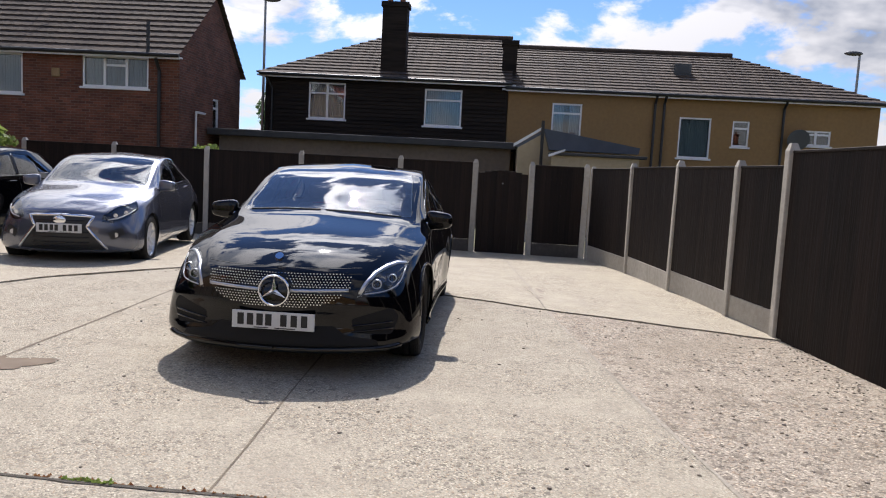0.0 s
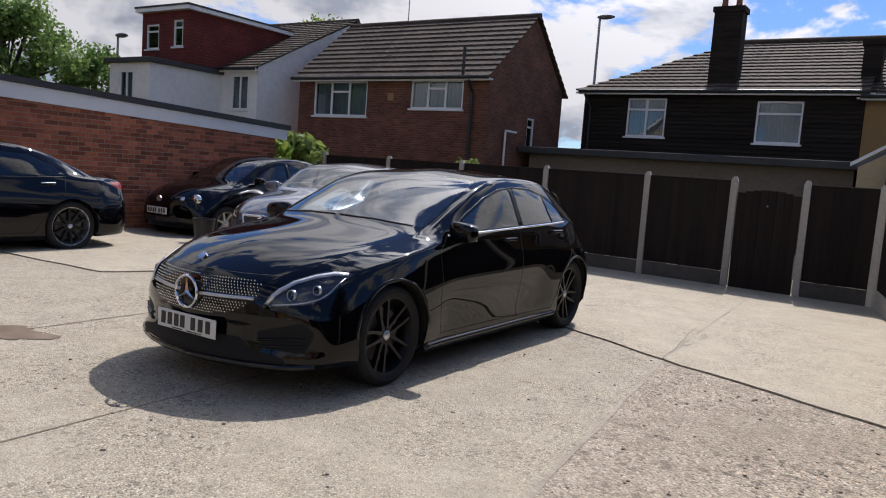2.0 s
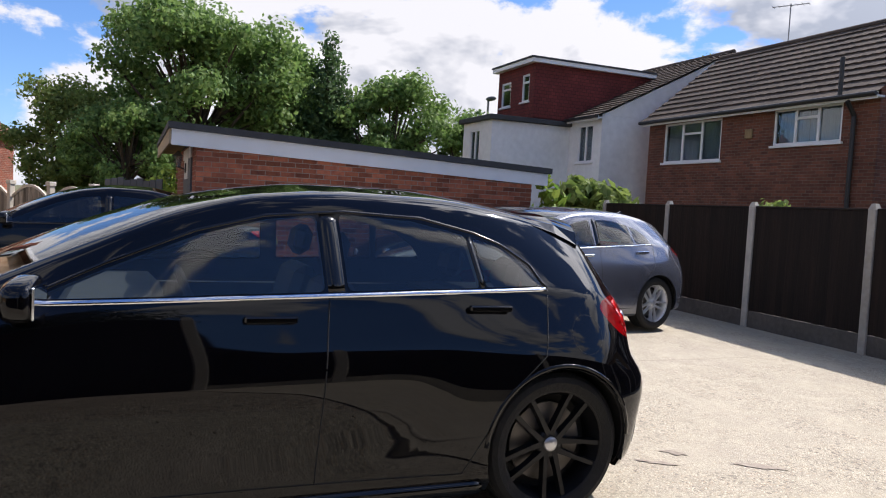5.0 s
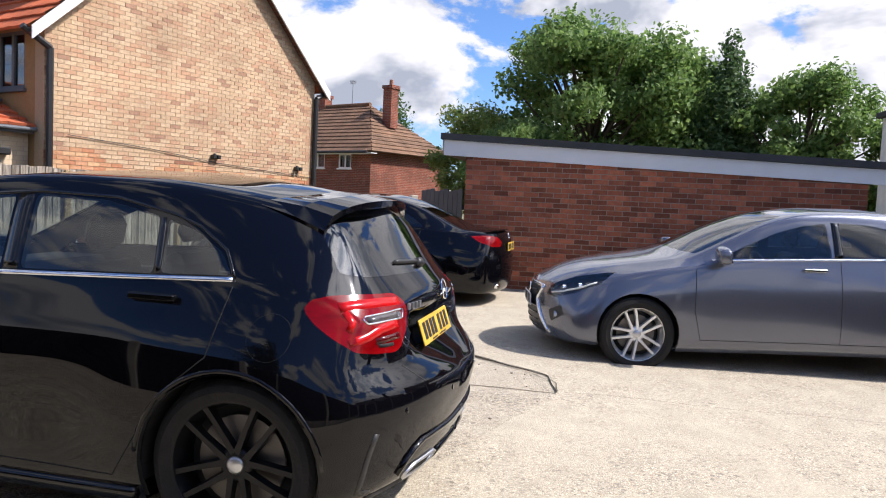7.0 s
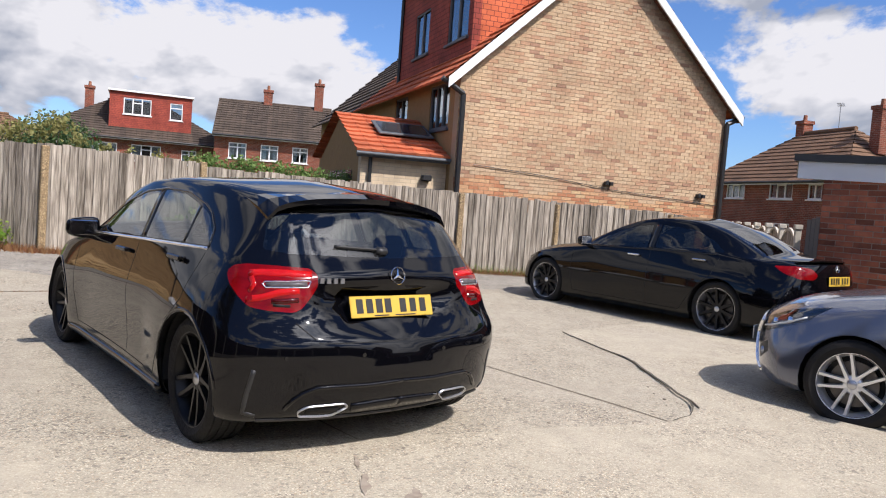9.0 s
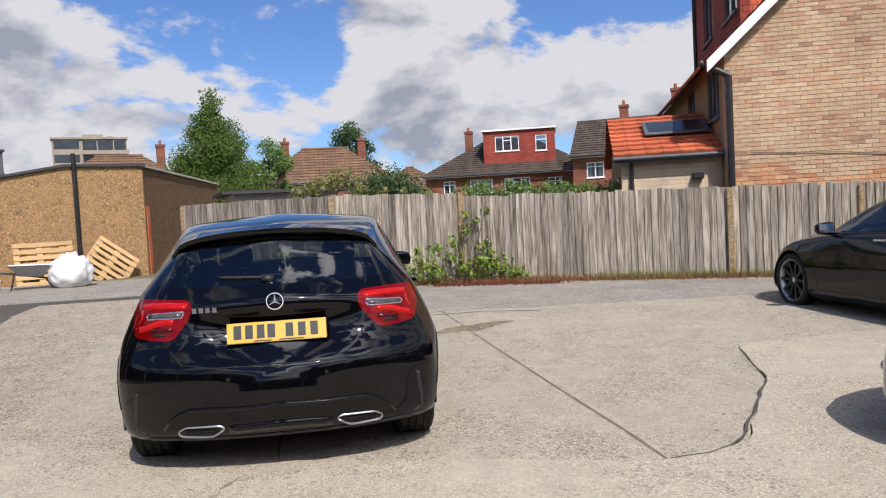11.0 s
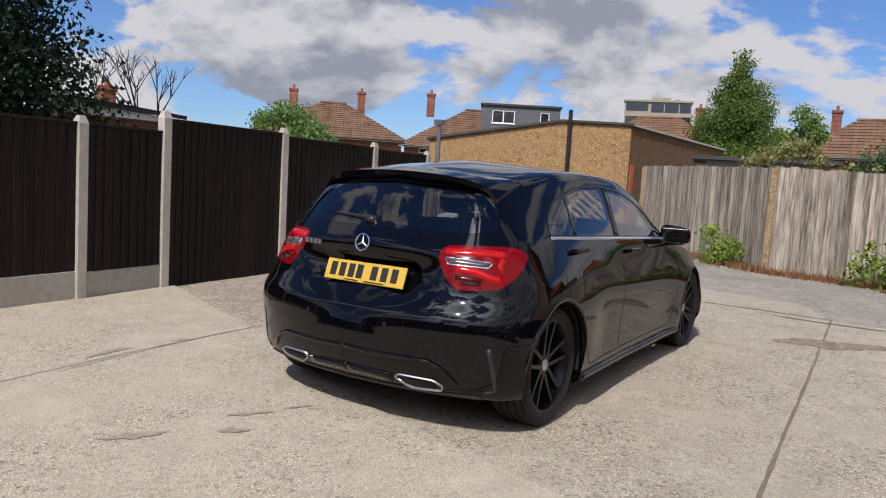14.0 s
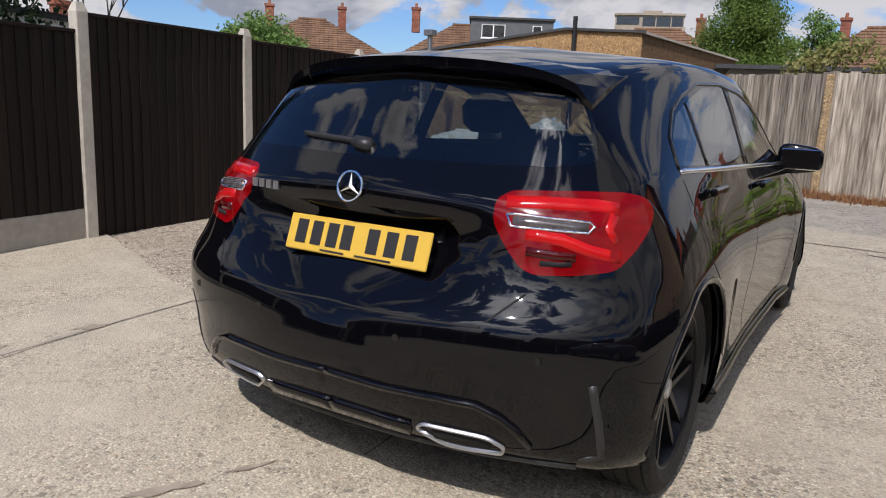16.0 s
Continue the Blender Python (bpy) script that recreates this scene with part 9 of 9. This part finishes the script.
def gable_brick(name, stops, island):
    m, nt, N, L, p = brick_tones(name)
    src = N("ShaderNodeNewGeometry").outputs["Random Per Island"] if island else N("ShaderNodeObjectInfo").outputs["Random"]
    ramp = N("ShaderNodeValToRGB")
    ramp.color_ramp.interpolation = "CONSTANT"
    for i, (pos, col) in enumerate(stops):
        e = ramp.color_ramp.elements[i] if i < 2 else ramp.color_ramp.elements.new(pos)
        e.position, e.color = pos, (*col, 1)
    L(src, ramp.inputs[0])
    tc, n1, n2, mr, hsv = N("ShaderNodeTexCoord"), N("ShaderNodeTexNoise"), N("ShaderNodeTexNoise"), N("ShaderNodeMapRange"), N("ShaderNodeHueSaturation")
    n1.inputs["Scale"].default_value, n2.inputs["Scale"].default_value, n2.inputs["Detail"].default_value = 0.8, 18.0, 6.0
    add = N("ShaderNodeMath")
    for n, k in ((n1, 0), (n2, 1)):
        L(tc.outputs["Object"], n.inputs["Vector"])
        L(n.outputs["Fac"], add.inputs[k])
    mr.inputs["From Min"].default_value, mr.inputs["From Max"].default_value, mr.inputs["To Min"].default_value, mr.inputs["To Max"].default_value = 0.7, 1.3, 0.75, 1.2
    L(add.outputs[0], mr.inputs["Value"])
    L(mr.outputs[0], hsv.inputs["Value"])
    L(ramp.outputs[0], hsv.inputs["Color"])
    L(hsv.outputs[0], p.inputs["Base Color"])
    return m


BUFF = ((0.0, (0.485, 0.34, 0.21)), (0.32, (0.51, 0.368, 0.234)), (0.62, (0.465, 0.303, 0.187)), (0.84, (0.45, 0.27, 0.165)), (0.95, (0.34, 0.20, 0.13)))
REDDER = ((0.0, (0.48, 0.25, 0.135)), (0.35, (0.54, 0.33, 0.18)), (0.65, (0.42, 0.19, 0.10)), (0.88, (0.28, 0.13, 0.08)), (0.93, (0.52, 0.36, 0.20)))


def gable_bricks():
    """Stretcher courses on the gable end: buff above, redder along the foot."""
    W, ev, rg = GABLE_W, GABLE_EV, GABLE_RG
    rn = random.Random(17)
    mats = {"buff": (gable_brick("buff_brick", BUFF, False), gable_brick("buff_brickwork", BUFF, True)), "red": (gable_brick("soft_red_brick", REDDER, False), gable_brick("soft_red_brickwork", REDDER, True))}
    me = {k: mesh_of(boxes((0, 0.215, -0.008, 0.0, 0, 0.065), bevel=0.003), "brick", v[0]) for k, v in mats.items()}
    P = {"buff": ([], []), "red": ([], [])}
    count = 0
    for row in range(102):
        z = -0.4 + row * 0.075
        x = -0.1125 if row % 2 else 0.0
        while x < W:
            a, b = max(x, 0.0), min(x + 0.215, W)
            x += 0.225
            edge = ev + (rg - ev) * min(a, W - b) / (W / 2)
            if b - a < 0.04 or z + 0.065 > edge:
                continue
            kind = "red" if z < 1.75 + 0.35 * noise.noise(Vector((a * 0.8, z, 3.0))) else "buff"
            if 1.35 < z < 2.2 and 1.0 < a < W - 0.4 and b - a > 0.2 and count < 290:
                count += 1
                part("brick", me[kind], None, the_gable, m=pose(a, rn.uniform(-0.002, 0.002), z, 0, 0, rn.uniform(-0.3, 0.3)))
                continue
            pts, fs = P[kind]
            y, k = -0.007 + rn.uniform(-0.002, 0.002), len(pts)
            pts += [(a, y, z), (b, y, z), (b, y, z + 0.065), (a, y, z + 0.065), (a, 0, z), (b, 0, z), (b, 0, z + 0.065), (a, 0, z + 0.065)]
            fs += [(k, k + 1, k + 2, k + 3), (k + 3, k + 2, k + 6, k + 7), (k + 1, k + 5, k + 6, k + 2), (k, k + 3, k + 7, k + 4), (k, k + 4, k + 5, k + 1)]
    for kind, (pts, fs) in P.items():
        m = bpy.data.meshes.new("brickwork")
        m.from_pydata(pts, [], fs)
        m.materials.append(mats[kind][1])
        tagged(part("brickwork", m, None, the_gable), kind="stuff")


gable_bricks()
